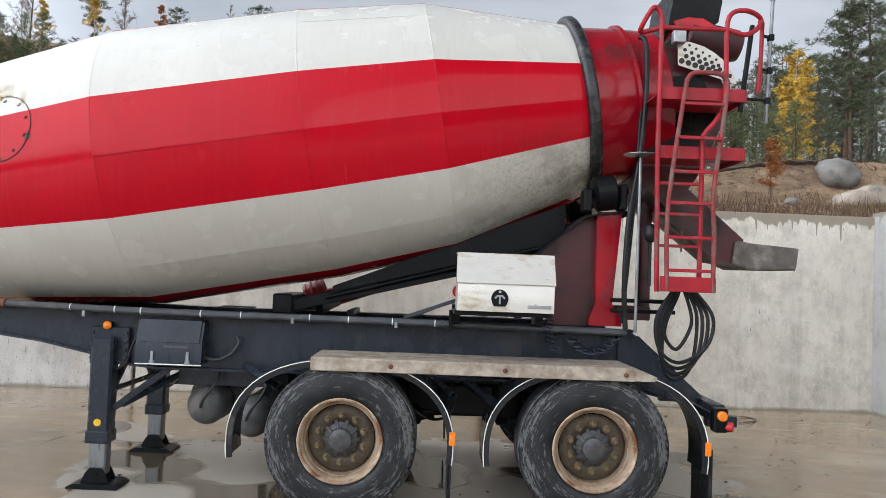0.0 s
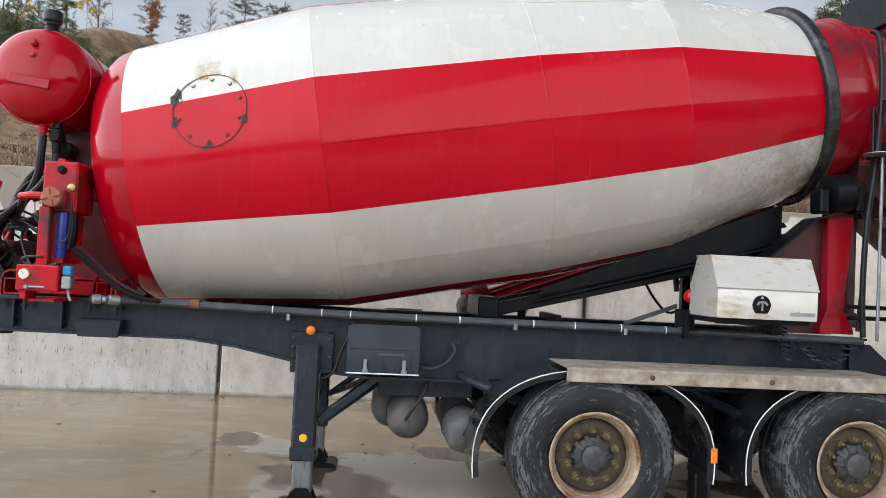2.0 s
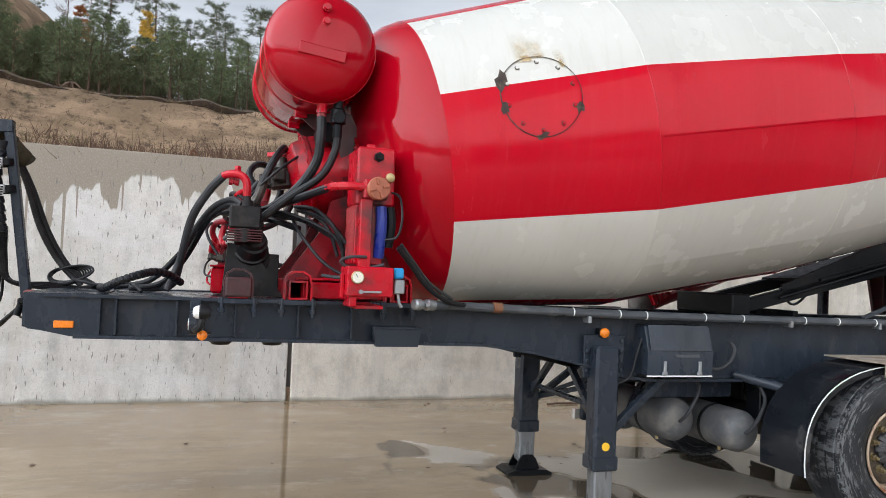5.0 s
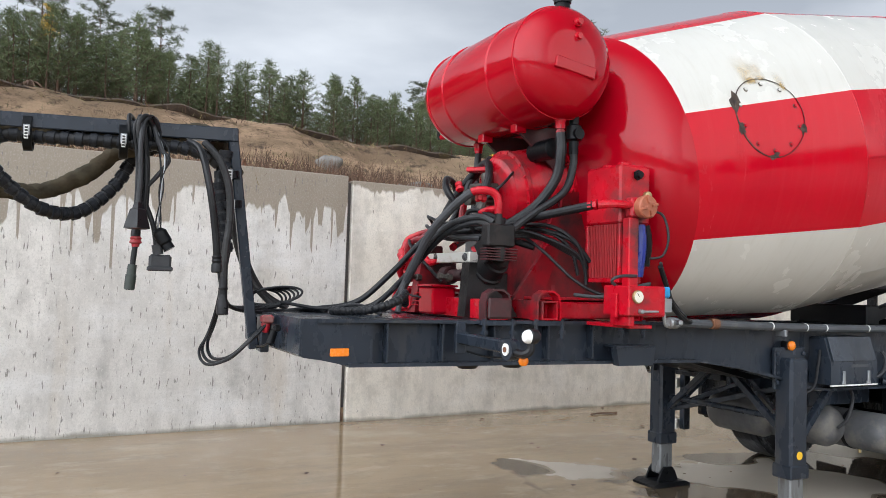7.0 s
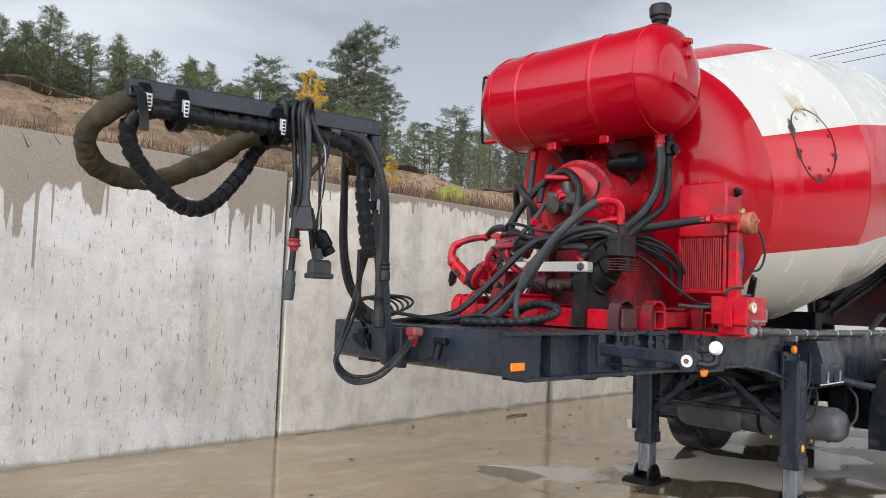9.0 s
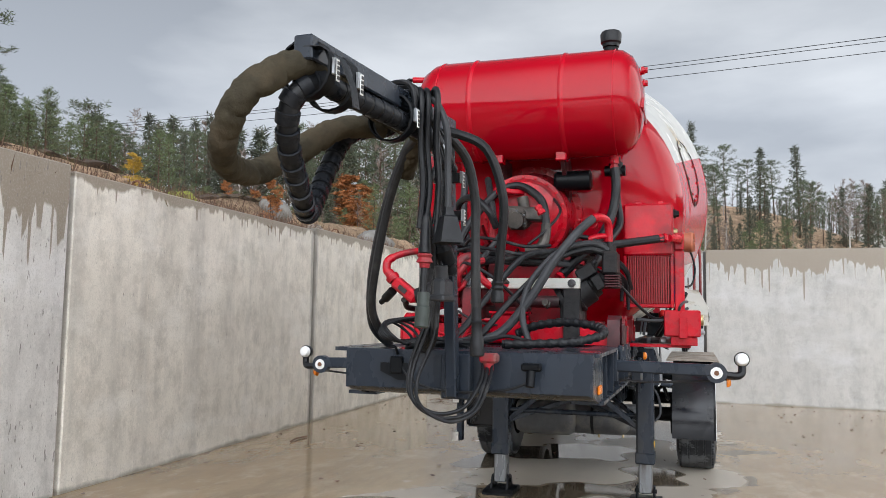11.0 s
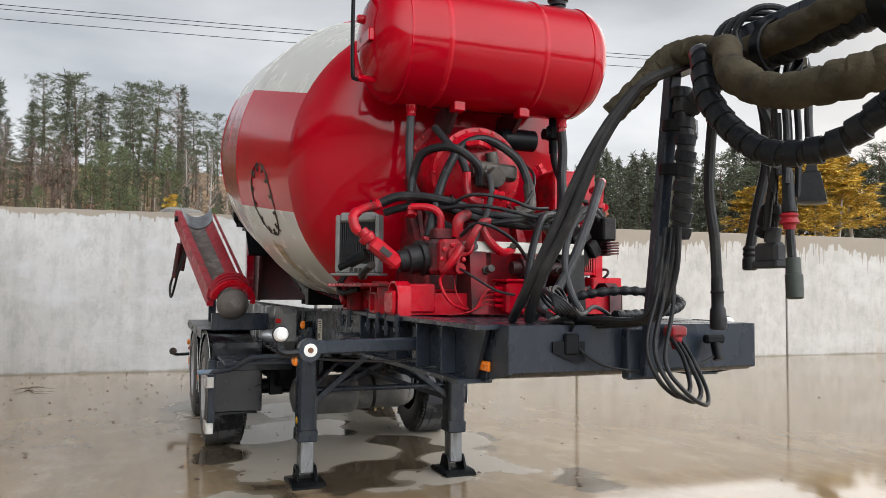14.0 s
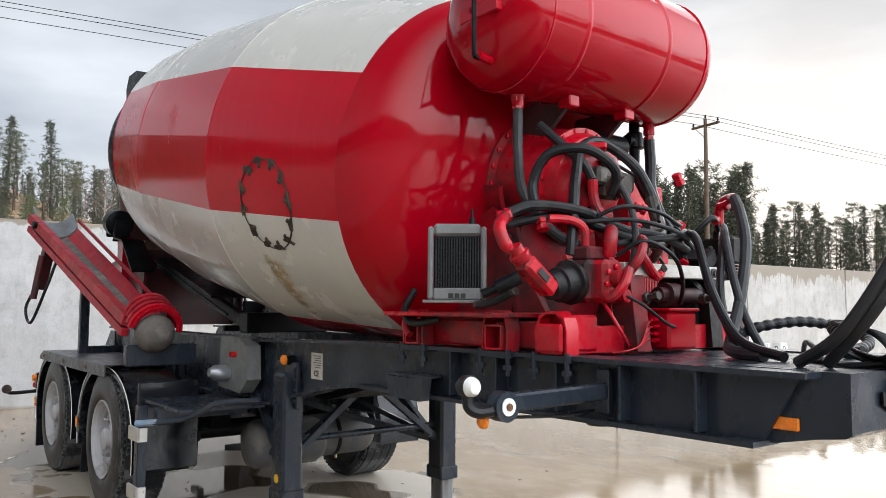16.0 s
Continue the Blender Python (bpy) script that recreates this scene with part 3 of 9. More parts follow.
def rear_grime(m, colour, reach):
    """Splashed cement dirt that thickens towards the drum's filling end."""
    n, l = m.node_tree.nodes, m.node_tree.links
    b = n["Principled BSDF"]
    src = b.inputs["Base Color"].links[0].from_socket
    co = n.new("ShaderNodeTexCoord")
    sp = n.new("ShaderNodeSeparateXYZ")
    l.new(co.outputs["Object"], sp.inputs[0])
    along = n.new("ShaderNodeMapRange")
    along.inputs["From Min"].default_value, along.inputs["From Max"].default_value = -0.1, 1.3
    l.new(sp.outputs["X"], along.inputs["Value"])
    low = n.new("ShaderNodeMapRange")
    low.inputs["From Min"].default_value, low.inputs["From Max"].default_value = 3.5, 2.4
    l.new(sp.outputs["Z"], low.inputs["Value"])
    total = None
    for scale, cut in ((3.0, 0.10), (38.0, 0.16)):
        t = n.new("ShaderNodeTexNoise")
        t.inputs["Scale"].default_value, t.inputs["Detail"].default_value, t.inputs["Roughness"].default_value = scale, 7.0, 0.7
        l.new(co.outputs["Object"], t.inputs["Vector"])
        r = n.new("ShaderNodeMapRange")
        r.inputs["From Min"].default_value, r.inputs["From Max"].default_value = 0.47, 0.48 + cut
        l.new(t.outputs["Fac"], r.inputs["Value"])
        total = r.outputs["Result"] if total is None else total
        if total is not r.outputs["Result"]:
            mx = n.new("ShaderNodeMath")
            mx.operation = "MAXIMUM"
            l.new(total, mx.inputs[0])
            l.new(r.outputs["Result"], mx.inputs[1])
            total = mx.outputs[0]
    for v in (along.outputs["Result"], low.outputs["Result"], reach):
        mu = n.new("ShaderNodeMath")
        mu.operation, mu.use_clamp = "MULTIPLY", True
        l.new(total, mu.inputs[0])
        if isinstance(v, float):
            mu.inputs[1].default_value = v
        else:
            l.new(v, mu.inputs[1])
        total = mu.outputs[0]
    mixer = n.new("ShaderNodeMix")
    mixer.data_type = "RGBA"
    l.new(total, mixer.inputs["Factor"])
    l.new(src, mixer.inputs["A"])
    mixer.inputs["B"].default_value = (*colour, 1)
    l.new(mixer.outputs["Result"], b.inputs["Base Color"])


SOIL = hill_ground()
RUSTRUN = rust_run()

# ---- mesh kit ----
class Geo:
    """Collects vertices and faces of one mesh."""

    def __init__(self):
        self.v, self.f, self.m, self.slot = [], [], [], 0

    def add(self, verts, faces, m=None):
        k = len(self.v)
        self.v += [tuple(m @ Vector(p)) for p in verts] if m is not None else [tuple(p) for p in verts]
        self.f += [tuple(i + k for i in f) for f in faces]
        self.m += [self.slot] * len(faces)
        return self

    def box(self, x0, x1, y0, y1, z0, z1, bevel=0.004, m=None):
        """A box with chamfered edges."""
        x0, x1, y0, y1, z0, z1 = min(x0, x1), max(x0, x1), min(y0, y1), max(y0, y1), min(z0, z1), max(z0, z1)
        b = min(bevel, 0.45 * min(x1 - x0, y1 - y0, z1 - z0))
        vs, idx = [], {}
        for sx in (0, 1):
            for sy in (0, 1):
                for sz in (0, 1):
                    for a in range(3):
                        p = [(x0, x1)[sx], (y0, y1)[sy], (z0, z1)[sz]]
                        for k, s in enumerate((sx, sy, sz)):
                            if k != a:
                                p[k] += b if s == 0 else -b
                        idx[(sx, sy, sz, a)] = len(vs)
                        vs.append(p)
        fs = []
        for a in range(3):
            o = [k for k in range(3) if k != a]
            for s in (0, 1):
                loop = []
                for (p, q) in ((0, 0), (1, 0), (1, 1), (0, 1)):
                    c = [0, 0, 0]
                    c[a], c[o[0]], c[o[1]] = s, p, q
                    loop.append(idx[(*c, a)])
                flip = (s == 0) != (a == 1)
                fs.append(tuple(loop[::-1] if flip else loop))
        for a in range(3):          # edges along axis a
            o = [k for k in range(3) if k != a]
            for p in (0, 1):
                for q in (0, 1):
                    c0, c1 = [0, 0, 0], [0, 0, 0]
                    c0[a], c1[a] = 0, 1
                    c0[o[0]] = c1[o[0]] = p
                    c0[o[1]] = c1[o[1]] = q
                    fs.append((idx[(*c0, o[0])], idx[(*c1, o[0])], idx[(*c1, o[1])], idx[(*c0, o[1])]))
        for sx in (0, 1):
            for sy in (0, 1):
                for sz in (0, 1):
                    fs.append(tuple(idx[(sx, sy, sz, a)] for a in range(3)))
        return self.add(vs, fs, m)

    def beam(self, p0, p1, w, h, up=(0, 0, 1), bevel=0.004):
        """A box bar from p0 to p1, w wide and h high."""
        p0, p1 = Vector(p0), Vector(p1)
        d = p1 - p0
        L = d.length
        d.normalize()
        s = d.cross(Vector(up))
        if s.length < 1e-4:
            s = d.cross(Vector((1, 0, 0)))
        s.normalize()
        u = s.cross(d)
        mm = Matrix((d, s, u)).transposed().to_4x4()
        mm.translation = p0
        return self.box(0, L, -w / 2, w / 2, -h / 2, h / 2, bevel, mm)

    def lathe(self, prof, origin=(0, 0, 0), axis=(0, 0, 1), n=24, caps=True, a0=0.0, a1=None):
        """Turns (along, radius) pairs round an axis."""
        ax = Vector(axis).normalized()
        ref = Vector((0, 0, 1)) if abs(ax.z) < 0.9 else Vector((1, 0, 0))
        e1 = (ref - ax * ref.dot(ax)).normalized()
        e2 = ax.cross(e1)
        o = Vector(origin)
        full = a1 is None
        angs = [a0 + (2 * math.pi if full else a1 - a0) * i / n for i in range(n if full else n + 1)]
        k = len(angs)
        vs = [o + ax * u + (e1 * math.cos(t) + e2 * math.sin(t)) * r for u, r in prof for t in angs]
        fs = []
        for i in range(len(prof) - 1):
            for j in range(k if full else k - 1):
                j2 = (j + 1) % k
                fs.append((i * k + j, i * k + j2, (i + 1) * k + j2, (i + 1) * k + j))
        if caps and full:
            fs.append(tuple(range(k))[::-1])
            fs.append(tuple((len(prof) - 1) * k + j for j in range(k)))
        return self.add(vs, fs)

    def cyl(self, p0, p1, r, r1=None, n=16, bevel=0.0):
        p0, p1 = Vector(p0), Vector(p1)
        L = (p1 - p0).length
        r1 = r if r1 is None else r1
        if bevel:
            prof = [(0, r - bevel), (bevel, r), (L - bevel, r1), (L, r1 - bevel)]
        else:
            prof = [(0, r), (L, r1)]
        return self.lathe(prof, p0, p1 - p0, n)

    def tube(self, pts, r, n=8, step=6, closed=False, rib=0.0):
        """A round hose through the points, smoothed; rib: every other ring is that much thinner."""
        P = [Vector(p) for p in pts]
        path = []
        N = len(P)
        if N == 2 or step <= 1:
            path = P
        else:
            for i in range(N if closed else N - 1):
                g = lambda k: P[k % N] if closed else P[max(0, min(N - 1, k))]
                a, b, c, d = g(i - 1), g(i), g(i + 1), g(i + 2)
                for s in range(step):
                    t = s / step
                    path.append(0.5 * ((2 * b) + (c - a) * t + (2 * a - 5 * b + 4 * c - d) * t * t + (3 * b - a - 3 * c + d) * t ** 3))
            if not closed:
                path.append(P[-1])
        m = len(path)
        vs, fs = [], []
        nrm = None
        for i, p in enumerate(path):
            q0, q1 = (path[i - 1], path[(i + 1) % m]) if closed else (path[max(0, i - 1)], path[min(m - 1, i + 1)])
            t = (q1 - q0)
            t = t.normalized() if t.length > 1e-9 else Vector((0, 0, 1))
            if nrm is None:
                ref = Vector((0, 0, 1)) if abs(t.z) < 0.9 else Vector((1, 0, 0))
                nrm = (ref - t * ref.dot(t)).normalized()
            else:
                nrm = (nrm - t * nrm.dot(t)).normalized()
            bi = t.cross(nrm)
            rr = r(i / max(1, m - 1)) if callable(r) else r
            rr -= rib if rib and i % 2 else 0.0
            vs += [p + (nrm * math.cos(2 * math.pi * j / n) + bi * math.sin(2 * math.pi * j / n)) * rr for j in range(n)]
        for i in range(m if closed else m - 1):
            i2 = (i + 1) % m
            for j in range(n):
                j2 = (j + 1) % n
                fs.append((i * n + j, i * n + j2, i2 * n + j2, i2 * n + j))
        if not closed:
            fs.append(tuple(range(n))[::-1])
            fs.append(tuple((m - 1) * n + j for j in range(n)))
        return self.add(vs, fs)

    def prism(self, poly, a, b, plane="xz"):
        """A plate: a polygon in the xz, xy or yz plane, from a to b along the third axis."""
        put = {"xz": lambda p, q: (p[0], q, p[1]), "xy": lambda p, q: (p[0], p[1], q), "yz": lambda p, q: (q, p[0], p[1])}[plane]
        k = len(poly)
        vs = [put(p, a) for p in poly] + [put(p, b) for p in poly]
        fs = [tuple(range(k))[::-1], tuple(range(k, 2 * k))] + [(i, (i + 1) % k, k + (i + 1) % k, k + i) for i in range(k)]
        return self.add(vs, fs)

    def strip(self, line, a, b, thick, plane="xz"):
        """A bent sheet: follows a line in the plane, from a to b across, with a thickness inwards."""
        L = [Vector(p) for p in line]
        inner = []
        for i, p in enumerate(L):
            t = (L[min(i + 1, len(L) - 1)] - L[max(i - 1, 0)]).normalized()
            inner.append(p + Vector((t.y, -t.x)) * thick)
        return self.prism([tuple(p) for p in L] + [tuple(p) for p in inner[::-1]], a, b, plane)

    def ball(self, c, r, n=14, squash=1.0):
        prof = [(-math.cos(math.pi * i / (n // 2)) * r * squash, max(1e-4, math.sin(math.pi * i / (n // 2)) * r)) for i in range(n // 2 + 1)]
        return self.lathe(prof, c, (0, 0, 1), n, caps=False)

    def ob(self, name, mats, parent=None, label="", sharp=35.0, fix=True):
        me = bpy.data.meshes.new(name)
        me.from_pydata(self.v, [], self.f)
        for mt in (mats if isinstance(mats, (list, tuple)) else [mats]):
            me.materials.append(mt)
        me.polygons.foreach_set("material_index", self.m)
        if fix:
            bm = bmesh.new()
            bm.from_mesh(me)
            bmesh.ops.recalc_face_normals(bm, faces=bm.faces)
            bm.to_mesh(me)
            bm.free()
        me.polygons.foreach_set("use_smooth", [True] * len(me.polygons))
        me.set_sharp_from_angle(angle=radians(sharp))
        o = new(name, me)
        if parent is not None:
            o.parent = parent
        if label:
            tagged(o, label)
        return o


def part(name, geo, material, parent, label="", sharp=35.0):
    return geo.ob(name, material, parent, label, sharp)


def twin(o, parent=None, m=None):
    """Another object on the same mesh, as a piece or part."""
    c = o.copy()
    scene.collection.objects.link(c)
    c.parent = o.parent if parent is None else parent
    if m is not None:
        c.matrix_basis = m
    return c


def empty(name, m=None):
    e = new(name)
    e.empty_display_size = 0.2
    if m is not None:
        e.matrix_basis = m
    return e


# ---- yard: floor, walls, land ----
YARD = pose(6.2, 4.46, 0, 0, 0, 2.3)       # north-east inner corner; the walls run back along -x and -y
YINV = YARD.inverted()

g = Geo()
g.box(-70, 0.0, -70, 0.0, -0.30, 0.0, 0.01)
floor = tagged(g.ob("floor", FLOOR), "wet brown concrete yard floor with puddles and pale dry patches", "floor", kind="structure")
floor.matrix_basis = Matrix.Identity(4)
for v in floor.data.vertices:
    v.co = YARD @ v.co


def smooth(a, b, t):
    t = max(0.0, min(1.0, (t - a) / (b - a)))
    return t * t * (3 - 2 * t)


def land(x, y):
    """Height of the land round the yard."""
    p = YINV @ Vector((x, y, 0))
    n, e = p.y, p.x - 0.0647 * min(0.0, p.y)                       # metres beyond the north and the east wall
    w = noise.noise((x * 0.35, y * 0.35, 0.0)) * 0.25 + noise.noise((x * 1.3, y * 1.3, 4.0)) * 0.07
    hn = he = -9.0
    crest = 4.23 + 0.35 * smooth(-3.0, -7.0, x) + 0.40 * smooth(-8.0, -11.5, x) + 0.25 * smooth(3.0, 9.0, x)
    if n > 0.12:
        nn = n + noise.noise((x * 0.5, 1.7, 0.0)) * 0.5
        hn = 2.62 + (crest - 2.62) * (0.42 * smooth(0.0, 4.2, nn) + 0.58 * smooth(4.0, 5.6, nn)) + 0.03 * max(0.0, n - 6) + 5.0 * smooth(16, 60, n)
        hn += w * smooth(0.4, 2.0, n) + noise.noise((x * 2.6, y * 2.6, 9.0)) * 0.08 * smooth(0.6, 2.0, n) * smooth(14, 8, n)
        hn += 2.4 * smooth(8, 20, n) * smooth(-1.0, -9.0, x) + 2.2 * smooth(4.2, 8.0, n) * smooth(-9.2, -11.5, x)
    if e > 0.45:
        he = 2.66 + 0.35 * smooth(0, 8, e) + 0.01 * e + 10.0 * smooth(24, 75, e) * smooth(-30, 2, p.y + 0.15 * e) + w * smooth(0.4, 2.0, e) * 0.7
    h = max(hn, he)
    if h < -5:
        far = max(-p.x, -p.y)
        h = -0.34 + 0.32 * smooth(66, 72, far) + 10.0 * smooth(90, 260, far) + 0.8 * w * smooth(75, 100, far)
    d = math.hypot(x, y)
    return h + 14 * smooth(150, 500, d)


def steps(lo, hi, fine, c0, c1):
    out, p, s = [], c0, fine
    while p < c1:
        out.append(p)
        p += fine
    s, q = fine, c1
    while q < hi:
        out.append(q)
        s *= 1.13
        q += s
    out.append(hi)
    s, q = fine, c0
    while q > lo:
        s *= 1.13
        q -= s
        out.insert(0, max(q, lo))
    return out


gx, gy = steps(-900, 900, 0.30, -18, 16), steps(-900, 900, 0.24, 4.4, 12.5)
gx = [x for x in gx if not 5.6 < x < 6.7] + [6.03, 6.21, 6.6]
gy = [y for y in gy if not 4.0 < y < 5.1] + [4.43, 4.61, 5.0]
gx.sort(), gy.sort()
g = Geo()
g.add([(x, y, 0) for y in gy for x in gx], [(j * len(gx) + i, j * len(gx) + i + 1, (j + 1) * len(gx) + i + 1, (j + 1) * len(gx) + i) for j in range(len(gy) - 1) for i in range(len(gx) - 1)])
# the sheet is laid out in yard coordinates, so that its rows run along the walls
g.v = [(lambda q: (q.x, q.y, land(q.x, q.y)))(YARD @ Vector((x - 6.0 + 0.0647 * min(0.0, y - 4.4), y - 4.4, 0))) for x, y, _ in g.v]
ground = tagged(g.ob("ground", SOIL, sharp=80, fix=False), "sandy bank and rough grassland round the yard", "ground", kind="structure")


def wall(name, mats, joints, height_of, thick, along_x, label):
    """A wall of cast panels over a thinner dark core; joints are distances from the corner."""
    core = Geo()
    lo, hi = min(joints), max(joints)
    core.box(lo, hi, 0.06, thick - 0.02, -0.25, min(height_of(i) for i in range(len(joints) - 1)) - 0.03, 0.005)
    o = tagged(core.ob(name, WALL_CORE), label, "wall", kind="structure")
    o.matrix_basis = YARD @ (Matrix.Identity(4) if along_x else pose(0, 0, 0, 0, 0, -93.7))
    for i in range(len(joints) - 1):
        a, b = joints[i], joints[i + 1]
        p = Geo()
        p.box(a + 0.026, b - 0.026, 0.0, thick, -0.25, height_of(i), 0.012)
        part("wall_panel", p, mats[i % len(mats)], o)
    return o


NJ = [-58.4, -53.6, -48.8, -44.0, -39.2, -34.4, -29.6, -24.8, -20.0, -15.2, -10.4, -5.6, 0.25]
wall_north = wall("wall_north", [WALL_N], NJ, lambda i: 2.80 if i < 10 else (2.755 if i == 10 else 2.80), 0.25, True, "long grey concrete retaining wall with dark rain drips")
wall_north.children[-2].data.materials[0] = WALL_N2
wall_north.children[-1].data.materials[0] = WALL_N2
EJ = [-0.1, 5.6, 11.2, 16.8, 22.4, 28.0, 33.6, 39.2, 44.8, 50.4]
wall_east = wall("wall_east", [WALL_E2], EJ, lambda i: 2.86, 0.25, False, "long pale concrete wall with a wet brown upper edge")
wall_east.children[0].data.materials[0] = WALL_E


# lifting loops cast into the wall tops
loop = part("lifting_loop", Geo().tube([(-0.055, 0, -0.02), (-0.06, 0, 0.03), (-0.03, 0, 0.075), (0.03, 0, 0.075), (0.06, 0, 0.03), (0.055, 0, -0.02)], 0.011, 6, 4), RUST, wall_north)
for k, x in enumerate((-19.0, -16.4, -14.2, -11.6, -9.4, -6.9, -4.6, -1.4)):
    (loop if k == 0 else twin(loop, wall_north)).matrix_basis = pose(x, 0.14, 2.755 if -10.4 < x < -5.6 else 2.80, 0, 0, 20 * k)
for k, y in enumerate((1.6, 4.3, 7.0, 9.9)):
    twin(loop, wall_east, pose(y, 0.14, 2.86, 0, 0, 35 * k))
# ---- the concrete mixer trailer ----
rig = tagged(empty("concrete_mixer_trailer", pose(0, 0.035, 0, 0, 0, 0.8)), "red and cream concrete mixer semi-trailer parked on its dark landing legs", "mixer trailer")

# chassis rails: I-beams with a low gooseneck at the front
for s in (-1, 1):
    web = [(-5.95, 1.375), (-5.82, 1.165), (-3.45, 1.150), (-3.10, 1.105), (-2.70, 1.02), (-2.40, 0.945), (-2.2, 0.925), (1.35, 0.925), (1.95, 0.80), (2.06, 0.80), (1.55, 1.30), (1.5, 1.335), (-2.2, 1.335), (-3.6, 1.375)]
    rail = part("chassis_rail", Geo().prism(web, s * 0.552, s * 0.568), CHASSIS, rig)
    fl = Geo()
    fl.strip([(-6.0, 1.392), (-3.5, 1.388), (-2.2, 1.350), (1.52, 1.346)], s * 0.49, s * 0.64, 0.018)
    part("top_flange", fl, CHASSIS, rail)
    fl = Geo()
    fl.strip([(-5.83, 1.168), (-3.45, 1.150), (-3.10, 1.105), (-2.70, 1.02), (-2.40, 0.945), (-2.2, 0.925), (1.35, 0.925), (1.95, 0.80)], s * 0.49, s * 0.64, 0.018)
    part("bottom_flange", fl, CHASSIS, rail)
    rib = part("stiffener", Geo().box(-0.006, 0.006, s * 0.568, s * 0.632, 1.17, 1.37, 0.002), CHASSIS, rail)
    for x in (-5.30, -4.98, -4.62, -4.30):
        twin(rib, rail, pose(x, 0, 0))
    rib.location.x = -5.62
    part("rear_gusset", Geo().prism([(1.40, 1.30), (1.56, 1.30), (2.14, 0.79), (2.05, 0.77), (1.40, 0.93)], s * 0.60, s * 0.615), CHASSIS, rail)
for x in (-5.2, -4.4, -3.4, -2.4, -1.5, -0.1, 0.6, 1.45):
    z0 = 1.17 if x < -3 else 0.96
    part("cross_member", Geo().box(x - 0.05, x + 0.05, -0.55, 0.55, z0, z0 + 0.16, 0.006), CHASSIS, rig)
# front beam
g = Geo()
g.prism([(-6.085, 1.392), (-6.085, 1.215), (-6.06, 1.198), (-5.80, 1.16), (-5.80, 1.175), (-6.05, 1.213), (-6.07, 1.225), (-6.07, 1.378), (-5.70, 1.378), (-5.70, 1.392)], -0.605, 0.525)
front_beam = part("front_beam", g, CHASSIS, rig)
for s in (-1, 1):
    part("end_plate", Geo().prism([(-6.085, 1.392), (-6.085, 1.21), (-5.85, 1.160), (-5.70, 1.155), (-5.70, 1.395)], s * 0.565 - 0.04, s * 0.58 - 0.04), CHASSIS, front_beam)
    part("side_reflector", Geo().box(-5.93, -5.83, s * 0.5805 - 0.04, s * 0.593 - 0.04, 1.205, 1.245, 0.004), ORANGE, front_beam, "amber side reflector")
part("deck_plate", Geo().box(-5.95, -5.05, -0.50, 0.50, 1.372, 1.384, 0.003), CHASSIS, rig)
part("deck_plate", Geo().box(-5.05, -4.0, -0.50, 0.50, 1.364, 1.378, 0.003), CHASSIS, rig)

# drum: turned sections on an axis that rises to the rear
D0 = Vector((0.03, 0.005, 3.0))
DS = radians(10.0)
DA = Vector((math.cos(DS), 0, math.sin(DS)))
DN = Vector((-math.sin(DS), 0, math.cos(DS)))
SEAMS = [(-3.925, 0.985), (-2.63, 1.168), (-1.115, 1.148), (-0.105, 1.070), (1.08, 0.748)]


def drum_point(u, r, deg):
    """deg: up from the near side's horizontal (-y)."""
    a = radians(deg)
    return D0 + DA * u + (Vector((0, -1, 0)) * math.cos(a) + DN * math.sin(a)) * r


STRIPES = [-26.0 + 45.0 * i for i in range(8)]
ANG = sorted([a + d for a in STRIPES for d in (0, 4.5, 9, 13.5, 18, 22.5, 27, 31.5, 36, 40.5)])


def is_red(a):
    return 0 if int(((a + 26.0) % 360) // 45) % 2 == 0 else 1


def plate_radius(r, a, flat):
    """The shell is rolled from plates that meet every 22.5 degrees; flat: how much each keeps of its flatness."""
    d = (a + 26.0) % 22.5 - 11.25
    return r * (1 - flat + flat * math.cos(radians(11.25)) / math.cos(radians(d)))


shell = Geo()
FLAT = [0.03, 0.15, 0.15, 0.06]
for i in range(4):
    (u0, r0), (u1, r1) = SEAMS[i], SEAMS[i + 1]
    nu = 5
    for j in range(len(ANG)):
        a0, a1 = ANG[j], ANG[(j + 1) % len(ANG)] + (360 if j == len(ANG) - 1 else 0)
        shell.slot = is_red(0.5 * (a0 + a1))
        for q in range(nu):
            f0, f1 = q / nu, (q + 1) / nu
            k0, k1 = (FLAT[i] * min(1, 6 * f * (1 - f) + 0.25) for f in (f0, f1))
            ring = []
            for f, k, a in ((f0, k0, a0), (f1, k1, a0), (f1, k1, a1), (f0, k0, a1)):
                ring.append(drum_point(u0 + (u1 - u0) * f, plate_radius(r0 + (r1 - r0) * f, a, k), a))
            shell.add(ring, [(0, 1, 2, 3)])
DRUMRED = mat("red_drum_paint", (0.48, 0.0015, 0.014), 0.10, vary=0.05, scale=1.6, bump=0.010, bump_scale=10, dirt=(0.47, 0.003, 0.014), dirt_amount=0.2, dirt_scale=1.8, rough_vary=0.03, stretch=(1, 1, 0.45), spec=0.20)
DRUMCREAM = CREAM.copy()
DRUMRED.name, DRUMCREAM.name = "drum_red_paint", "drum_cream_paint"
rear_grime(DRUMRED, (0.14, 0.02, 0.018), 0.55)
rear_grime(DRUMCREAM, (0.20, 0.165, 0.11), 0.9)
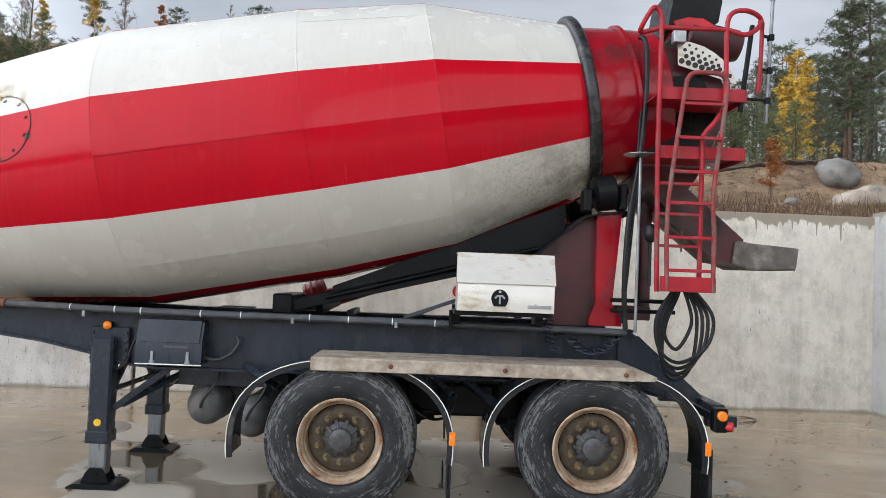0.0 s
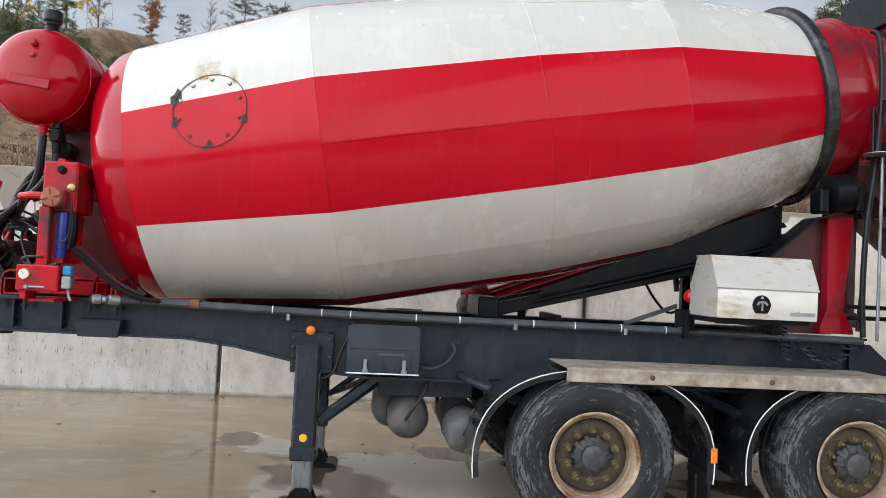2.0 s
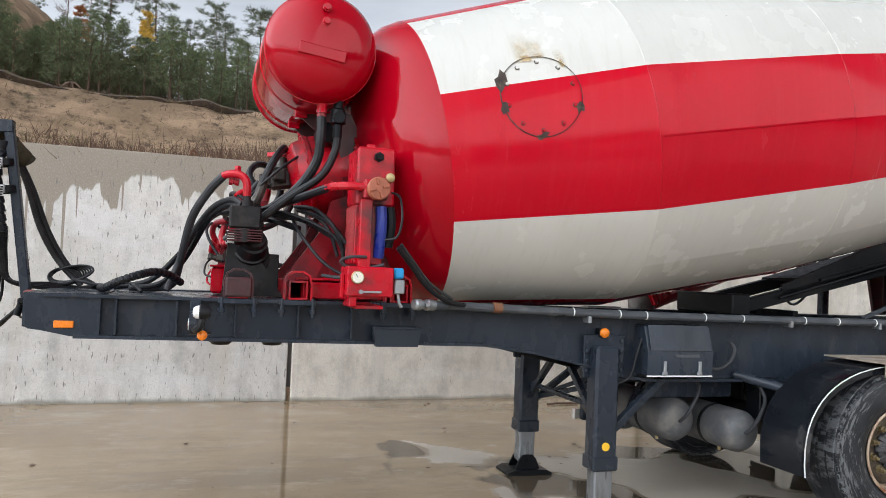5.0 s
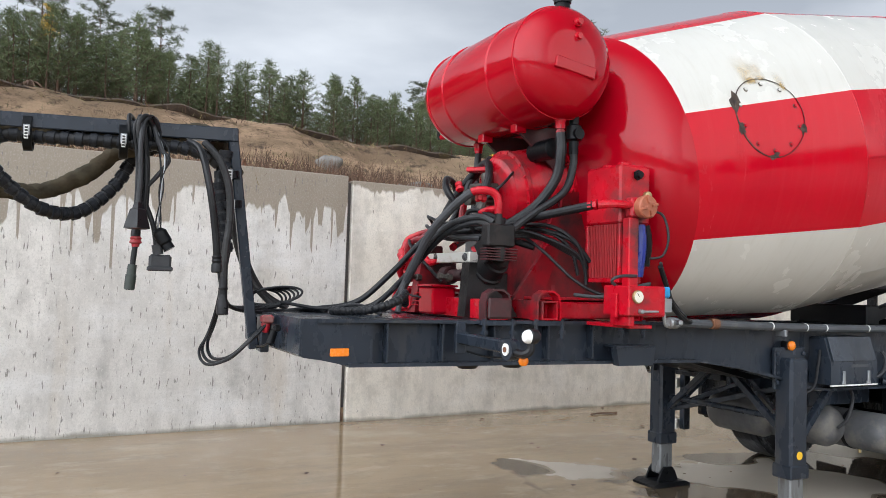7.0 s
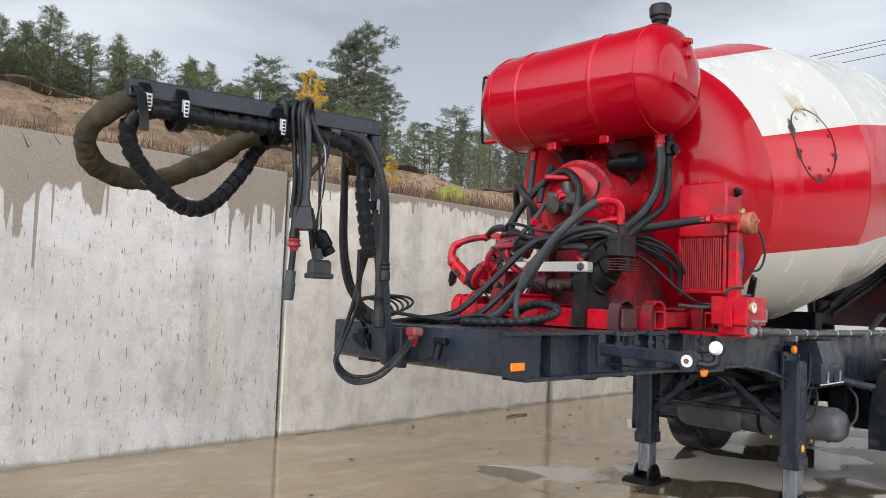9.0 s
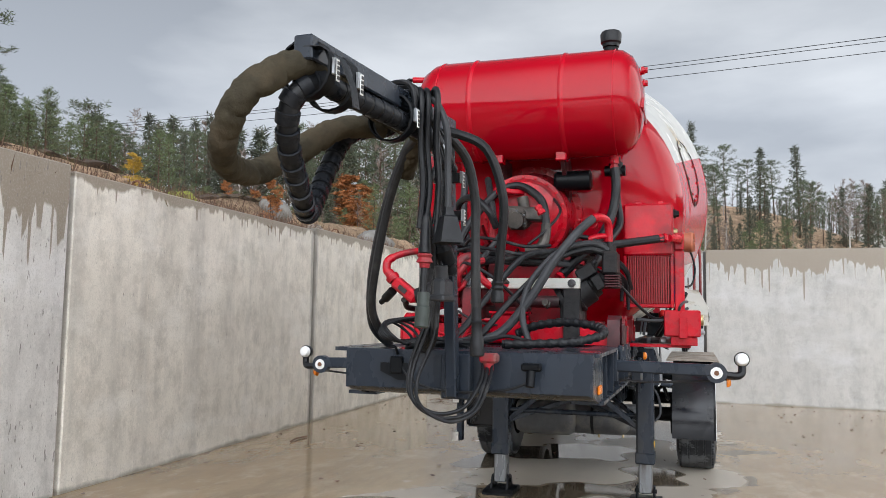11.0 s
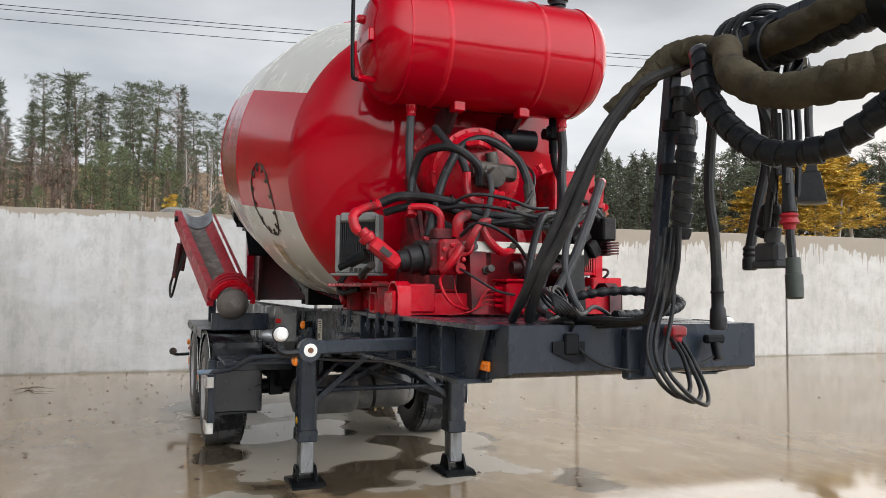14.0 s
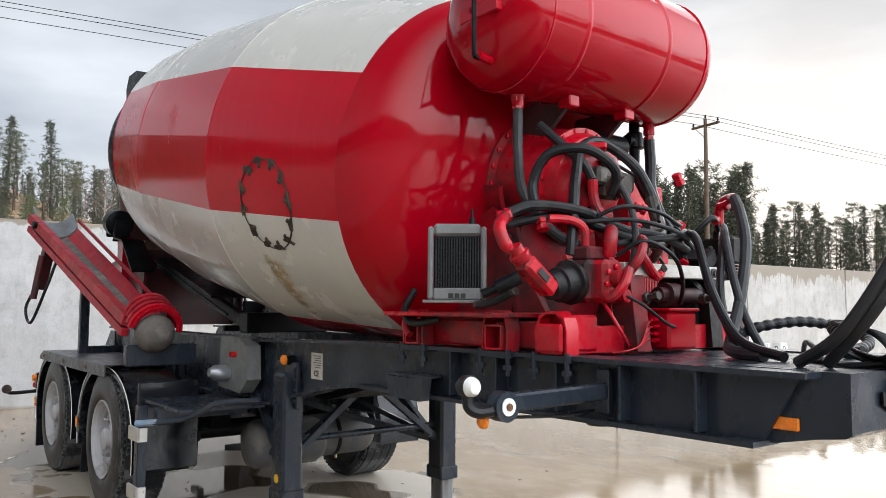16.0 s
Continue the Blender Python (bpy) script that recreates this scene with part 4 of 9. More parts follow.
def rain_streaks(m, colour, amount, gloss):
    """Thin vertical runs of rain water and dust."""
    n, l = m.node_tree.nodes, m.node_tree.links
    b = n["Principled BSDF"]
    src = b.inputs["Base Color"].links[0].from_socket
    co, mp, t, r, mx = (n.new("ShaderNode" + k) for k in ("TexCoord", "Mapping", "TexNoise", "MapRange", "Mix"))
    mp.inputs["Scale"].default_value = (1.0, 0.25, 0.035)
    t.inputs["Scale"].default_value, t.inputs["Detail"].default_value, t.inputs["Roughness"].default_value = 26.0, 5.0, 0.65
    r.inputs["From Min"].default_value, r.inputs["From Max"].default_value, r.inputs["To Max"].default_value = 0.50, 0.72, amount
    l.new(co.outputs["Object"], mp.inputs["Vector"])
    l.new(mp.outputs["Vector"], t.inputs["Vector"])
    l.new(t.outputs["Fac"], r.inputs["Value"])
    mx.data_type = "RGBA"
    l.new(r.outputs["Result"], mx.inputs["Factor"])
    l.new(src, mx.inputs["A"])
    mx.inputs["B"].default_value = (*colour, 1)
    l.new(mx.outputs["Result"], b.inputs["Base Color"])
    rs = b.inputs["Roughness"].links[0].from_socket
    ad = n.new("ShaderNodeMath")
    ad.operation = "MULTIPLY_ADD"
    ad.inputs[1].default_value = gloss
    l.new(r.outputs["Result"], ad.inputs[0])
    l.new(rs, ad.inputs[2])
    l.new(ad.outputs[0], b.inputs["Roughness"])


rain_streaks(DRUMRED, (0.50, 0.012, 0.024), 0.45, 0.25)
rain_streaks(DRUMCREAM, (0.50, 0.485, 0.43), 0.35, 0.10)
drum = shell.ob("drum", [DRUMRED, DRUMCREAM], rig, "cream and red striped steel mixing drum", fix=False)
bm = bmesh.new()
bm.from_mesh(drum.data)
bmesh.ops.remove_doubles(bm, verts=bm.verts, dist=2e-3)
bmesh.ops.recalc_face_normals(bm, faces=bm.faces)
bm.to_mesh(drum.data)
bm.free()
drum.data.polygons.foreach_set("use_smooth", [True] * len(drum.data.polygons))
drum.data.set_sharp_from_angle(angle=radians(5.0))
for u, r in SEAMS[1:4]:
    for k in range(8):
        g = Geo()
        rows = [[drum_point(u + du, r + dr, STRIPES[k] + 4.5 * d) for du, dr in ((-0.010, -0.006), (-0.004, 0.0012), (0.004, 0.0012), (0.010, -0.006))] for d in range(11)]
        g.add([p for row in rows for p in row], [(4 * d + c, 4 * d + c + 1, 4 * d + c + 5, 4 * d + c + 4) for d in range(10) for c in range(3)])
        part("weld_seam", g, CREAM if k % 2 else RED, drum)
def lap_seam(i, deg, f0, f1, material):
    """A raised plate edge that runs along one drum section."""
    (u0, r0), (u1, r1) = SEAMS[i], SEAMS[i + 1]
    g = Geo()
    rows = []
    for k in range(9):
        f = f0 + (f1 - f0) * k / 8
        r = r0 + (r1 - r0) * f
        rows += [drum_point(u0 + (u1 - u0) * f, plate_radius(r, deg, FLAT[i] * min(1, 6 * f * (1 - f) + 0.25)) + h, deg + d / r) for d, h in ((0.42, -0.004), (0.36, 0.0035), (-0.30, 0.0035), (-0.42, -0.004))]
    g.add(rows, [(4 * k + c, 4 * k + c + 1, 4 * k + c + 5, 4 * k + c + 4) for k in range(8) for c in range(3)])
    return part("lap_seam", g, material, drum)


lap_seam(1, -3.5, 0.01, 0.99, RED)
lap_seam(2, 47.0, 0.03, 0.97, CREAM)
lap_seam(2, 176.5, 0.03, 0.97, RED)
# dished red head
prof = [(-3.925, 0.9855), (-4.03, 0.955), (-4.11, 0.900), (-4.175, 0.83), (-4.22, 0.73), (-4.265, 0.58), (-4.30, 0.42), (-4.32, 0.28), (-4.325, 0.02)]
head = part("drum_head", Geo().lathe(prof, D0, DA, 72), HEADRED, drum, "glossy red dished drum head", sharp=60)
# rear: black running ring, red neck, hoop
ring = part("running_ring", Geo().lathe([(1.040, 0.74), (1.040, 0.785), (1.046, 0.803), (1.060, 0.814), (1.075, 0.817), (1.105, 0.817), (1.120, 0.813), (1.132, 0.802), (1.137, 0.785), (1.137, 0.70)], D0, DA, 72), RINGSTEEL, drum, "black steel running ring")
neck = part("drum_neck", Geo().lathe([(1.10, 0.725), (1.50, 0.66), (1.78, 0.60), (1.80, 0.56), (1.70, 0.54)], D0, DA, 64), NECKRED, drum, "red rear drum cone")
part("neck_hoop", Geo().lathe([(1.47, 0.665), (1.475, 0.69), (1.505, 0.69), (1.51, 0.66)], D0, DA, 64, caps=False), NECKRED, neck)

# wheels
def wheel(x, y, s, rim_mat, hub_mat, disc_mat, nut_mat, well_mat):
    """s: +1 looks to +y, -1 to -y. Origin at the hub's centre."""
    hub = Geo()
    hub.lathe([(0.0, 0.11), (0.06, 0.125), (0.10, 0.12), (0.12, 0.085), (0.165, 0.08), (0.18, 0.055), (0.183, 0.02)], (0, 0, 0), (0, s, 0), 24)
    w = part("wheel", hub, hub_mat, rig)
    spoke = part("hub_rib", Geo().beam((0.075, s * 0.125, 0), (0.132, s * 0.085, 0), 0.03, 0.025, (0, 1, 0), 0.003), hub_mat, w)
    for i in range(10):
        (spoke if i == 0 else twin(spoke, w)).matrix_basis = pose(0, 0, 0, 0, 36 * i, 0)
    ty = Geo()
    ty.lathe([(-0.19, 0.30), (-0.196, 0.40), (-0.185, 0.47), (-0.150, 0.522), (-0.10, 0.534), (0.0, 0.536), (0.10, 0.534), (0.150, 0.522), (0.165, 0.505), (0.172, 0.507), (0.185, 0.47), (0.190, 0.43), (0.196, 0.40), (0.1955, 0.36), (0.188, 0.325), (0.182, 0.318), (0.17, 0.296)], (0, 0, 0), (0, s, 0), 64, caps=False)
    for q in (-0.115, -0.04, 0.04, 0.115):
        ty.lathe([(q - 0.031, 0.530), (q - 0.028, 0.5385), (q + 0.028, 0.5385), (q + 0.031, 0.530)], (0, 0, 0), (0, 1, 0), 64, caps=False)
    for i in range(64):       # cut shoulder lugs
        m = Matrix.Rotation(2 * math.pi * i / 64, 4, "Y")
        for q in (-1, 1):
            ty.box(-0.017, 0.017, q * 0.148, q * 0.168, 0.500, 0.5275, 0.004, m)
    part("tyre", ty, TYRE, w, "worn truck tyre with scuffed sidewall")
    rm = Geo()
    rm.lathe([(0.150, 0.266), (0.176, 0.300), (0.186, 0.302), (0.190, 0.296), (0.186, 0.286), (0.176, 0.280), (0.168, 0.278)], (0, 0, 0), (0, s, 0), 48, caps=False)
    part("rim", rm, rim_mat, w)
    part("rim_well", Geo().lathe([(0.1685, 0.279), (0.158, 0.268), (0.150, 0.262), (0.12, 0.258), (0.118, 0.250), (0.07, 0.244), (0.0, 0.240)], (0, 0, 0), (0, s, 0), 48, caps=False), well_mat, w)
    part("wheel_disc", Geo().lathe([(0.070, 0.236), (0.085, 0.215), (0.090, 0.19), (0.078, 0.14), (0.060, 0.11)], (0, 0, 0), (0, s, 0), 40, caps=False), disc_mat, w)
    nut = part("wheel_nut", Geo().lathe([(0, 0.030), (0.006, 0.030), (0.008, 0.023), (0.036, 0.022), (0.040, 0.014), (0.060, 0.012)], (0, s * 0.083, 0), (0, s, 0), 6), nut_mat, w)
    for i in range(10):
        a = 2 * math.pi * (i + 0.5) / 10
        (nut if i == 0 else twin(nut, w)).location = (math.cos(a) * 0.168, 0, math.sin(a) * 0.168)
    w.location = (x, y, 0.53)
    return w


for x in (-0.69, 1.105):
    wheel(x, -1.055, -1, RIM, HUB, DISC, NUT, RIMRUST)
    wheel(x, 1.055, 1, ALURIM, ALURIM, ALURIM, ALURIM, ALURIM)
    part("axle", Geo().cyl((x, -0.95, 0.53), (x, 0.95, 0.53), 0.075, n=16).box(x - 0.09, x + 0.09, -0.62, -0.48, 0.45, 0.80, 0.01).box(x - 0.09, x + 0.09, 0.48, 0.62, 0.45, 0.80, 0.01).cyl((x, -0.85, 0.53), (x, -0.80, 0.53), 0.21, n=24).cyl((x, 0.80, 0.53), (x, 0.85, 0.53), 0.21, n=24), BLACK, rig)
    for s in (-1, 1):
        part("trailing_arm", Geo().beam((x - 0.55, s * 0.52, 0.72), (x + 0.1, s * 0.52, 0.52), 0.09, 0.08).box(x - 0.62, x - 0.48, s * 0.44, s * 0.60, 0.62, 0.93, 0.01), BLACK, rig)
        part("air_spring", Geo().lathe([(0.60, 0.09), (0.63, 0.125), (0.70, 0.135), (0.77, 0.125), (0.80, 0.135), (0.88, 0.12), (0.92, 0.09)], (x + 0.30, s * 0.52, 0), (0, 0, 1), 20), RUBBER, rig)


# mudguards
def mudguard(cx, s):
    arc = []
    for i in range(33):
        a = math.pi * (1.045 - 1.09 * i / 32)
        arc.append((cx + 0.80 * math.copysign(abs(math.cos(a)) ** 0.86, math.cos(a)), 0.50 + 0.60 * math.copysign(abs(math.sin(a)) ** 0.86, math.sin(a))))
    y0, y1 = s * 0.83, s * 1.235
    mg = part("mudguard", Geo().strip(arc, y0, y1, 0.012).strip(arc, y1 - s * 0.02, y1, 0.045), FENDER, rig, "glossy wet black plastic mudguard")
    part("edge_trim", Geo().strip(arc, y1 + s * 0.001, y1 + s * 0.006, 0.007), WHITE, mg, "thin white edge strip")
    return mg


for cx in (-0.69, 1.115):
    for s in (-1, 1):
        mudguard(cx, s)
for s in (-1, 1):
    tread = part("walkway_plate", Geo().box(-0.91, 1.36, s * 0.76, s * 1.29, 1.108, 1.118, 0.003).box(-0.91, 1.36, s * 1.282, s * 1.292, 1.025, 1.112, 0.003).prism([(1.36, 1.118), (1.36, 1.03), (1.50, 1.03), (1.52, 1.06)], s * 0.76, s * 1.292), CHECKER if s < 0 else PIPEGREY, rig, "long muddy checker-plate walkway over the wheels" if s < 0 else "wet dark checker-plate walkway over the wheels")
    for x in (-0.35, 0.45, 1.30):
        part("bolt", Geo().lathe([(0, 0.018), (0.008, 0.016), (0.011, 0.008)], (x, s * 1.292, 1.07), (0, s, 0), 10), RUST, tread)

# landing legs
def landing_leg(s):
    y = -0.640 if s < 0 else 0.605
    leg = part("landing_leg", Geo().box(-2.655, -2.485, y - 0.072, y + 0.072, 0.335, 1.15, 0.018).box(-2.662, -2.478, y - 0.08, y + 0.08, 0.335, 0.43, 0.01), CHASSIS, rig, "dark grey telescopic landing leg")
    part("mounting_plate", Geo().box(-2.70, -2.40, s * 0.585, s * 0.615, 0.93, 1.22, 0.006), CHASSIS, leg)
    for i in range(4):
        for dx in (-2.682, -2.425):
            part("bolt", Geo().lathe([(0, 0.016), (0.012, 0.015), (0.014, 0.01)], (dx, s * 0.615, 0.98 + 0.065 * i), (0, s, 0), 8), CHASSIS, leg)
    part("inner_leg", Geo().box(-2.637, -2.503, y - 0.055, y + 0.055, 0.09, 0.36, 0.01), WETSTEEL, leg, "wet bare steel inner leg")
    ft = Geo()
    ft.prism([(-2.76, 0.0), (-2.38, 0.0), (-2.38, 0.018), (-2.43, 0.04), (-2.71, 0.04), (-2.76, 0.018)], y - 0.13, y + 0.13)
    for q in (-1, 1):
        ft.prism([(-2.68, 0.03), (-2.46, 0.03), (-2.50, 0.12), (-2.53, 0.15), (-2.61, 0.15), (-2.64, 0.12)], y + q * 0.062, y + q * 0.078)
    ft.cyl((-2.57, y - 0.09, 0.105), (-2.57, y + 0.09, 0.105), 0.018, n=12)
    part("foot", ft, BLACK, leg, "dirty pivoting leg foot")
    part("round_sticker", Geo().cyl((-2.572, y + s * 0.072, 0.495), (-2.572, y + s * 0.075, 0.495), 0.028, n=20), YELLOW, leg, "round yellow reflector")
    part("marker_lamp", Geo().box(-2.60, -2.54, s * 0.57, s * 0.63, 1.200, 1.260, 0.006), BLACK, leg)
    part("lamp_lens", Geo().lathe([(0, 0.034), (0.015, 0.032), (0.026, 0.02), (0.03, 0.004)], (-2.565, s * 0.63, 1.232), (0, s, 0), 16), ORANGE, leg, "round amber marker lamp")
    part("leg_brace", Geo().beam((-2.48, y, 0.60), (-2.0, s * 0.56, 0.98), 0.05, 0.05), CHASSIS, leg)
    part("leg_brace", Geo().beam((-2.57, y - s * 0.05, 0.62), (-2.57, s * 0.10, 1.0), 0.045, 0.045), CHASSIS, leg)
    leg.location.x = -0.03
    return leg


for s in (-1, 1):
    landing_leg(s)
part("cross_shaft", Geo().cyl((-2.58, -0.62, 0.72), (-2.58, 0.62, 0.72), 0.022, n=12), CHASSIS, rig)

# water tank across the front
TX, TZ, TR = -4.555, 2.91, 0.335
g = Geo()
g.lathe([(-0.765, 0.02), (-0.757, 0.12), (-0.735, 0.21), (-0.695, 0.285), (-0.64, 0.325), (-0.59, TR), (0.52, TR), (0.575, 0.325), (0.64, 0.285), (0.685, 0.21), (0.71, 0.12), (0.72, 0.02)], (TX, 0, TZ), (0, 1, 0), 56)
tank = part("water_tank", g, HEADRED, rig, "glossy red cylindrical water tank", sharp=60)
for y in (-0.59, -0.28, 0.30, 0.52):
    big = abs(y) < 0.4
    part("tank_strap" if big else "weld_seam", Geo().lathe([(y - (0.02 if big else 0.006), TR - 0.002), (y - 0.004, TR + (0.007 if big else 0.004)), (y + 0.004, TR + (0.007 if big else 0.004)), (y + (0.02 if big else 0.006), TR - 0.002)], (TX, 0, TZ), (0, 1, 0), 56, caps=False), RED, tank)
# ---- machinery at the front: tank fittings, gearbox, pumps, coolers ----
def bolts(parent, centre, axis, radius, count, size, material, name="bolt"):
    """A ring of bolt heads on one shared mesh."""
    ax = Vector(axis).normalized()
    ref = Vector((0, 0, 1)) if abs(ax.z) < 0.9 else Vector((1, 0, 0))
    e1 = (ref - ax * ref.dot(ax)).normalized()
    e2 = ax.cross(e1)
    b = part(name, Geo().lathe([(0, size), (size * 0.8, size * 0.95), (size, size * 0.5)], (0, 0, 0), ax, 6), material, parent)
    for i in range(count):
        t = 2 * math.pi * i / count
        (b if i == 0 else twin(b, parent)).location = Vector(centre) + (e1 * math.cos(t) + e2 * math.sin(t)) * radius


# tank fittings
part("filler_neck", Geo().lathe([(0, 0.05), (0.05, 0.045), (0.06, 0.04)], (-4.52, -0.55, TZ + TR - 0.01), (0, 0, 1), 18), BLACK, tank)
part("filler_cap", Geo().lathe([(0.0, 0.052), (0.02, 0.055), (0.03, 0.065), (0.085, 0.068), (0.10, 0.06), (0.104, 0.02)], (-4.52, -0.55, TZ + TR + 0.045), (0, 0, 1), 18), RUBBER, tank, "black ribbed filler cap")
for z in (3.112, 3.028):
    part("tank_plug", Geo().lathe([(0, 0.026), (0.02, 0.026), (0.022, 0.02), (0.04, 0.018)], (-4.55, -0.74, z), (0, -1, 0), 12), PUMPRED, tank)
part("name_plate_holder", Geo().box(-0.14, 0.14, -0.020, 0.025, -0.035, 0.035, 0.006, pose(-4.565, -0.745, 2.845, 0, 8, 0)), HEADRED, tank)
part("name_plate_holder", Geo().box(-4.73, -4.47, 0.67, 0.72, 2.86, 2.93, 0.006), RED, tank)
part("tank_plug", Geo().lathe([(0, 0.026), (0.03, 0.024), (0.04, 0.016)], (-4.55, 0.70, 3.03), (0, 1, 0), 12), PUMPRED, tank)
part("level_tube", Geo().tube([(-4.63, 0.68, 2.68), (-4.65, 0.77, 2.66), (-4.66, 0.79, 2.72), (-4.66, 0.79, 3.10), (-4.65, 0.77, 3.14), (-4.62, 0.70, 3.14)], 0.011, 8, 5), BLACK, tank, "thin level tube on the tank end")
for z in (2.67, 3.14):
    part("tube_fitting", Geo().cyl((-4.62, 0.66, z), (-4.65, 0.76, z), 0.02, n=10), RED, tank)
for y in (-0.57, 0.41):
    part("drain_stub", Geo().lathe([(0, 0.036), (0.05, 0.036), (0.06, 0.03), (0.10, 0.03)], (-4.53, y, TZ - TR + 0.05), (0, 0, -1), 14), RED, tank)
for y in (-0.25, 0.16):
    part("tank_foot", Geo().box(-4.66, -4.58, y - 0.035, y + 0.035, 2.54, 2.62, 0.006), RED, tank)
    part("tank_bracket", Geo().prism([(-4.66, 2.60), (-4.30, 2.60), (-4.22, 2.45), (-4.22, 2.10), (-4.30, 2.10), (-4.36, 2.34), (-4.62, 2.55)], y - 0.012, y + 0.012), DARKRED, tank)
part("tank_cradle", Geo().prism([(-4.60, 2.63), (-4.42, 2.63), (-4.42, 2.595), (-4.60, 2.595)], -0.42, 0.30), DARKRED, tank)

# gearbox on the drum's axis
GB = D0 + DA * -4.30
gear = part("gearbox", Geo().lathe([(0.0, 0.335), (0.03, 0.335), (0.035, 0.29), (0.10, 0.28), (0.31, 0.268), (0.32, 0.278), (0.345, 0.278), (0.35, 0.255), (0.41, 0.235), (0.45, 0.17), (0.46, 0.05)], GB, -DA, 40), PUMPRED, rig, "oily red planetary gearbox")
bolts(gear, GB - DA * 0.03, -DA, 0.312, 22, 0.016, PUMPRED)
bolts(gear, GB - DA * 0.345, -DA, 0.264, 20, 0.011, PUMPRED)
motor = part("hydraulic_motor", Geo().beam(GB - DA * 0.43, GB - DA * 0.58, 0.12, 0.13, bevel=0.02).cyl(GB - DA * 0.42 + Vector((0, 0.02, 0)), GB - DA * 0.64, 0.052, n=18).beam(GB + Vector((-0.52, 0.11, -0.05)), GB + Vector((-0.52, -0.16, -0.07)), 0.085, 0.09, bevel=0.015).cyl(GB + Vector((-0.50, -0.05, -0.12)), GB + Vector((-0.50, -0.02, 0.05)), 0.036, n=12), OILYALU, rig, "oily grey hydraulic drum motor")
bolts(motor, GB - DA * 0.58, -DA, 0.055, 6, 0.010, HUB)
part("motor_flange", Geo().beam(GB + Vector((-0.45, 0.0, 0.085)), GB + Vector((-0.56, 0.12, 0.085)), 0.09, 0.03, bevel=0.006), PUMPRED, motor)

# stand under the gearbox
for s in (-1, 1):
    part("stand_plate", Geo().prism([(-4.60, 1.50), (-4.40, 2.02), (-4.25, 2.08), (-4.08, 2.02), (-3.92, 1.50)], s * 0.30, s * 0.325), STANDRED, rig)
    part("stand_rib", Geo().prism([(-4.70, 1.50), (-4.38, 1.95), (-4.30, 1.95), (-4.50, 1.50)], s * 0.325, s * 0.36), STANDRED, rig)
part("stand_front_plate", Geo().prism([(-0.34, 1.50), (0.34, 1.50), (0.26, 2.02), (-0.26, 2.02)], -4.40, -4.37, "yz"), STANDRED, rig)
part("stand_saddle", Geo().lathe([(-0.16, 0.37), (-0.16, 0.345), (0.0, 0.345), (0.0, 0.37)], GB, DA, 24, caps=False, a0=math.pi * 0.55, a1=math.pi * 1.45), STANDRED, rig)

# cross tubes with rounded saddles
for x, near, far in ((-4.63, PUMPRED, PUMPRED), (-4.02, PUMPRED, PUMPRED), (-4.97, DARKRED, PUMPRED)):
    tube = Geo()
    for a, b in (((x - 0.055, x - 0.045), (1.395, 1.505)), ((x + 0.045, x + 0.055), (1.395, 1.505)), ((x - 0.0449, x + 0.0449), (1.395, 1.405)), ((x - 0.0449, x + 0.0449), (1.495, 1.505))):
        tube.box(*a, -0.655, 0.655, *b, 0.001)
    beam = part("cross_tube", tube, PUMPRED, rig, "red square cross tube with open ends")
    for s, mt in ((-1, near), (1, far)):
        arch = [(x - 0.085, 1.392), (x - 0.085, 1.49), (x - 0.07, 1.54), (x - 0.03, 1.565), (x + 0.03, 1.565), (x + 0.07, 1.54), (x + 0.085, 1.49), (x + 0.085, 1.392)]
        part("saddle", Geo().strip(arch, s * 0.575, s * 0.645, 0.012), mt, beam)
        part("clamp_plate", Geo().box(x - 0.11, x + 0.11, s * 0.54, s * 0.655, 1.362, 1.3915, 0.003), CHASSIS, beam)
        for dx in (-0.09, 0.09):
            part("clamp_bolt", Geo().cyl((x + dx, s * 0.648, 1.29), (x + dx, s * 0.648, 1.40), 0.012, n=8).lathe([(0, 0.022), (0.02, 0.022)], (x + dx, s * 0.648, 1.315), (0, 0, 1), 6), CHASSIS, beam)
    if x < -4.9:
        part("end_box", Geo().box(x - 0.075, x + 0.075, -0.668, -0.645, 1.40, 1.515, 0.01), DARKRED, beam)
        part("end_box", Geo().box(x - 0.075, x + 0.075, 0.645, 0.668, 1.40, 1.515, 0.01), PUMPRED, beam)
part("side_beam", Geo().box(-4.95, -4.02, 0.46, 0.56, 1.40, 1.52, 0.008), PUMPRED, rig)
part("side_beam", Geo().box(-4.60, -4.02, -0.56, -0.46, 1.40, 1.50, 0.008), PUMPRED, rig)
part("base_plate", Geo().box(-4.72, -3.90, 0.36, 0.74, 1.535, 1.555, 0.004), PUMPRED, rig)
part("base_plate", Geo().box(-4.62, -3.95, -0.45, 0.36, 1.508, 1.525, 0.004), PUMPRED, rig)

# far-side oil cooler
m = pose(-4.40, 0.67, 1.60, 0, 0, -38) @ Matrix.Diagonal((0.86, 0.86, 0.86, 1))
cooler = part("oil_cooler", Geo().box(-0.05, 0.05, -0.124, 0.124, 0.013, 0.075, 0.006), COOLERGREY, rig, "grey oil cooler with black fins")
for y in (-0.14, 0.14):
    part("side_tank", Geo().box(-0.05, 0.05, y - 0.015, y + 0.015, 0.013, 0.40, 0.01), COOLERGREY, cooler)
part("top_tank", Geo().box(-0.05, 0.05, -0.124, 0.124, 0.35, 0.415, 0.015), COOLERGREY, cooler)
part("foot_plate", Geo().box(-0.06, 0.06, -0.18, 0.18, -0.004, 0.012, 0.003), COOLERGREY, cooler)
cooler.matrix_basis = m
fin = part("fin", Geo().box(-0.042, 0.03, -0.0035, 0.0035, 0.076, 0.349, 0.001), GRILLE, cooler)
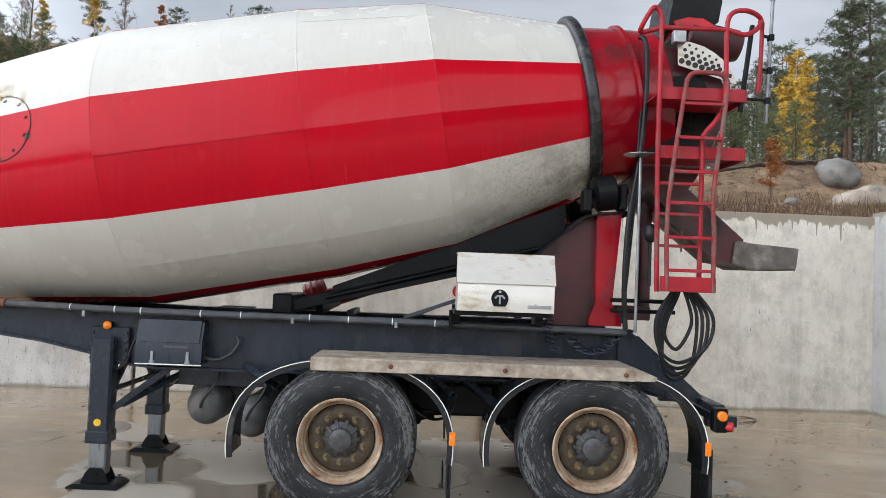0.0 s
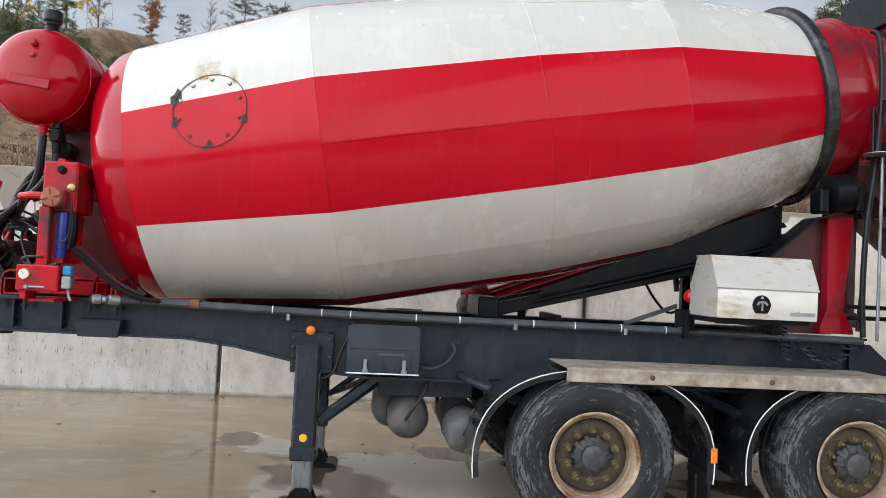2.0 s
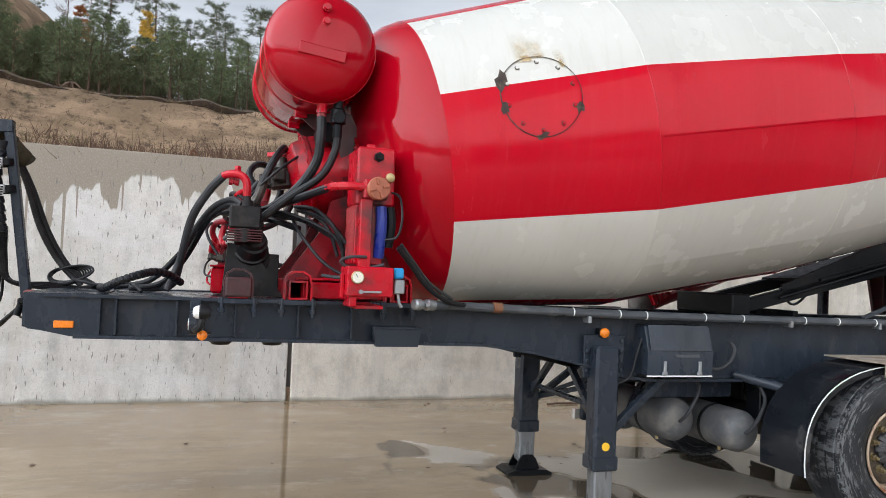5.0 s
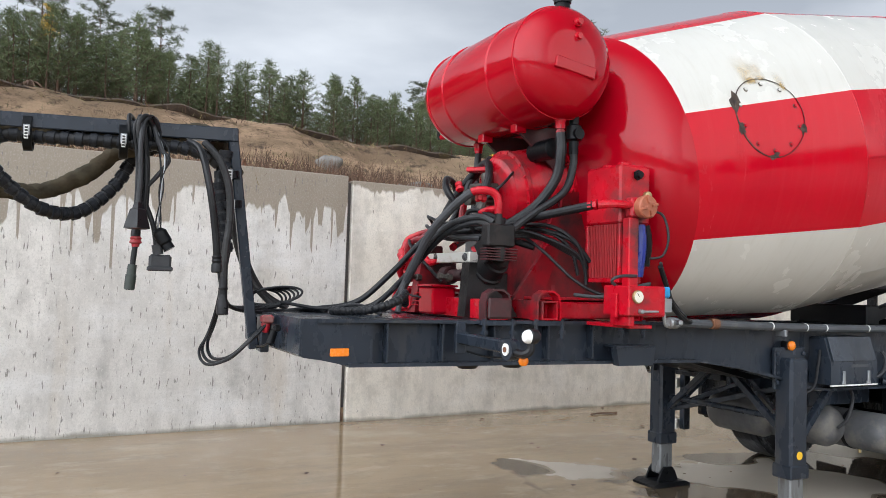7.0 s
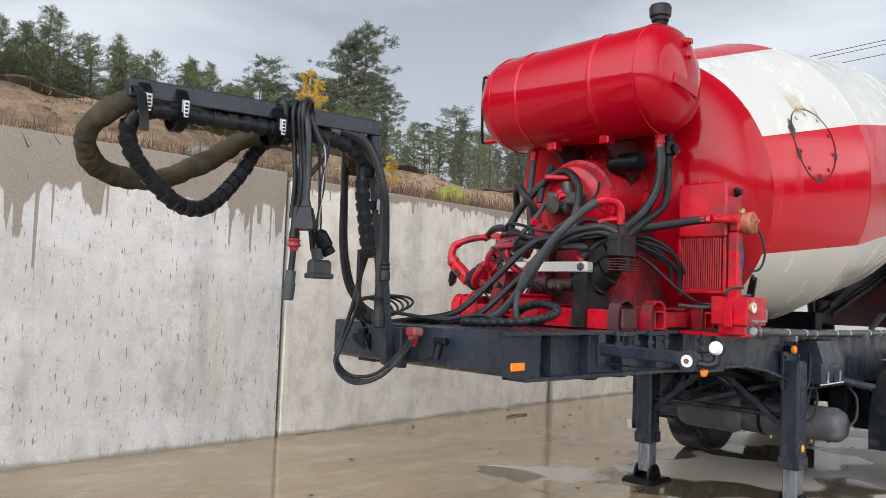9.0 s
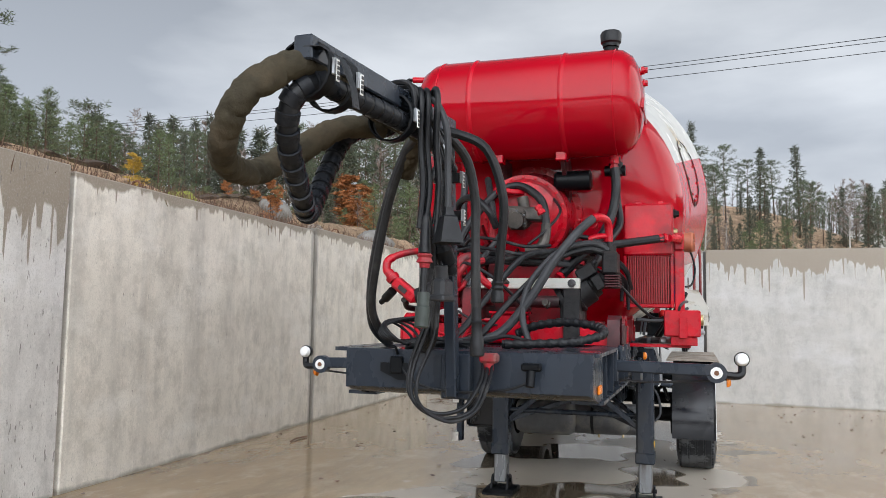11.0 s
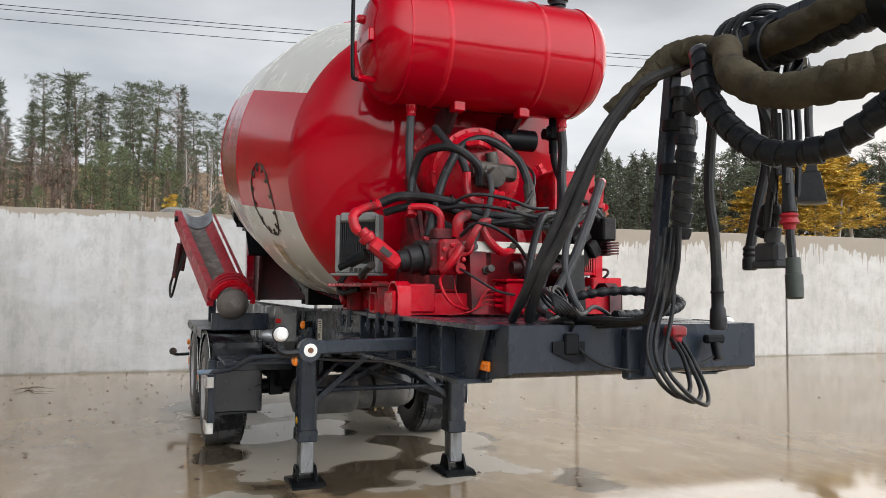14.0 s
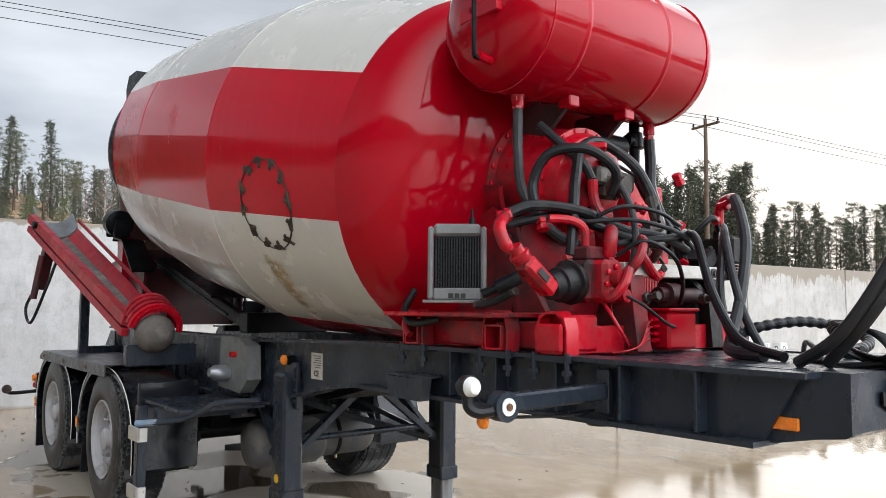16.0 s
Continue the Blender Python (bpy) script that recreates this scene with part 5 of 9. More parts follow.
for i in range(17):
    (fin if i == 0 else twin(fin, cooler)).location = (0, -0.112 + 0.014 * i, 0)
part("fin_core", Geo().box(0.0, 0.028, -0.123, 0.123, 0.077, 0.348, 0.001), BLACK, cooler)
part("brand_mark", Geo().box(-0.0535, -0.0505, -0.045, -0.02, 0.022, 0.047, 0.001).box(-0.0535, -0.0505, -0.012, 0.012, 0.022, 0.047, 0.001).box(-0.0535, -0.0505, 0.02, 0.045, 0.022, 0.047, 0.001), LETTER, cooler)
part("cooler_cap", Geo().lathe([(0, 0.02), (0.03, 0.018), (0.04, 0.01), (0.09, 0.006)], (0, -0.08, 0.41), (0, 0, 1), 10), BLACK, cooler)

# near-side cooler and filter head
nc = part("hydraulic_tank", Geo().box(-4.36, -4.14, -0.92, -0.61, 1.955, 2.29, 0.012), PUMPRED, rig, "red hydraulic tank block with a ribbed cooler below")
part("cooler_frame", Geo().box(-4.36, -4.20, -0.92, -0.90, 1.62, 1.954, 0.004).box(-4.36, -4.20, -0.63, -0.61, 1.62, 1.954, 0.004).box(-4.36, -4.20, -0.899, -0.631, 1.62, 1.645, 0.004).box(-4.30, -4.20, -0.899, -0.631, 1.646, 1.953, 0.002), PUMPRED, nc)
fin = part("fin", Geo().box(-4.362, -4.301, -0.004, 0.004, 1.646, 1.952, 0.001), REDGRILLE, nc)
for i in range(18):
    (fin if i == 0 else twin(fin, nc)).location = (0, -0.888 + 0.0145 * i, 0)
part("filter_head", Geo().box(-4.33, -4.19, -0.985, -0.9205, 1.985, 2.10, 0.012), PUMPRED, nc)
part("filter_cap", Geo().lathe([(0, 0.062), (0.045, 0.066), (0.055, 0.06), (0.058, 0.02)], (-4.255, -0.985, 2.045), (0, -1, 0), 20), CAPORANGE, nc, "faded orange filter cap")
for i in range(4):
    a = i * math.pi / 2 + 0.3
    part("cap_rib", Geo().beam((-4.255 + 0.02 * math.cos(a), -1.046, 2.045 + 0.02 * math.sin(a)), (-4.255 + 0.06 * math.cos(a), -1.046, 2.045 + 0.06 * math.sin(a)), 0.014, 0.014, (0, 1, 0), 0.002), CAPORANGE, nc)
part("return_pipe", Geo().tube([(-4.31, -0.96, 2.055), (-4.42, -0.95, 2.055), (-4.50, -0.90, 2.05)], 0.024, 10, 4), PUMPRED, nc)
part("sight_plug", Geo().lathe([(0, 0.03), (0.015, 0.03), (0.018, 0.022), (0.035, 0.02)], (-4.24, -0.92, 2.235), (0, -1, 0), 6), BLACK, nc)
part("filler_plug", Geo().lathe([(0, 0.028), (0.02, 0.026), (0.024, 0.02)], (-4.17, -0.92, 2.12), (0, -1, 0), 14), BRASS, nc)
for y in (-0.84, -0.70):
    part("lifting_lug", Geo().box(-4.30, -4.25, y - 0.02, y + 0.02, 2.29, 2.315, 0.005), PUMPRED, nc)
part("support_post", Geo().box(-4.345, -4.275, -0.985, -0.925, 1.60, 1.984, 0.006), PUMPRED, nc)
part("blue_sleeve", Geo().tube([(-4.215, -0.915, 1.95), (-4.21, -0.925, 1.85), (-4.215, -0.92, 1.74), (-4.22, -0.91, 1.66)], 0.034, 10, 5), BLUE, rig, "blue cloth bundle tied to the hydraulic tank")
part("sleeve_wrap", Geo().tube([(-4.16, -0.90, 1.95), (-4.15, -0.91, 1.85), (-4.165, -0.905, 1.72)], 0.03, 9, 5), BLACK, rig)
# gauge box
gb = part("control_box", Geo().box(-4.42, -4.16, -1.08, -0.86, 1.44, 1.605, 0.008), PUMPRED, rig, "red control box with a round pressure gauge")
gauge = part("pressure_gauge", Geo().lathe([(0, 0.036), (0.012, 0.036), (0.016, 0.030)], (-4.365, -1.08, 1.545), (0, -1, 0), 24), BRASS, gb)
part("dial", Geo().cyl((-4.365, -1.0965, 1.545), (-4.365, -1.0985, 1.545), 0.030, n=24), DIAL, gauge, "cream gauge dial")
part("needle", Geo().beam((-4.365, -1.1, 1.545), (-4.378, -1.1, 1.565), 0.003, 0.003, (0, 1, 0), 0.0005), LETTER, gauge)
part("lever", Geo().beam((-4.345, -1.092, 1.467), (-4.23, -1.10, 1.468), 0.012, 0.012, bevel=0.003).cyl((-4.345, -1.08, 1.467), (-4.345, -1.105, 1.467), 0.012, n=10), GALV, gb)
part("box_foot", Geo().box(-4.40, -4.36, -1.06, -0.90, 1.385, 1.44, 0.004).box(-4.36, -4.20, -1.02, -0.62, 1.37, 1.39, 0.003).box(-4.44, -4.42, -1.0, -0.95, 1.43, 1.56, 0.004), PUMPRED, gb)
vb = part("valve_block", Geo().box(-4.15, -4.09, -1.06, -0.98, 1.46, 1.54, 0.006), GALV, rig, "small pneumatic valve with a light blue knob")
part("valve_knob", Geo().box(-4.15, -4.095, -1.05, -0.995, 1.545, 1.605, 0.008), LIGHTBLUE, vb)
part("valve_tail", Geo().tube([(-4.12, -1.02, 1.46), (-4.11, -1.02, 1.41), (-4.095, -1.02, 1.385)], 0.010, 8, 4), GALV, vb)
part("air_pipe", Geo().tube([(-4.40, -0.95, 1.60), (-4.44, -0.96, 1.63), (-4.40, -0.98, 1.655), (-4.30, -1.0, 1.66)], 0.009, 8, 5), GREYHOSE, gb)
part("control_hose", Geo().tube([(-4.17, -0.98, 2.03), (-4.13, -1.02, 2.0), (-4.12, -1.05, 1.88), (-4.14, -1.03, 1.78), (-4.20, -0.99, 1.76)], 0.007, 6, 6), RUBBER, nc)

# pump group between the rails
part("pump_frame", Geo().prism([(-5.06, 1.40), (-5.035, 1.714), (-4.90, 1.714), (-4.70, 1.40)], -0.42, -0.33).box(-4.99, -4.72, -0.329, -0.30, 1.40, 1.66, 0.004), OILBLACK, rig, "black oily plate frame beside the pump")
PA, PB = Vector((-4.90, -0.33, 1.645)), Vector((-4.885, -0.56, 1.79))
pax = (PB - PA).normalized()
pump = part("main_pump", Geo().lathe([(-0.03, 0.09), (-0.028, 0.125), (0.0, 0.125), (0.004, 0.10), (0.05, 0.098), (0.06, 0.106), (0.075, 0.106), (0.08, 0.094), (0.16, 0.088), (0.165, 0.075), (0.20, 0.070), (0.205, 0.050), (0.26, 0.045), (0.265, 0.02)], PA, pax, 22), OILBLACK, rig, "black oily main hydraulic pump, tilted")
part("pump_block", Geo().beam(PA + pax * 0.10 + Vector((-0.02, 0.02, 0.085)), PA + pax * 0.215 + Vector((-0.02, 0.02, 0.085)), 0.15, 0.075, bevel=0.008), OILBLACK, pump)
part("pump_block", Geo().beam(PA + pax * 0.19 + Vector((-0.085, 0.0, -0.01)), PA + pax * 0.255 + Vector((-0.085, 0.0, -0.01)), 0.06, 0.09, bevel=0.008), OILBLACK, pump)
bolts(pump, PA + pax * 0.0, pax, 0.108, 8, 0.012, OILBLACK)
for dx, da in ((-0.06, 0.12), (0.03, 0.12), (-0.06, 0.195), (0.03, 0.195)):
    q = PA + pax * da + Vector((dx, 0.02 - 0.015, 0.122))
    part("block_bolt", Geo().lathe([(0, 0.012), (0.014, 0.011), (0.016, 0.006)], q, (0, -0.5, 0.85), 6), HUB, pump)
bank = part("valve_bank", Geo().box(-5.04, -4.86, -0.63, -0.545, 1.80, 1.93, 0.01).cyl((-4.94, -0.585, 1.93), (-4.94, -0.585, 1.965), 0.032, n=12), OILBLACK, rig, "dark oily valve block with thin fins")
for i in range(5):
    part("valve_fin", Geo().box(-5.05, -4.85, -0.638, -0.56, 1.725 + 0.015 * i, 1.733 + 0.015 * i, 0.002), DARKRED, bank)
part("valve_stem", Geo().cyl((-4.95, -0.595, 1.72), (-4.95, -0.595, 1.80), 0.045, n=14), OILBLACK, bank)
p2 = part("auxiliary_pump", Geo().box(-5.0, -4.80, 0.26, 0.46, 1.60, 1.78, 0.02).cyl((-4.92, 0.26, 1.69), (-4.92, 0.12, 1.70), 0.085, n=20).box(-4.97, -4.84, 0.30, 0.42, 1.78, 1.84, 0.01), STANDRED, rig, "oily red hydraulic pump with many fittings")
part("pump_head", Geo().box(-5.06, -4.86, 0.30, 0.42, 1.60, 1.78, 0.02).cyl((-5.04, 0.36, 1.70), (-5.10, 0.36, 1.70), 0.035, n=12).cyl((-5.04, 0.33, 1.63), (-5.10, 0.33, 1.63), 0.028, n=12), PUMPRED, p2)
bolts(p2, (-5.062, 0.36, 1.69), (-1, 0, 0), 0.06, 7, 0.013, PUMPRED)
part("pump_body", Geo().lathe([(0, 0.085), (0.02, 0.095), (0.035, 0.095), (0.04, 0.078), (0.10, 0.074), (0.105, 0.062), (0.15, 0.055), (0.155, 0.03)], (-4.92, 0.455, 1.69), (0, 1, -0.18), 20), OILBLACK, p2, "black oily pump body")
sf = part("suction_filter", Geo().beam((-4.93, 0.60, 1.645), (-4.925, 0.755, 1.765), 0.085, 0.075, bevel=0.016).lathe([(0, 0.038), (0.02, 0.044), (0.035, 0.044), (0.04, 0.032), (0.07, 0.030)], (-4.925, 0.755, 1.765), (0.05, 0.6, 0.75), 14), PUMPRED, p2, "red suction filter, tilted")
part("filter_mark", Geo().beam((-4.975, 0.66, 1.69), (-4.973, 0.71, 1.728), 0.03, 0.004, (1, 0, 0), 0.001), LETTER, sf)
part("elbow_hose_end", Geo().tube([(-4.905, 0.80, 1.80), (-4.89, 0.825, 1.84), (-4.865, 0.825, 1.895), (-4.83, 0.78, 1.93), (-4.78, 0.72, 1.955), (-4.71, 0.66, 1.97)], lambda f: 0.027 if 0.1 < f < 0.55 else 0.022, 12, 5), PUMPRED, p2)
for q in ([(-4.90, 0.36, 1.84), (-4.90, 0.37, 1.92), (-4.87, 0.42, 1.955), (-4.82, 0.50, 1.96)], [(-5.03, 0.28, 1.72), (-5.09, 0.29, 1.74), (-5.12, 0.27, 1.80), (-5.10, 0.22, 1.86), (-5.03, 0.15, 1.88)], [(-5.02, 0.40, 1.64), (-5.08, 0.41, 1.62), (-5.12, 0.38, 1.67), (-5.11, 0.33, 1.74)]):
    part("pump_hose_end", Geo().tube(q, 0.020, 10, 5), PUMPRED, p2)
part("pressure_sensor", Geo().cyl((-4.92, 0.77, 1.70), (-4.86, 0.84, 1.655), 0.030, n=12).cyl((-4.86, 0.84, 1.655), (-4.825, 0.885, 1.63), 0.018, n=10), BLACK, p2)
part("pump_hose_end", Geo().tube([(-4.98, 0.30, 1.80), (-4.99, 0.30, 1.88), (-4.94, 0.24, 1.915), (-4.84, 0.18, 1.92)], 0.03, 12, 5), PUMPRED, p2)
part("pump_hose_end", Geo().tube([(-5.04, 0.20, 1.86), (-5.06, 0.16, 1.78), (-5.05, 0.08, 1.72), (-5.02, 0.0, 1.735)], 0.022, 10, 5), PUMPRED, p2)
part("pump_stand", Geo().prism([(-5.10, 1.40), (-5.06, 1.72), (-4.94, 1.72), (-4.82, 1.40)], 0.175, 0.265), STANDRED, rig)
part("mounting_block", Geo().box(-5.04, -4.82, 0.44, 0.58, 1.405, 1.55, 0.01), PUMPRED, rig)
part("drive_shaft", Geo().cyl((-5.0, 0.0, 1.64), (-5.0, -0.30, 1.64), 0.035, n=14).cyl((-5.0, -0.05, 1.64), (-5.0, -0.13, 1.64), 0.055, n=14), DARKRED, rig)
wb = part("white_crossbar", Geo().box(-5.04, -4.98, -0.42, 0.272, 1.715, 1.775, 0.004), ALU, rig, "bright aluminium bar across the pump frame")
for y in (-0.375, 0.235):
    part("bar_bolt", Geo().lathe([(0, 0.024), (0.006, 0.024), (0.008, 0.016), (0.016, 0.014)], (-5.04, y, 1.745), (-1, 0, 0), 10), HUB, wb)
jb = part("junction_box", Geo().box(-5.12, -4.96, -0.12, 0.08, 1.40, 1.565, 0.012), RED, rig, "red junction box with thin red wires")
part("box_lid", Geo().box(-5.13, -4.95, -0.13, 0.09, 1.566, 1.58, 0.004), RED, jb)
for i in range(4):
    part("cable_gland", Geo().cyl((-5.06, 0.08, 1.44 + 0.03 * i), (-5.07, 0.13, 1.44 + 0.03 * i), 0.011, n=8), RED, jb)
part("return_filter", Geo().lathe([(0, 0.05), (0.01, 0.065), (0.22, 0.065), (0.24, 0.05)], (-4.46, -0.42, 2.44), (0, 1, 0), 18), BLACK, rig, "black round return filter under the tank")
part("tank_valve", Geo().lathe([(0, 0.03), (0.06, 0.03), (0.07, 0.045), (0.15, 0.05), (0.16, 0.03), (0.24, 0.028)], (-4.43, -0.57, 2.62), (0, 0, -1), 14).cyl((-4.43, -0.63, 2.50), (-4.43, -0.50, 2.50), 0.035, n=12), BLACK, rig)

# coupling at the front end of the conduit
cp = part("hose_coupling", Geo().lathe([(0, 0.022), (0.01, 0.032), (0.05, 0.034), (0.06, 0.026), (0.10, 0.026), (0.11, 0.034), (0.17, 0.034), (0.18, 0.026)], (-4.00, -0.93, 1.40), (1, 0.65, -0.05), 14), GALV, rig, "dirty steel hose coupling on the conduit")
part("coupling_ear", Geo().box(-3.93, -3.90, -0.95, -0.82, 1.385, 1.415, 0.006), GALV, cp)

# under-rail pads and frame bits
for s in (-1, 1):
    part("lifting_pocket", Geo().box(-4.18, -3.88, s * 0.58, s * 0.70, 1.235, 1.25, 0.003).prism([(-4.18, 1.235), (-4.16, 1.13), (-3.90, 1.13), (-3.88, 1.235)], s * 0.645, s * 0.70), CHASSIS, rig)
    for x in (-5.05, -4.75):
        part("rubber_buffer", Geo().lathe([(0, 0.07), (0.03, 0.07), (0.05, 0.05)], (x, s * 0.45, 1.16), (0, 0, -1), 14), RUBBER, rig)


# side arms with round lamps
def marker_arm(s):
    lift = pose(0.0, s * (0.046 if s < 0 else 0.008), 0.022 if s < 0 else -0.008)      # the near arm reaches out further and higher
    arm = part("marker_arm", Geo().beam((-5.20, s * 0.57, 1.275), (-5.20, s * 1.08, 1.265), 0.055, 0.062, bevel=0.008).box(-5.23, -5.17, s * 0.57, s * 0.60, 1.19, 1.36, 0.005), CHASSIS, rig, "dark grey side arm with white round lamps")
    disc = part("reflector_holder", Geo().cyl((-5.175, s * 1.10, 1.255), (-5.225, s * 1.10, 1.255), 0.052, n=24), CHASSIS, arm)
    part("white_reflector", Geo().cyl((-5.226, s * 1.10, 1.255), (-5.231, s * 1.10, 1.255), 0.030, n=24), WHITE, disc, "round white reflector")
    part("reflector_centre", Geo().cyl((-5.2315, s * 1.10, 1.255), (-5.236, s * 1.10, 1.255), 0.013, n=12), RUST, disc)
    part("lamp_bracket", Geo().tube([(-5.20, s * 1.14, 1.245), (-5.19, s * 1.20, 1.24), (-5.17, s * 1.225, 1.26), (-5.165, s * 1.225, 1.31)], 0.02, 8, 4), RUBBER, arm)
    lamp = part("outline_lamp", Geo().lathe([(0, 0.022), (0.02, 0.036), (0.05, 0.039), (0.055, 0.035)], (-5.125, s * 1.225, 1.325), (-1, 0, 0), 20), RUBBER, arm)
    part("lamp_lens", Geo().lathe([(0.0, 0.034), (0.014, 0.031), (0.026, 0.022), (0.030, 0.006)], (-5.18, s * 1.225, 1.325), (-1, 0, 0), 20), WHITE, lamp, "white round lamp lens")
    arm.matrix_basis = lift
    part("side_lens", Geo().lathe([(0.0, 0.026), (0.012, 0.024), (0.020, 0.016), (0.023, 0.004)], (-5.16, s * 1.15, 1.205), (0, s, 0), 16), ORANGE, arm, "amber side marker lens")
    part("cable", Geo().tube([(-5.15, s * 1.16, 1.22), (-5.12, s * 0.98, 1.20), (-5.14, s * 0.75, 1.19), (-5.16, s * 0.60, 1.20)], 0.006, 6, 5), RUBBER, arm)


for s in (-1, 1):
    marker_arm(s)


def wrapped_tube(name, pts, r, label):
    """A hose with the turns of a flat spiral guard standing proud of it."""
    return part(name, Geo().tube(pts, lambda f: r * (1.0 + 0.10 * (1 if math.sin(f * 2 * math.pi * 26) > -0.2 else -1)), 10, 22), RUBBER, rig, label)


# hoses of the hydraulic plant
def hose(pts, r, material=RUBBER, name="hydraulic_hose", n=10, step=7, label=""):
    return part(name, Geo().tube(pts, r * (0.70 if r > 0.02 else 0.95), n, step), material, rig, label)


hose([(-4.53, -0.57, 2.50), (-4.53, -0.58, 2.38), (-4.55, -0.56, 2.22), (-4.66, -0.50, 2.05), (-4.84, -0.38, 1.90), (-4.92, -0.30, 1.80)], 0.042)
hose([(-4.43, -0.57, 2.40), (-4.44, -0.58, 2.30), (-4.52, -0.60, 2.14), (-4.70, -0.54, 2.0), (-4.86, -0.48, 1.86), (-4.92, -0.44, 1.78)], 0.034)
hose([(-4.53, 0.41, 2.52), (-4.54, 0.42, 2.30), (-4.56, 0.40, 2.10), (-4.66, 0.30, 1.92), (-4.80, 0.22, 1.84)], 0.034, GREYHOSE)
# two big loops over the gearbox
hose([(-4.84, 0.12, 2.10), (-4.90, 0.16, 2.20), (-4.84, 0.28, 2.29), (-4.72, 0.40, 2.27), (-4.66, 0.44, 2.14), (-4.70, 0.46, 2.02), (-4.76, 0.48, 1.94)], 0.034)
hose([(-4.845, -0.185, 2.08), (-4.82, -0.185, 2.15), (-4.76, -0.14, 2.28), (-4.69, 0.01, 2.38), (-4.70, 0.16, 2.33), (-4.78, 0.29, 2.16), (-4.84, 0.37, 1.98), (-4.87, 0.42, 1.80)], 0.036)
hose([(-4.83, -0.19, 2.11), (-4.86, -0.185, 2.02), (-4.89, -0.16, 1.965), (-4.88, -0.08, 1.95)], 0.046, OILYALU, "hose_end")
hose([(-4.765, 0.16, 2.17), (-4.775, 0.16, 2.08), (-4.79, 0.14, 2.02), (-4.80, 0.08, 2.0)], 0.034, PUMPRED, "hose_end")
hose([(-4.765, 0.16, 2.17), (-4.72, 0.18, 2.26), (-4.62, 0.22, 2.36), (-4.52, 0.26, 2.46)], 0.032, HOSEGREY)
hose([(-4.84, 0.06, 2.15), (-4.92, 0.08, 2.04), (-5.02, 0.17, 1.88), (-5.06, 0.25, 1.76)], 0.017, GREYHOSE, "braided_tube", label="grey braided tube")
hose([(-5.06, 0.25, 1.76), (-5.07, 0.27, 1.72), (-5.06, 0.31, 1.70)], 0.016, PUMPRED, "hose_end")
# bundle that crosses from the cooler side to the pump side
hose([(-4.71, 0.66, 1.97), (-4.76, 0.54, 2.02), (-4.86, 0.34, 2.0), (-4.90, 0.10, 1.93), (-4.88, -0.16, 1.92), (-4.70, -0.46, 1.98), (-4.50, -0.86, 2.05)], 0.036)
hose([(-4.66, 0.60, 1.94), (-4.80, 0.40, 1.98), (-4.93, 0.16, 1.90), (-4.93, -0.10, 1.87), (-4.80, -0.30, 1.88), (-4.62, -0.46, 1.82)], 0.030)
hose([(-4.84, 0.18, 1.92), (-4.96, 0.02, 1.92), (-5.0, -0.14, 1.88), (-4.92, -0.34, 1.86)], 0.026, GREYHOSE)
hose([(-4.94, 0.22, 1.86), (-5.02, 0.08, 1.88), (-5.05, -0.06, 1.90), (-4.97, -0.26, 1.94), (-4.80, -0.42, 1.90)], 0.016)
hose([(-4.62, -0.36, 1.94), (-4.56, -0.50, 1.92), (-4.46, -0.62, 1.86), (-4.36, -0.66, 1.74)], 0.014)
hose([(-4.64, -0.38, 1.96), (-4.54, -0.54, 1.94), (-4.44, -0.64, 1.84), (-4.37, -0.64, 1.70)], 0.014)
hose([(-4.60, -0.40, 1.93), (-4.52, -0.54, 1.89), (-4.45, -0.60, 1.80), (-4.40, -0.60, 1.66)], 0.012)
hose([(-4.66, -0.42, 1.88), (-4.62, -0.58, 1.78), (-4.50, -0.72, 1.62), (-4.36, -0.82, 1.55), (-4.22, -0.94, 1.61)], 0.010)
hose([(-4.50, -0.70, 1.545), (-4.40, -0.84, 1.54), (-4.30, -0.95, 1.59), (-4.20, -1.0, 1.62)], 0.011, GREYHOSE)
# long grey supply hose to the front with its red elbow
hose([(-4.945, -0.575, 1.99), (-4.95, -0.575, 2.07), (-4.98, -0.565, 2.11), (-5.04, -0.535, 2.12), (-5.08, -0.50, 2.11)], 0.034, PUMPRED, "hose_end")
hose([(-4.94, -0.58, 1.93), (-4.945, -0.575, 2.0)], 0.030, OILBLACK, "hose_end")
hose([(-5.08, -0.50, 2.11), (-5.16, -0.42, 2.02), (-5.25, -0.31, 1.86), (-5.30, -0.18, 1.64), (-5.345, -0.03, 1.46), (-5.44, 0.12, 1.415), (-5.62, 0.20, 1.41)], 0.036, GREYHOSE)
hose([(-4.97, -0.57, 1.94), (-5.03, -0.48, 1.975), (-5.14, -0.32, 1.92), (-5.26, -0.18, 1.74), (-5.33, -0.15, 1.56), (-5.38, -0.20, 1.41)], 0.019, GREYHOSE)
hose([(-4.97, -0.57, 1.91), (-5.04, -0.46, 1.94), (-5.15, -0.28, 1.86), (-5.28, -0.06, 1.62), (-5.42, 0.06, 1.45), (-5.60, 0.10, 1.41)], 0.019)
hose([(-4.95, -0.56, 1.97), (-5.0, -0.46, 2.01), (-5.03, -0.38, 2.01), (-5.0, -0.33, 1.96), (-4.94, -0.30, 1.90)], 0.014)
hose([(-4.94, -0.585, 2.02), (-4.97, -0.52, 2.02), (-5.0, -0.46, 2.0)], 0.018, PUMPRED, "hose_end")
hose([(-5.0, -0.24, 1.93), (-5.14, -0.10, 1.88), (-5.32, 0.06, 1.64), (-5.50, 0.16, 1.46), (-5.72, 0.24, 1.41)], 0.020)
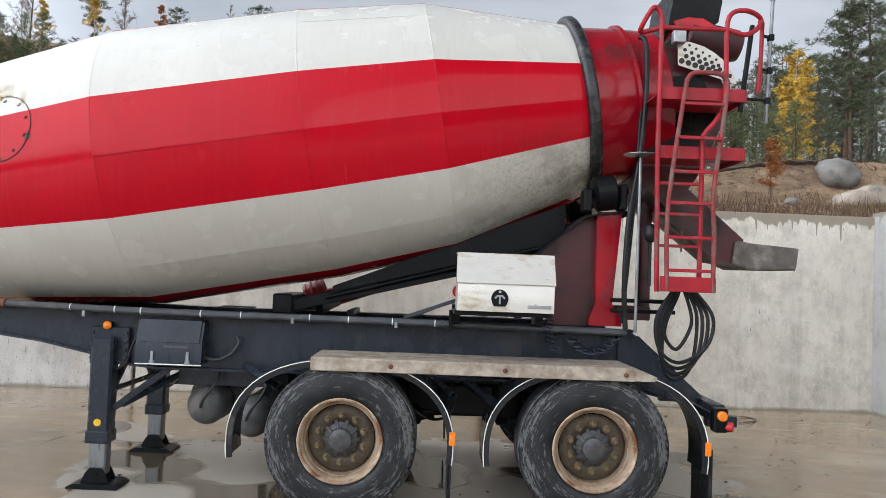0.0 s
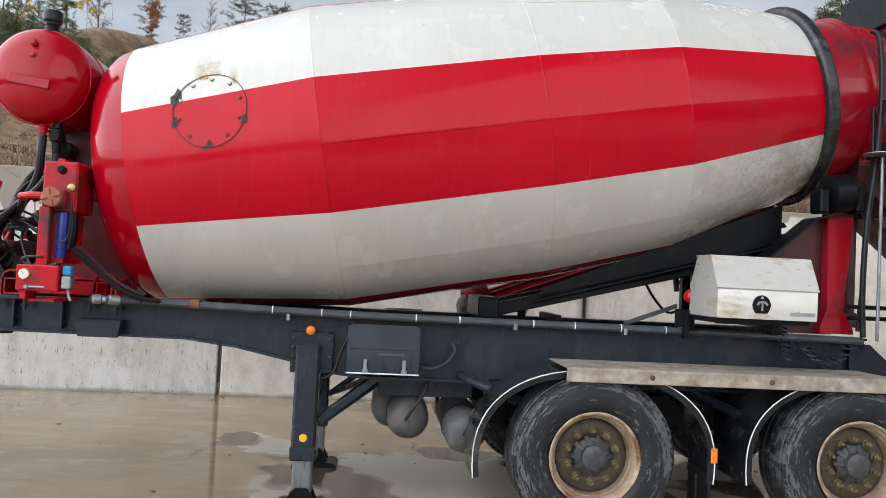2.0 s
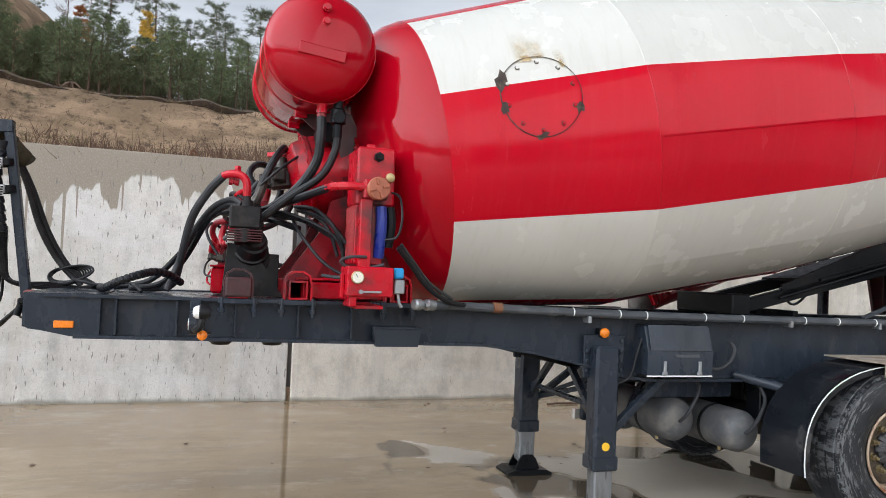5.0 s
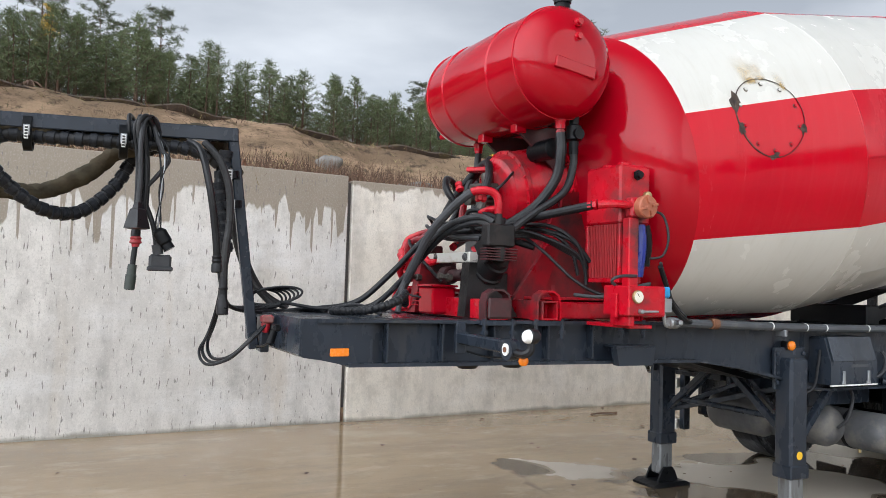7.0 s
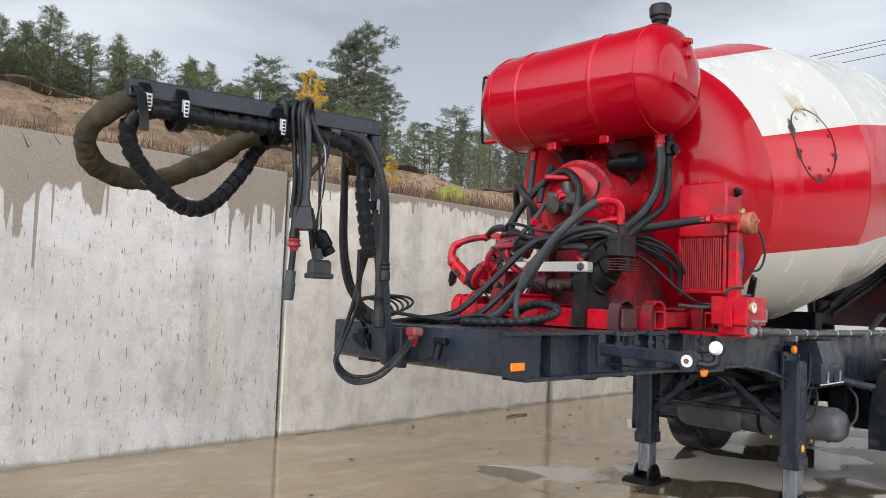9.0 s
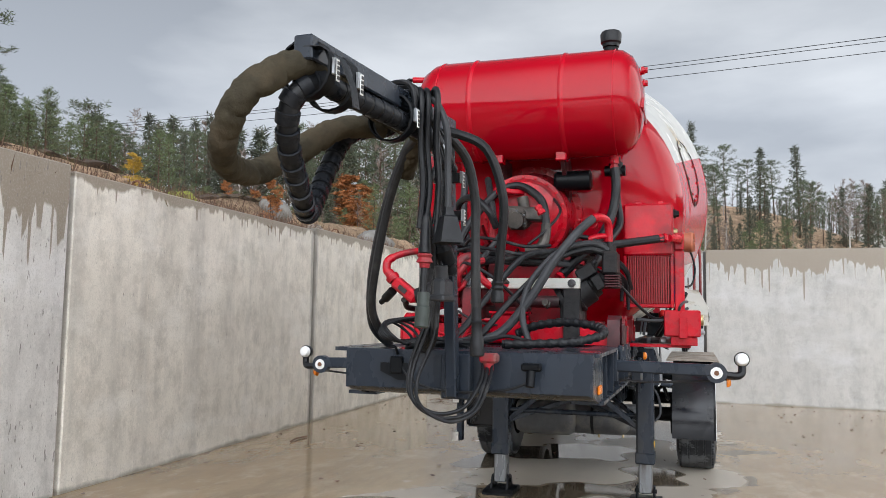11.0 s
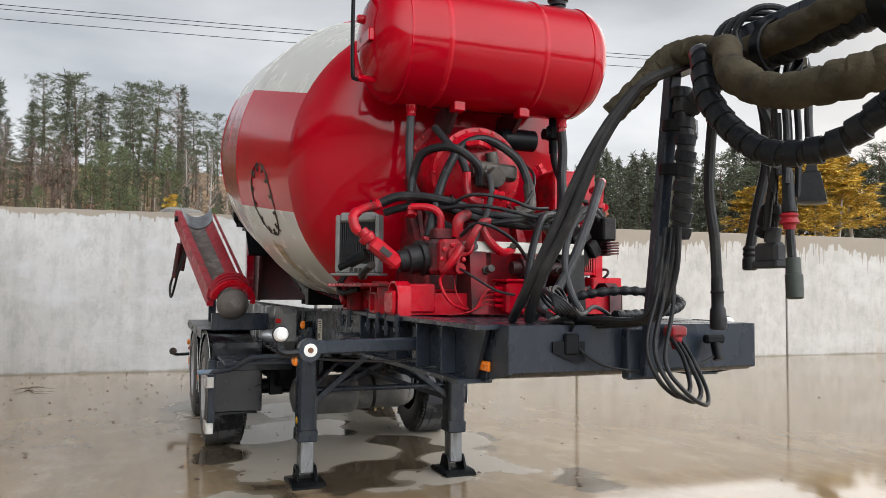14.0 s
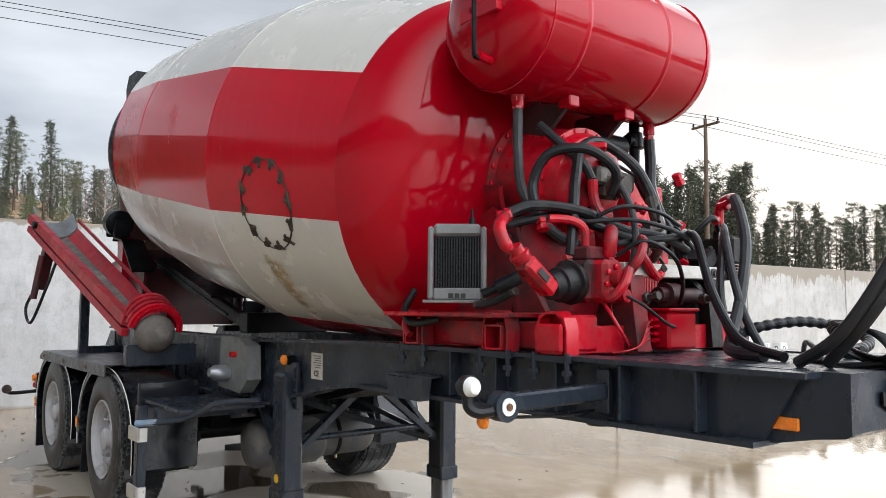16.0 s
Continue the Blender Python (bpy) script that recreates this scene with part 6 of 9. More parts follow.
wrapped_tube("spiral_hose", [(-5.30, -0.12, 1.46), (-5.36, -0.24, 1.505), (-5.44, -0.42, 1.525), (-5.52, -0.575, 1.505), (-5.61, -0.61, 1.47), (-5.68, -0.50, 1.435), (-5.72, -0.32, 1.42), (-5.76, -0.14, 1.415)], 0.022, "hose with a black spiral guard lying on the deck")
# wire bundle along the stand towards the cooler
for k in range(5):
    o = 0.012 * k
    hose([(-4.80 + o, -0.42, 1.93 - o), (-4.66 + o, -0.50, 1.90 - o * 0.6), (-4.52 + o, -0.585, 1.84 - o), (-4.43 + o, -0.63, 1.78 - o), (-4.37, -0.64, 1.70 - 2 * o)], 0.011)
# thin red wires
for k in range(4):
    hose([(-5.07, 0.13, 1.44 + 0.03 * k), (-5.10, 0.20, 1.45 + 0.02 * k), (-5.10, 0.26, 1.42), (-5.06, 0.32 + 0.02 * k, 1.395)], 0.004, PUMPRED, "wire", 6, 5)
hose([(-4.98, 0.30, 1.70), (-5.02, 0.33, 1.55), (-5.05, 0.30, 1.45), (-5.08, 0.22, 1.40)], 0.004, PUMPRED, "wire", 6, 6)
hose([(-4.20, 0.62, 1.52), (-4.10, 0.70, 1.50), (-4.0, 0.68, 1.56), (-3.97, 0.60, 1.66)], 0.026, RUBBER)
hose([(-4.02, 0.66, 1.44), (-3.98, 0.66, 1.48), (-3.98, 0.64, 1.54)], 0.030, PUMPRED, "hose_end")
hose([(-4.60, 0.70, 1.59), (-4.72, 0.74, 1.60), (-4.82, 0.72, 1.64)], 0.020, RUBBER)


# hexagon fittings on the hose ends, cable ties and thin lines
def fitting(p, axis, r, material):
    return part("hose_fitting", Geo().lathe([(-0.030, r * 0.64), (-0.028, r * 0.80), (-0.006, r * 0.80), (-0.004, r * 0.64), (0.004, r * 0.64), (0.006, r * 0.9), (0.026, r * 0.9), (0.028, r * 0.64)], p, axis, 6), material, rig)


for p, axis, r, material in (((-4.92, -0.30, 1.80), (-0.5, 0.5, -0.6), 0.034, PUMPRED), ((-4.92, -0.44, 1.78), (-0.4, 0.3, -0.7), 0.030, PUMPRED), ((-4.80, 0.22, 1.84), (-0.6, -0.3, -0.4), 0.030, PUMPRED), ((-4.76, 0.48, 1.94), (-0.3, 0.1, -0.8), 0.032, PUMPRED), ((-4.86, 0.42, 1.78), (-0.3, -0.1, -1), 0.032, PUMPRED), ((-4.71, 0.66, 1.97), (-0.3, -0.8, 0.3), 0.034, PUMPRED), ((-4.50, -0.86, 2.05), (0.5, -1, 0.1), 0.034, PUMPRED), ((-4.95, 0.05, 2.03), (-0.5, -0.7, -0.3), 0.028, PUMPRED), ((-4.99, -0.18, 2.18), (0, -0.5, -0.8), 0.028, PUMPRED), ((-5.03, 0.02, 1.745), (0.3, 0.6, -0.5), 0.026, OILYALU), ((-5.02, -0.50, 2.08), (-1, 0.1, 0.1), 0.028, PUMPRED), ((-4.53, -0.57, 2.52), (0, 0, 1), 0.036, PUMPRED), ((-4.53, 0.41, 2.54), (0, 0, 1), 0.036, RED), ((-4.82, 0.72, 1.64), (-1, 0, 0.3), 0.024, OILYALU), ((-4.60, 0.70, 1.59), (1, 0, 0), 0.024, OILYALU)):
    fitting(p, axis, r, material)
for y, z in ((0.30, 1.985), (-0.02, 1.92), (-0.30, 1.93)):
    part("cable_tie", Geo().lathe([(-0.004, 0.040), (-0.004, 0.044), (0.004, 0.044), (0.004, 0.040)], (-4.88, y, z), (0.1, 1, 0.1), 14, caps=False), BLACK, rig)
hose([(-4.92, 0.30, 1.98), (-5.0, 0.22, 2.02), (-5.06, 0.06, 2.0), (-5.04, -0.10, 1.96), (-4.96, -0.24, 1.97)], 0.010)
hose([(-4.90, 0.36, 1.95), (-5.02, 0.20, 1.96), (-5.08, 0.02, 1.93), (-5.05, -0.16, 1.90), (-4.92, -0.34, 1.92), (-4.74, -0.50, 1.96)], 0.011)
hose([(-4.62, -0.20, 2.30), (-4.74, -0.26, 2.20), (-4.86, -0.20, 2.08), (-4.94, -0.10, 1.98)], 0.009)
hose([(-5.03, 0.36, 1.66), (-5.14, 0.30, 1.60), (-5.16, 0.16, 1.52), (-5.12, 0.04, 1.50)], 0.007)
hose([(-5.02, 0.30, 1.80), (-5.12, 0.24, 1.86), (-5.16, 0.10, 1.80), (-5.12, -0.02, 1.70), (-5.05, -0.10, 1.60)], 0.010)
hose([(-4.98, 0.36, 1.62), (-5.10, 0.44, 1.56), (-5.14, 0.40, 1.46), (-5.06, 0.28, 1.42)], 0.008, PUMPRED, "wire")
for y in (0.18, -0.24):
    part("relief_valve", Geo().lathe([(0, 0.024), (0.03, 0.024), (0.035, 0.016), (0.06, 0.016), (0.065, 0.022), (0.085, 0.020)], (-5.06, y, 1.62), (-1, 0, 0.15), 6), OILYALU, rig)
# ---- rear: pedestal, rollers, hopper, ladder, chutes ----
for s in (-1, 1):
    ped = part("rear_pedestal", Geo().prism([(0.74, 1.92), (1.16, 2.24), (1.30, 2.24), (1.30, 1.36), (0.86, 1.36)], s * 0.50, s * 0.53), DARKRED, rig, "tall dark red rear drum pedestal")
    part("pedestal_post", Geo().prism([(1.20, 2.27), (1.40, 2.27), (1.34, 1.55), (1.42, 1.40), (1.42, 1.37), (1.16, 1.37), (1.16, 1.42), (1.21, 1.55)], s * 0.535, s * 0.62), NECKRED, ped)
    part("pedestal_edge", Geo().strip([(0.72, 1.91), (1.10, 2.235), (1.42, 2.285), (1.45, 2.25)], s * 0.44, s * 0.66, 0.016), BLACK, ped)
    roll = part("drum_roller", Geo().lathe([(-0.09, 0.06), (-0.085, 0.115), (-0.07, 0.14), (0.07, 0.14), (0.085, 0.115), (0.09, 0.06)], (1.245, s * 0.66, 2.415), DA, 28), BLACK, ped, "black steel drum roller")
    part("roller_bearing", Geo().box(1.07, 1.14, s * 0.58, s * 0.74, 2.26, 2.44, 0.012).box(1.35, 1.41, s * 0.58, s * 0.74, 2.28, 2.48, 0.012).cyl((1.07, s * 0.66, 2.385), (1.43, s * 0.66, 2.445), 0.03, n=12), BLACK, roll)
part("pedestal_crossbar", Geo().box(1.18, 1.32, -0.49, 0.49, 1.95, 2.15, 0.01), DARKRED, rig)
part("pedestal_panel", Geo().prism([(-0.49, 1.37), (0.49, 1.37), (0.49, 1.94), (-0.49, 1.94)], 0.95, 0.965, "yz"), DARKRED, rig)
for y in (-0.28, 0.28):
    part("drum_support_bar", Geo().beam((-1.32, y, 1.405), (1.05, y, 2.00), 0.07, 0.10, bevel=0.006), BLACK, rig)
    part("support_tube", Geo().cyl((-0.95, y * 1.25, 1.50), (1.0, y * 1.25, 2.03), 0.012, n=8), BLACK, rig)
part("drip_tray", Geo().prism([(-0.55, 1.66), (0.95, 2.06), (0.95, 2.04), (-0.55, 1.64)], -0.34, 0.34), BLACK, rig)
# black sheet added for the shade under the drum; it hides the far chute
part("splash_plate", Geo().prism([(-0.90, 1.50), (1.0, 1.98), (1.0, 2.35), (-0.90, 1.60)], -0.315, -0.295), BLACK, rig)
part("support_head", Geo().box(-1.38, -1.22, -0.36, 0.36, 1.36, 1.52, 0.01), BLACK, rig)
part("support_link", Geo().beam((-1.02, -0.2, 1.40), (-0.92, 0.2, 1.46), 0.06, 0.08).beam((-0.75, -0.3, 1.38), (-0.75, 0.3, 1.38), 0.05, 0.05), BLACK, rig)
part("pedestal_strut", Geo().beam((-0.30, -0.50, 1.37), (0.10, -0.50, 1.52), 0.03, 0.03).beam((-0.25, -0.46, 1.37), (0.12, -0.46, 1.53), 0.02, 0.02), PIPEGREY, rig)

# tool box
tb = part("tool_box", Geo().prism([(-1.21, 1.475), (-1.21, 1.675), (-1.095, 1.885), (-0.86, 1.885), (-0.76, 1.70), (-0.76, 1.475)], 0.10, 0.79, "yz"), ALU, rig, "aluminium tool box with a sloping lid and black latch")
part("box_lid", Geo().prism([(-1.214, 1.668), (-1.218, 1.676), (-1.099, 1.893), (-0.855, 1.893), (-0.855, 1.886), (-1.096, 1.886)], 0.092, 0.798, "yz"), ALU, tb)
lt = part("latch", Geo().prism([(0.40 + 0.062 * math.cos(a), 1.565 + 0.07 * math.sin(a)) for a in [math.pi * i / 10 for i in range(11)]] + [(0.35, 1.53), (0.36, 1.515), (0.44, 1.515), (0.45, 1.53)], -1.2105, -1.221), BLACK, tb, "round black latch")
part("latch_handle", Geo().strip([(0.36, 1.575), (0.38, 1.595), (0.42, 1.595), (0.44, 1.575)], -1.221, -1.231, 0.014).box(0.394, 0.406, -1.231, -1.221, 1.53, 1.58, 0.002), GALV, lt)
part("lock", Geo().cyl((0.40, -1.221, 1.618), (0.40, -1.226, 1.618), 0.010, n=12), GALV, lt)
part("maker_mark", Geo().box(0.60, 0.77, -1.2125, -1.2105, 1.505, 1.53, 0.0005), GALV, tb)
part("box_bracket", Geo().box(0.08, 0.14, -0.76, -0.52, 1.35, 1.50, 0.006).box(0.72, 0.78, -0.76, -0.52, 1.35, 1.62, 0.006).box(0.08, 0.78, -1.15, -0.55, 1.44, 1.474, 0.005), BLACK, rig)
part("fuse_strip", Geo().box(0.055, 0.085, -0.80, -0.74, 1.30, 1.46, 0.004), BLACK, rig)
part("round_flask", Geo().ball((0.13, -0.70, 1.60), 0.055, 14), REDLENS, rig, "small red round bottle beside the tool box")

# hopper group
part("hopper_frame", Geo().prism([(1.55, 2.60), (1.60, 3.70), (2.15, 3.62), (2.32, 3.20), (2.05, 2.60), (1.85, 2.30)], -0.42, 0.42), DARKRED, rig, "dark red discharge hopper housing")
part("hopper_side", Geo().prism([(1.62, 2.74), (1.66, 3.40), (2.05, 3.45), (2.20, 3.15), (1.98, 2.74)], -0.45, -0.425), BLACK, rig)
part("hopper_face", Geo().box(1.78, 1.98, -0.47, -0.451, 2.99, 3.13, 0.005), BLACK, rig)
plate = [(1.839, 3.701), (1.94, 3.695), (2.056, 3.661), (2.14, 3.615), (2.201, 3.57), (2.265, 3.50), (2.307, 3.431), (2.328, 3.364), (1.846, 3.502)]
perf = part("perforated_guard", Geo().prism(plate, -0.506, -0.50), ALU, rig, "pale perforated guard plate")
for j in range(4):
    r = 0.024 - 0.0042 * j
    hole = part("hole", Geo().cyl((0, 0, 0), (0, -0.0015, 0), r, n=14), LETTER, perf)
    for i in range(6 if j < 3 else 5):
        f = 0.06 + 0.115 * i + 0.05 * (j % 2)
        x = 1.846 + 0.482 * f + 0.012 * j
        z = 3.545 - 0.135 * f + 0.046 * j - 0.012 * i * j / 3
        (hole if i == 0 else twin(hole, perf)).location = (x, -0.506, z)
for i in range(3):
    part("mark_bar", Geo().beam((2.155 + 0.05 * i, -0.508, 3.465 - 0.016 * i), (2.185 + 0.05 * i, -0.508, 3.457 - 0.016 * i), 0.035, 0.002, (0, 1, 0), 0.0004), LETTER, perf)
hp = part("feed_hopper", Geo().prism([(1.80, 3.86), (1.86, 4.24), (2.16, 4.24), (2.25, 4.10), (2.22, 3.92), (2.10, 3.84)], -0.36, 0.36), BLACK, rig, "black rubber feed hopper")
part("hopper_rim", Geo().strip([(1.84, 3.90), (1.95, 3.935), (2.08, 3.93), (2.20, 3.86)], -0.40, 0.40, 0.07), PUMPRED, hp)
part("discharge_drum", Geo().lathe([(0, 0.11), (0.02, 0.135), (0.42, 0.135), (0.46, 0.12), (0.47, 0.06)], (1.97, -0.28, 3.82), (1, 0, -0.18), 24), DARKRED, rig)
part("switch_box", Geo().box(1.78, 1.88, -0.60, -0.52, 3.66, 3.76, 0.006), GALV, rig)
for (z0, y0, y1, x1) in ((3.14, -1.02, -0.46, 2.19), (2.70, -1.02, -0.46, 2.19)):
    plat = part("platform", Geo().box(1.54, x1, y0, y1, z0 - 0.012, z0, 0.003), DULLRED, rig, "red steel step platform")
    part("platform_edge", Geo().box(1.54, x1, y0 - 0.02, y0 - 0.001, z0 - 0.05, z0 + 0.045, 0.003), DULLRED, plat)
    part("platform_edge", Geo().box(x1 + 0.001, x1 + 0.018, y0, y1, z0 - 0.05, z0 + 0.045, 0.003), DULLRED, plat)
Y = -1.06
ld = part("access_ladder", Geo().tube([(1.56, Y, 1.66), (1.55, Y, 2.20), (1.54, Y, 2.72), (1.545, Y, 3.55), (1.54, Y, 3.70), (1.50, Y, 3.765), (1.46, Y - 0.0, 3.74), (1.41, Y + 0.05, 3.64), (1.42, Y + 0.10, 3.61), (1.50, Y + 0.06, 3.62), (1.56, Y, 3.625)], 0.019, 10, 6), DULLRED, rig, "worn red tubular access ladder with handrails")
part("handrail", Geo().tube([(1.545, Y, 3.62), (1.80, Y, 3.62), (2.03, Y, 3.62), (2.16, Y, 3.59), (2.26, Y + 0.04, 3.64), (2.31, Y + 0.06, 3.71), (2.28, Y + 0.05, 3.755), (2.18, Y, 3.77), (2.09, Y, 3.76), (2.04, Y, 3.70), (2.03, Y, 3.55), (2.03, Y, 3.10), (1.98, Y, 2.96), (1.90, Y, 2.86), (1.87, Y, 2.80), (1.87, Y, 2.70), (1.87, Y, 1.68)], 0.0185, 10, 6), DULLRED, ld)
part("rear_rail", Geo().tube([(2.30, Y + 0.06, 3.71), (2.36, Y + 0.16, 3.74), (2.385, -0.84, 3.70), (2.38, -0.84, 3.45), (2.365, -0.84, 3.21)], 0.0165, 8, 5), DULLRED, ld)
part("rear_stay", Geo().beam((2.24, Y + 0.05, 3.68), (2.16, Y + 0.04, 3.02), 0.03, 0.03), BLACK, ld)
# thin pole with a small dark head, clamped to the rear rail
sp = part("sensor_pole", Geo().cyl((2.448, -0.80, 2.99), (2.482, -0.80, 3.96), 0.0135, n=12), WETSTEEL, rig, "thin grey pole with a dark head clamped to the rail")
part("pole_head", Geo().lathe([(0, 0.018), (0.02, 0.035), (0.05, 0.040), (0.06, 0.03), (0.09, 0.028), (0.10, 0.012)], (2.482, -0.80, 3.955), (0.03, 0, 1), 14).box(2.49, 2.56, -0.815, -0.785, 3.985, 4.01, 0.004), BLACK, sp)
for z, x0 in ((3.66, 2.385), (3.40, 2.375), (3.165, 2.24)):
    part("pole_clamp", Geo().beam((x0, -0.84, z), (2.475, -0.80, z), 0.016, 0.022, bevel=0.003).box(2.447 + (z - 2.99) * 0.035 - 0.02, 2.447 + (z - 2.99) * 0.035 + 0.022, -0.825, -0.775, z - 0.025, z + 0.025, 0.005), BLACK, sp)
Yl = -1.14
hoopl = [(1.61, Yl, 1.67), (1.60, Yl, 2.10), (1.61, Yl, 2.36), (1.66, Yl + 0.02, 2.75), (1.725, Yl + 0.05, 3.16), (1.745, Yl + 0.06, 3.24), (1.80, Yl + 0.06, 3.285), (1.96, Yl + 0.06, 3.285), (2.02, Yl + 0.06, 3.25), (2.035, Yl + 0.05, 3.17), (1.98, Yl + 0.02, 2.75), (1.93, Yl, 2.36), (1.945, Yl, 2.10), (1.945, Yl, 1.67)]
part("ladder_stile", Geo().tube(hoopl, 0.0175, 10, 5), LADDERWORN, ld, "worn brown-red folding ladder")
for z, x0, x1 in ((3.05, 1.71, 2.02), (2.79, 1.67, 1.99), (2.54, 1.635, 1.955), (2.31, 1.61, 1.93), (2.06, 1.60, 1.945), (1.82, 1.605, 1.945)):
    part("rung", Geo().box(x0, x1, Yl + (0.04 if z > 3 else 0.0) - 0.014, Yl + (0.04 if z > 3 else 0.0) + 0.014, z - 0.012, z + 0.012, 0.003), DULLRED, ld)
for z in (2.46, 2.235, 2.0):
    part("rung", Geo().box(1.56, 1.87, Y - 0.014, Y + 0.014, z - 0.011, z + 0.011, 0.003), DULLRED, ld)
part("kick_plate", Geo().box(1.565, 1.965, Yl - 0.012, Yl + 0.03, 1.665, 1.775, 0.004), DULLRED, ld)
# swinging chute at the tail
ch = part("tail_chute", Geo().prism([(1.82, 2.62), (1.95, 2.62), (2.54, 2.12), (2.50, 1.90), (2.30, 1.93), (1.84, 2.30)], -0.20, 0.20), DARKRED, rig, "dark red swing chute with a cement-caked grey end")
part("chute_end", Geo().strip([(2.48, 2.11), (2.60, 2.09), (3.0, 2.06)], -0.22, 0.30, 0.012).prism([(2.46, 2.10), (3.0, 2.06), (2.98, 1.885), (2.56, 1.88), (2.44, 1.93)], -0.225, -0.205).prism([(2.46, 2.10), (3.0, 2.06), (2.98, 1.885), (2.56, 1.88), (2.44, 1.93)], 0.30, 0.32).strip([(2.98, 1.885), (2.56, 1.88), (2.44, 1.93)], -0.21, 0.30, -0.012), CHUTE, ch)
part("chute_pivot", Geo().cyl((1.75, 0, 1.40), (1.75, 0, 2.45), 0.06, n=16).box(1.50, 1.80, -0.08, 0.08, 1.40, 1.52, 0.01), DARKRED, ch)
part("wash_pole", Geo().cyl((1.475, -0.82, 1.34), (1.48, -0.82, 2.68), 0.012, n=10), GALV, rig, "pale galvanised pole beside the ladder")
part("pole_plate", Geo().cyl((1.48, -0.82, 2.70), (1.48, -0.82, 2.705), 0.13, n=20), GALV, rig)
part("riser_hose", Geo().tube([(1.42, -0.74, 1.36), (1.40, -0.75, 1.70), (1.42, -0.75, 2.20), (1.50, -0.72, 2.70), (1.54, -0.70, 3.20), (1.54, -0.66, 3.60), (1.50, -0.62, 3.68)], 0.021, 10, 6), RUBBER, rig)
part("riser_hose", Geo().tube([(1.40, -0.70, 1.40), (1.44, -0.70, 1.9), (1.48, -0.70, 2.5), (1.52, -0.64, 3.1)], 0.014, 10, 6), RUBBER, rig)
part("riser_valve", Geo().ball((1.56, -0.86, 2.10), 0.055, 12, 1.4).cyl((1.56, -0.86, 1.70), (1.56, -0.86, 2.05), 0.014, n=8), RUBBER, rig)
for z in (1.50, 1.58):
    part("hose_rail", Geo().cyl((1.30, -0.74, z), (1.80, -0.74, z), 0.016, n=10), BLACK, rig)
for k in range(5):
    w, d, lo = 0.04 + 0.055 * k, -0.88 - 0.022 * k, 1.30 - 0.045 * ((k * 5) % 6)
    part("wash_hose_loop", Geo().tube([(1.80 - w * 0.4, d + 0.02, 1.64), (1.72 - w * 0.5, d, 1.45), (1.70 - w * 0.3, d, lo + 0.02), (1.77, d - 0.01, lo - 0.07), (1.84 + w * 0.5, d, lo + 0.05), (1.86 + w * 0.6, d, 1.48), (1.82 + w * 0.2, d + 0.02, 1.68), (1.80, d + 0.03, 1.74)], 0.014, 8, 6, closed=True), RUBBER, rig, "black wash hose hanging in loops below the ladder")
part("chain", Geo().tube([(1.76, -0.98, 2.12), (1.76, -0.98, 1.96)], 0.008, 6, 2), RUST, rig)
# curly air lines
for (x0, z0, x1, z1, turns) in ((0.80, 1.50, 0.88, 1.18, 9), (0.98, 1.30, 1.40, 1.36, 11)):
    g = Geo()
    pts = []
    for i in range(turns * 8 + 1):
        f = i / (turns * 8)
        a = 2 * math.pi * f * turns
        sag = -0.16 * 4 * f * (1 - f) if x0 > 0.9 else 0.0
        pts.append((x0 + (x1 - x0) * f + 0.045 * math.cos(a), -0.68 + 0.045 * math.sin(a), z0 + (z1 - z0) * f + sag + 0.02 * math.sin(a)))
    part("coiled_air_line", g.tube(pts, 0.0065, 6, 1), AIRLINE, rig, "blue-black coiled air line")

# tail lamps
for s in (-1, 1):
    tl = part("tail_lamp", Geo().beam((1.80, s * 1.0, 0.86), (2.0, s * 1.16, 0.76), 0.04, 0.05).box(1.95, 2.05, s * 1.13, s * 1.23, 0.68, 0.85, 0.01), BLACK, rig, "tail lamp cluster on a short arm")
    part("amber_lens", Geo().cyl((2.0, s * 1.18, 0.80), (2.0, s * 1.265, 0.80), 0.035, n=16, bevel=0.008), ORANGE, tl)
    part("red_lens", Geo().cyl((2.0, s * 1.18, 0.72), (2.09, s * 1.22, 0.72), 0.035, n=16, bevel=0.008), REDLENS, tl)
    part("mud_flap", Geo().box(1.925, 1.95, s * 0.84, s * 1.22, 0.10, 0.56, 0.005), RUBBER, rig, "black rubber mud flap")
    part("fender_flap", Geo().box(0.085, 0.10, s * 0.86, s * 1.20, 0.14, 0.44, 0.004), RUBBER, rig)
    for x, z in ((0.098, 0.575), (1.905, 0.565)):
        part("fender_reflector", Geo().box(x - 0.022, x + 0.022, s * 1.2425, s * 1.252, z - 0.048, z + 0.048, 0.004), ORANGE, rig, "amber reflector on the mudguard edge")
part("outrigger_lamp", Geo().tube([(2.30, 0.62, 0.66), (2.45, 0.9, 0.63), (2.52, 1.33, 0.60), (2.52, 1.42, 0.62)], 0.02, 8, 5), BLACK, rig)
part("outrigger_lens", Geo().lathe([(0, 0.045), (0.03, 0.05), (0.07, 0.04), (0.08, 0.01)], (2.50, 1.42, 0.645), (1, 0, 0), 14), HATCHRUST, rig)
part("rear_crossmember", Geo().box(2.02, 2.12, -0.98, 0.98, 0.72, 0.84, 0.008).box(2.10, 2.34, -0.66, -0.58, 0.62, 0.70, 0.005).box(2.10, 2.34, 0.58, 0.66, 0.62, 0.70, 0.005), CHASSIS, rig)

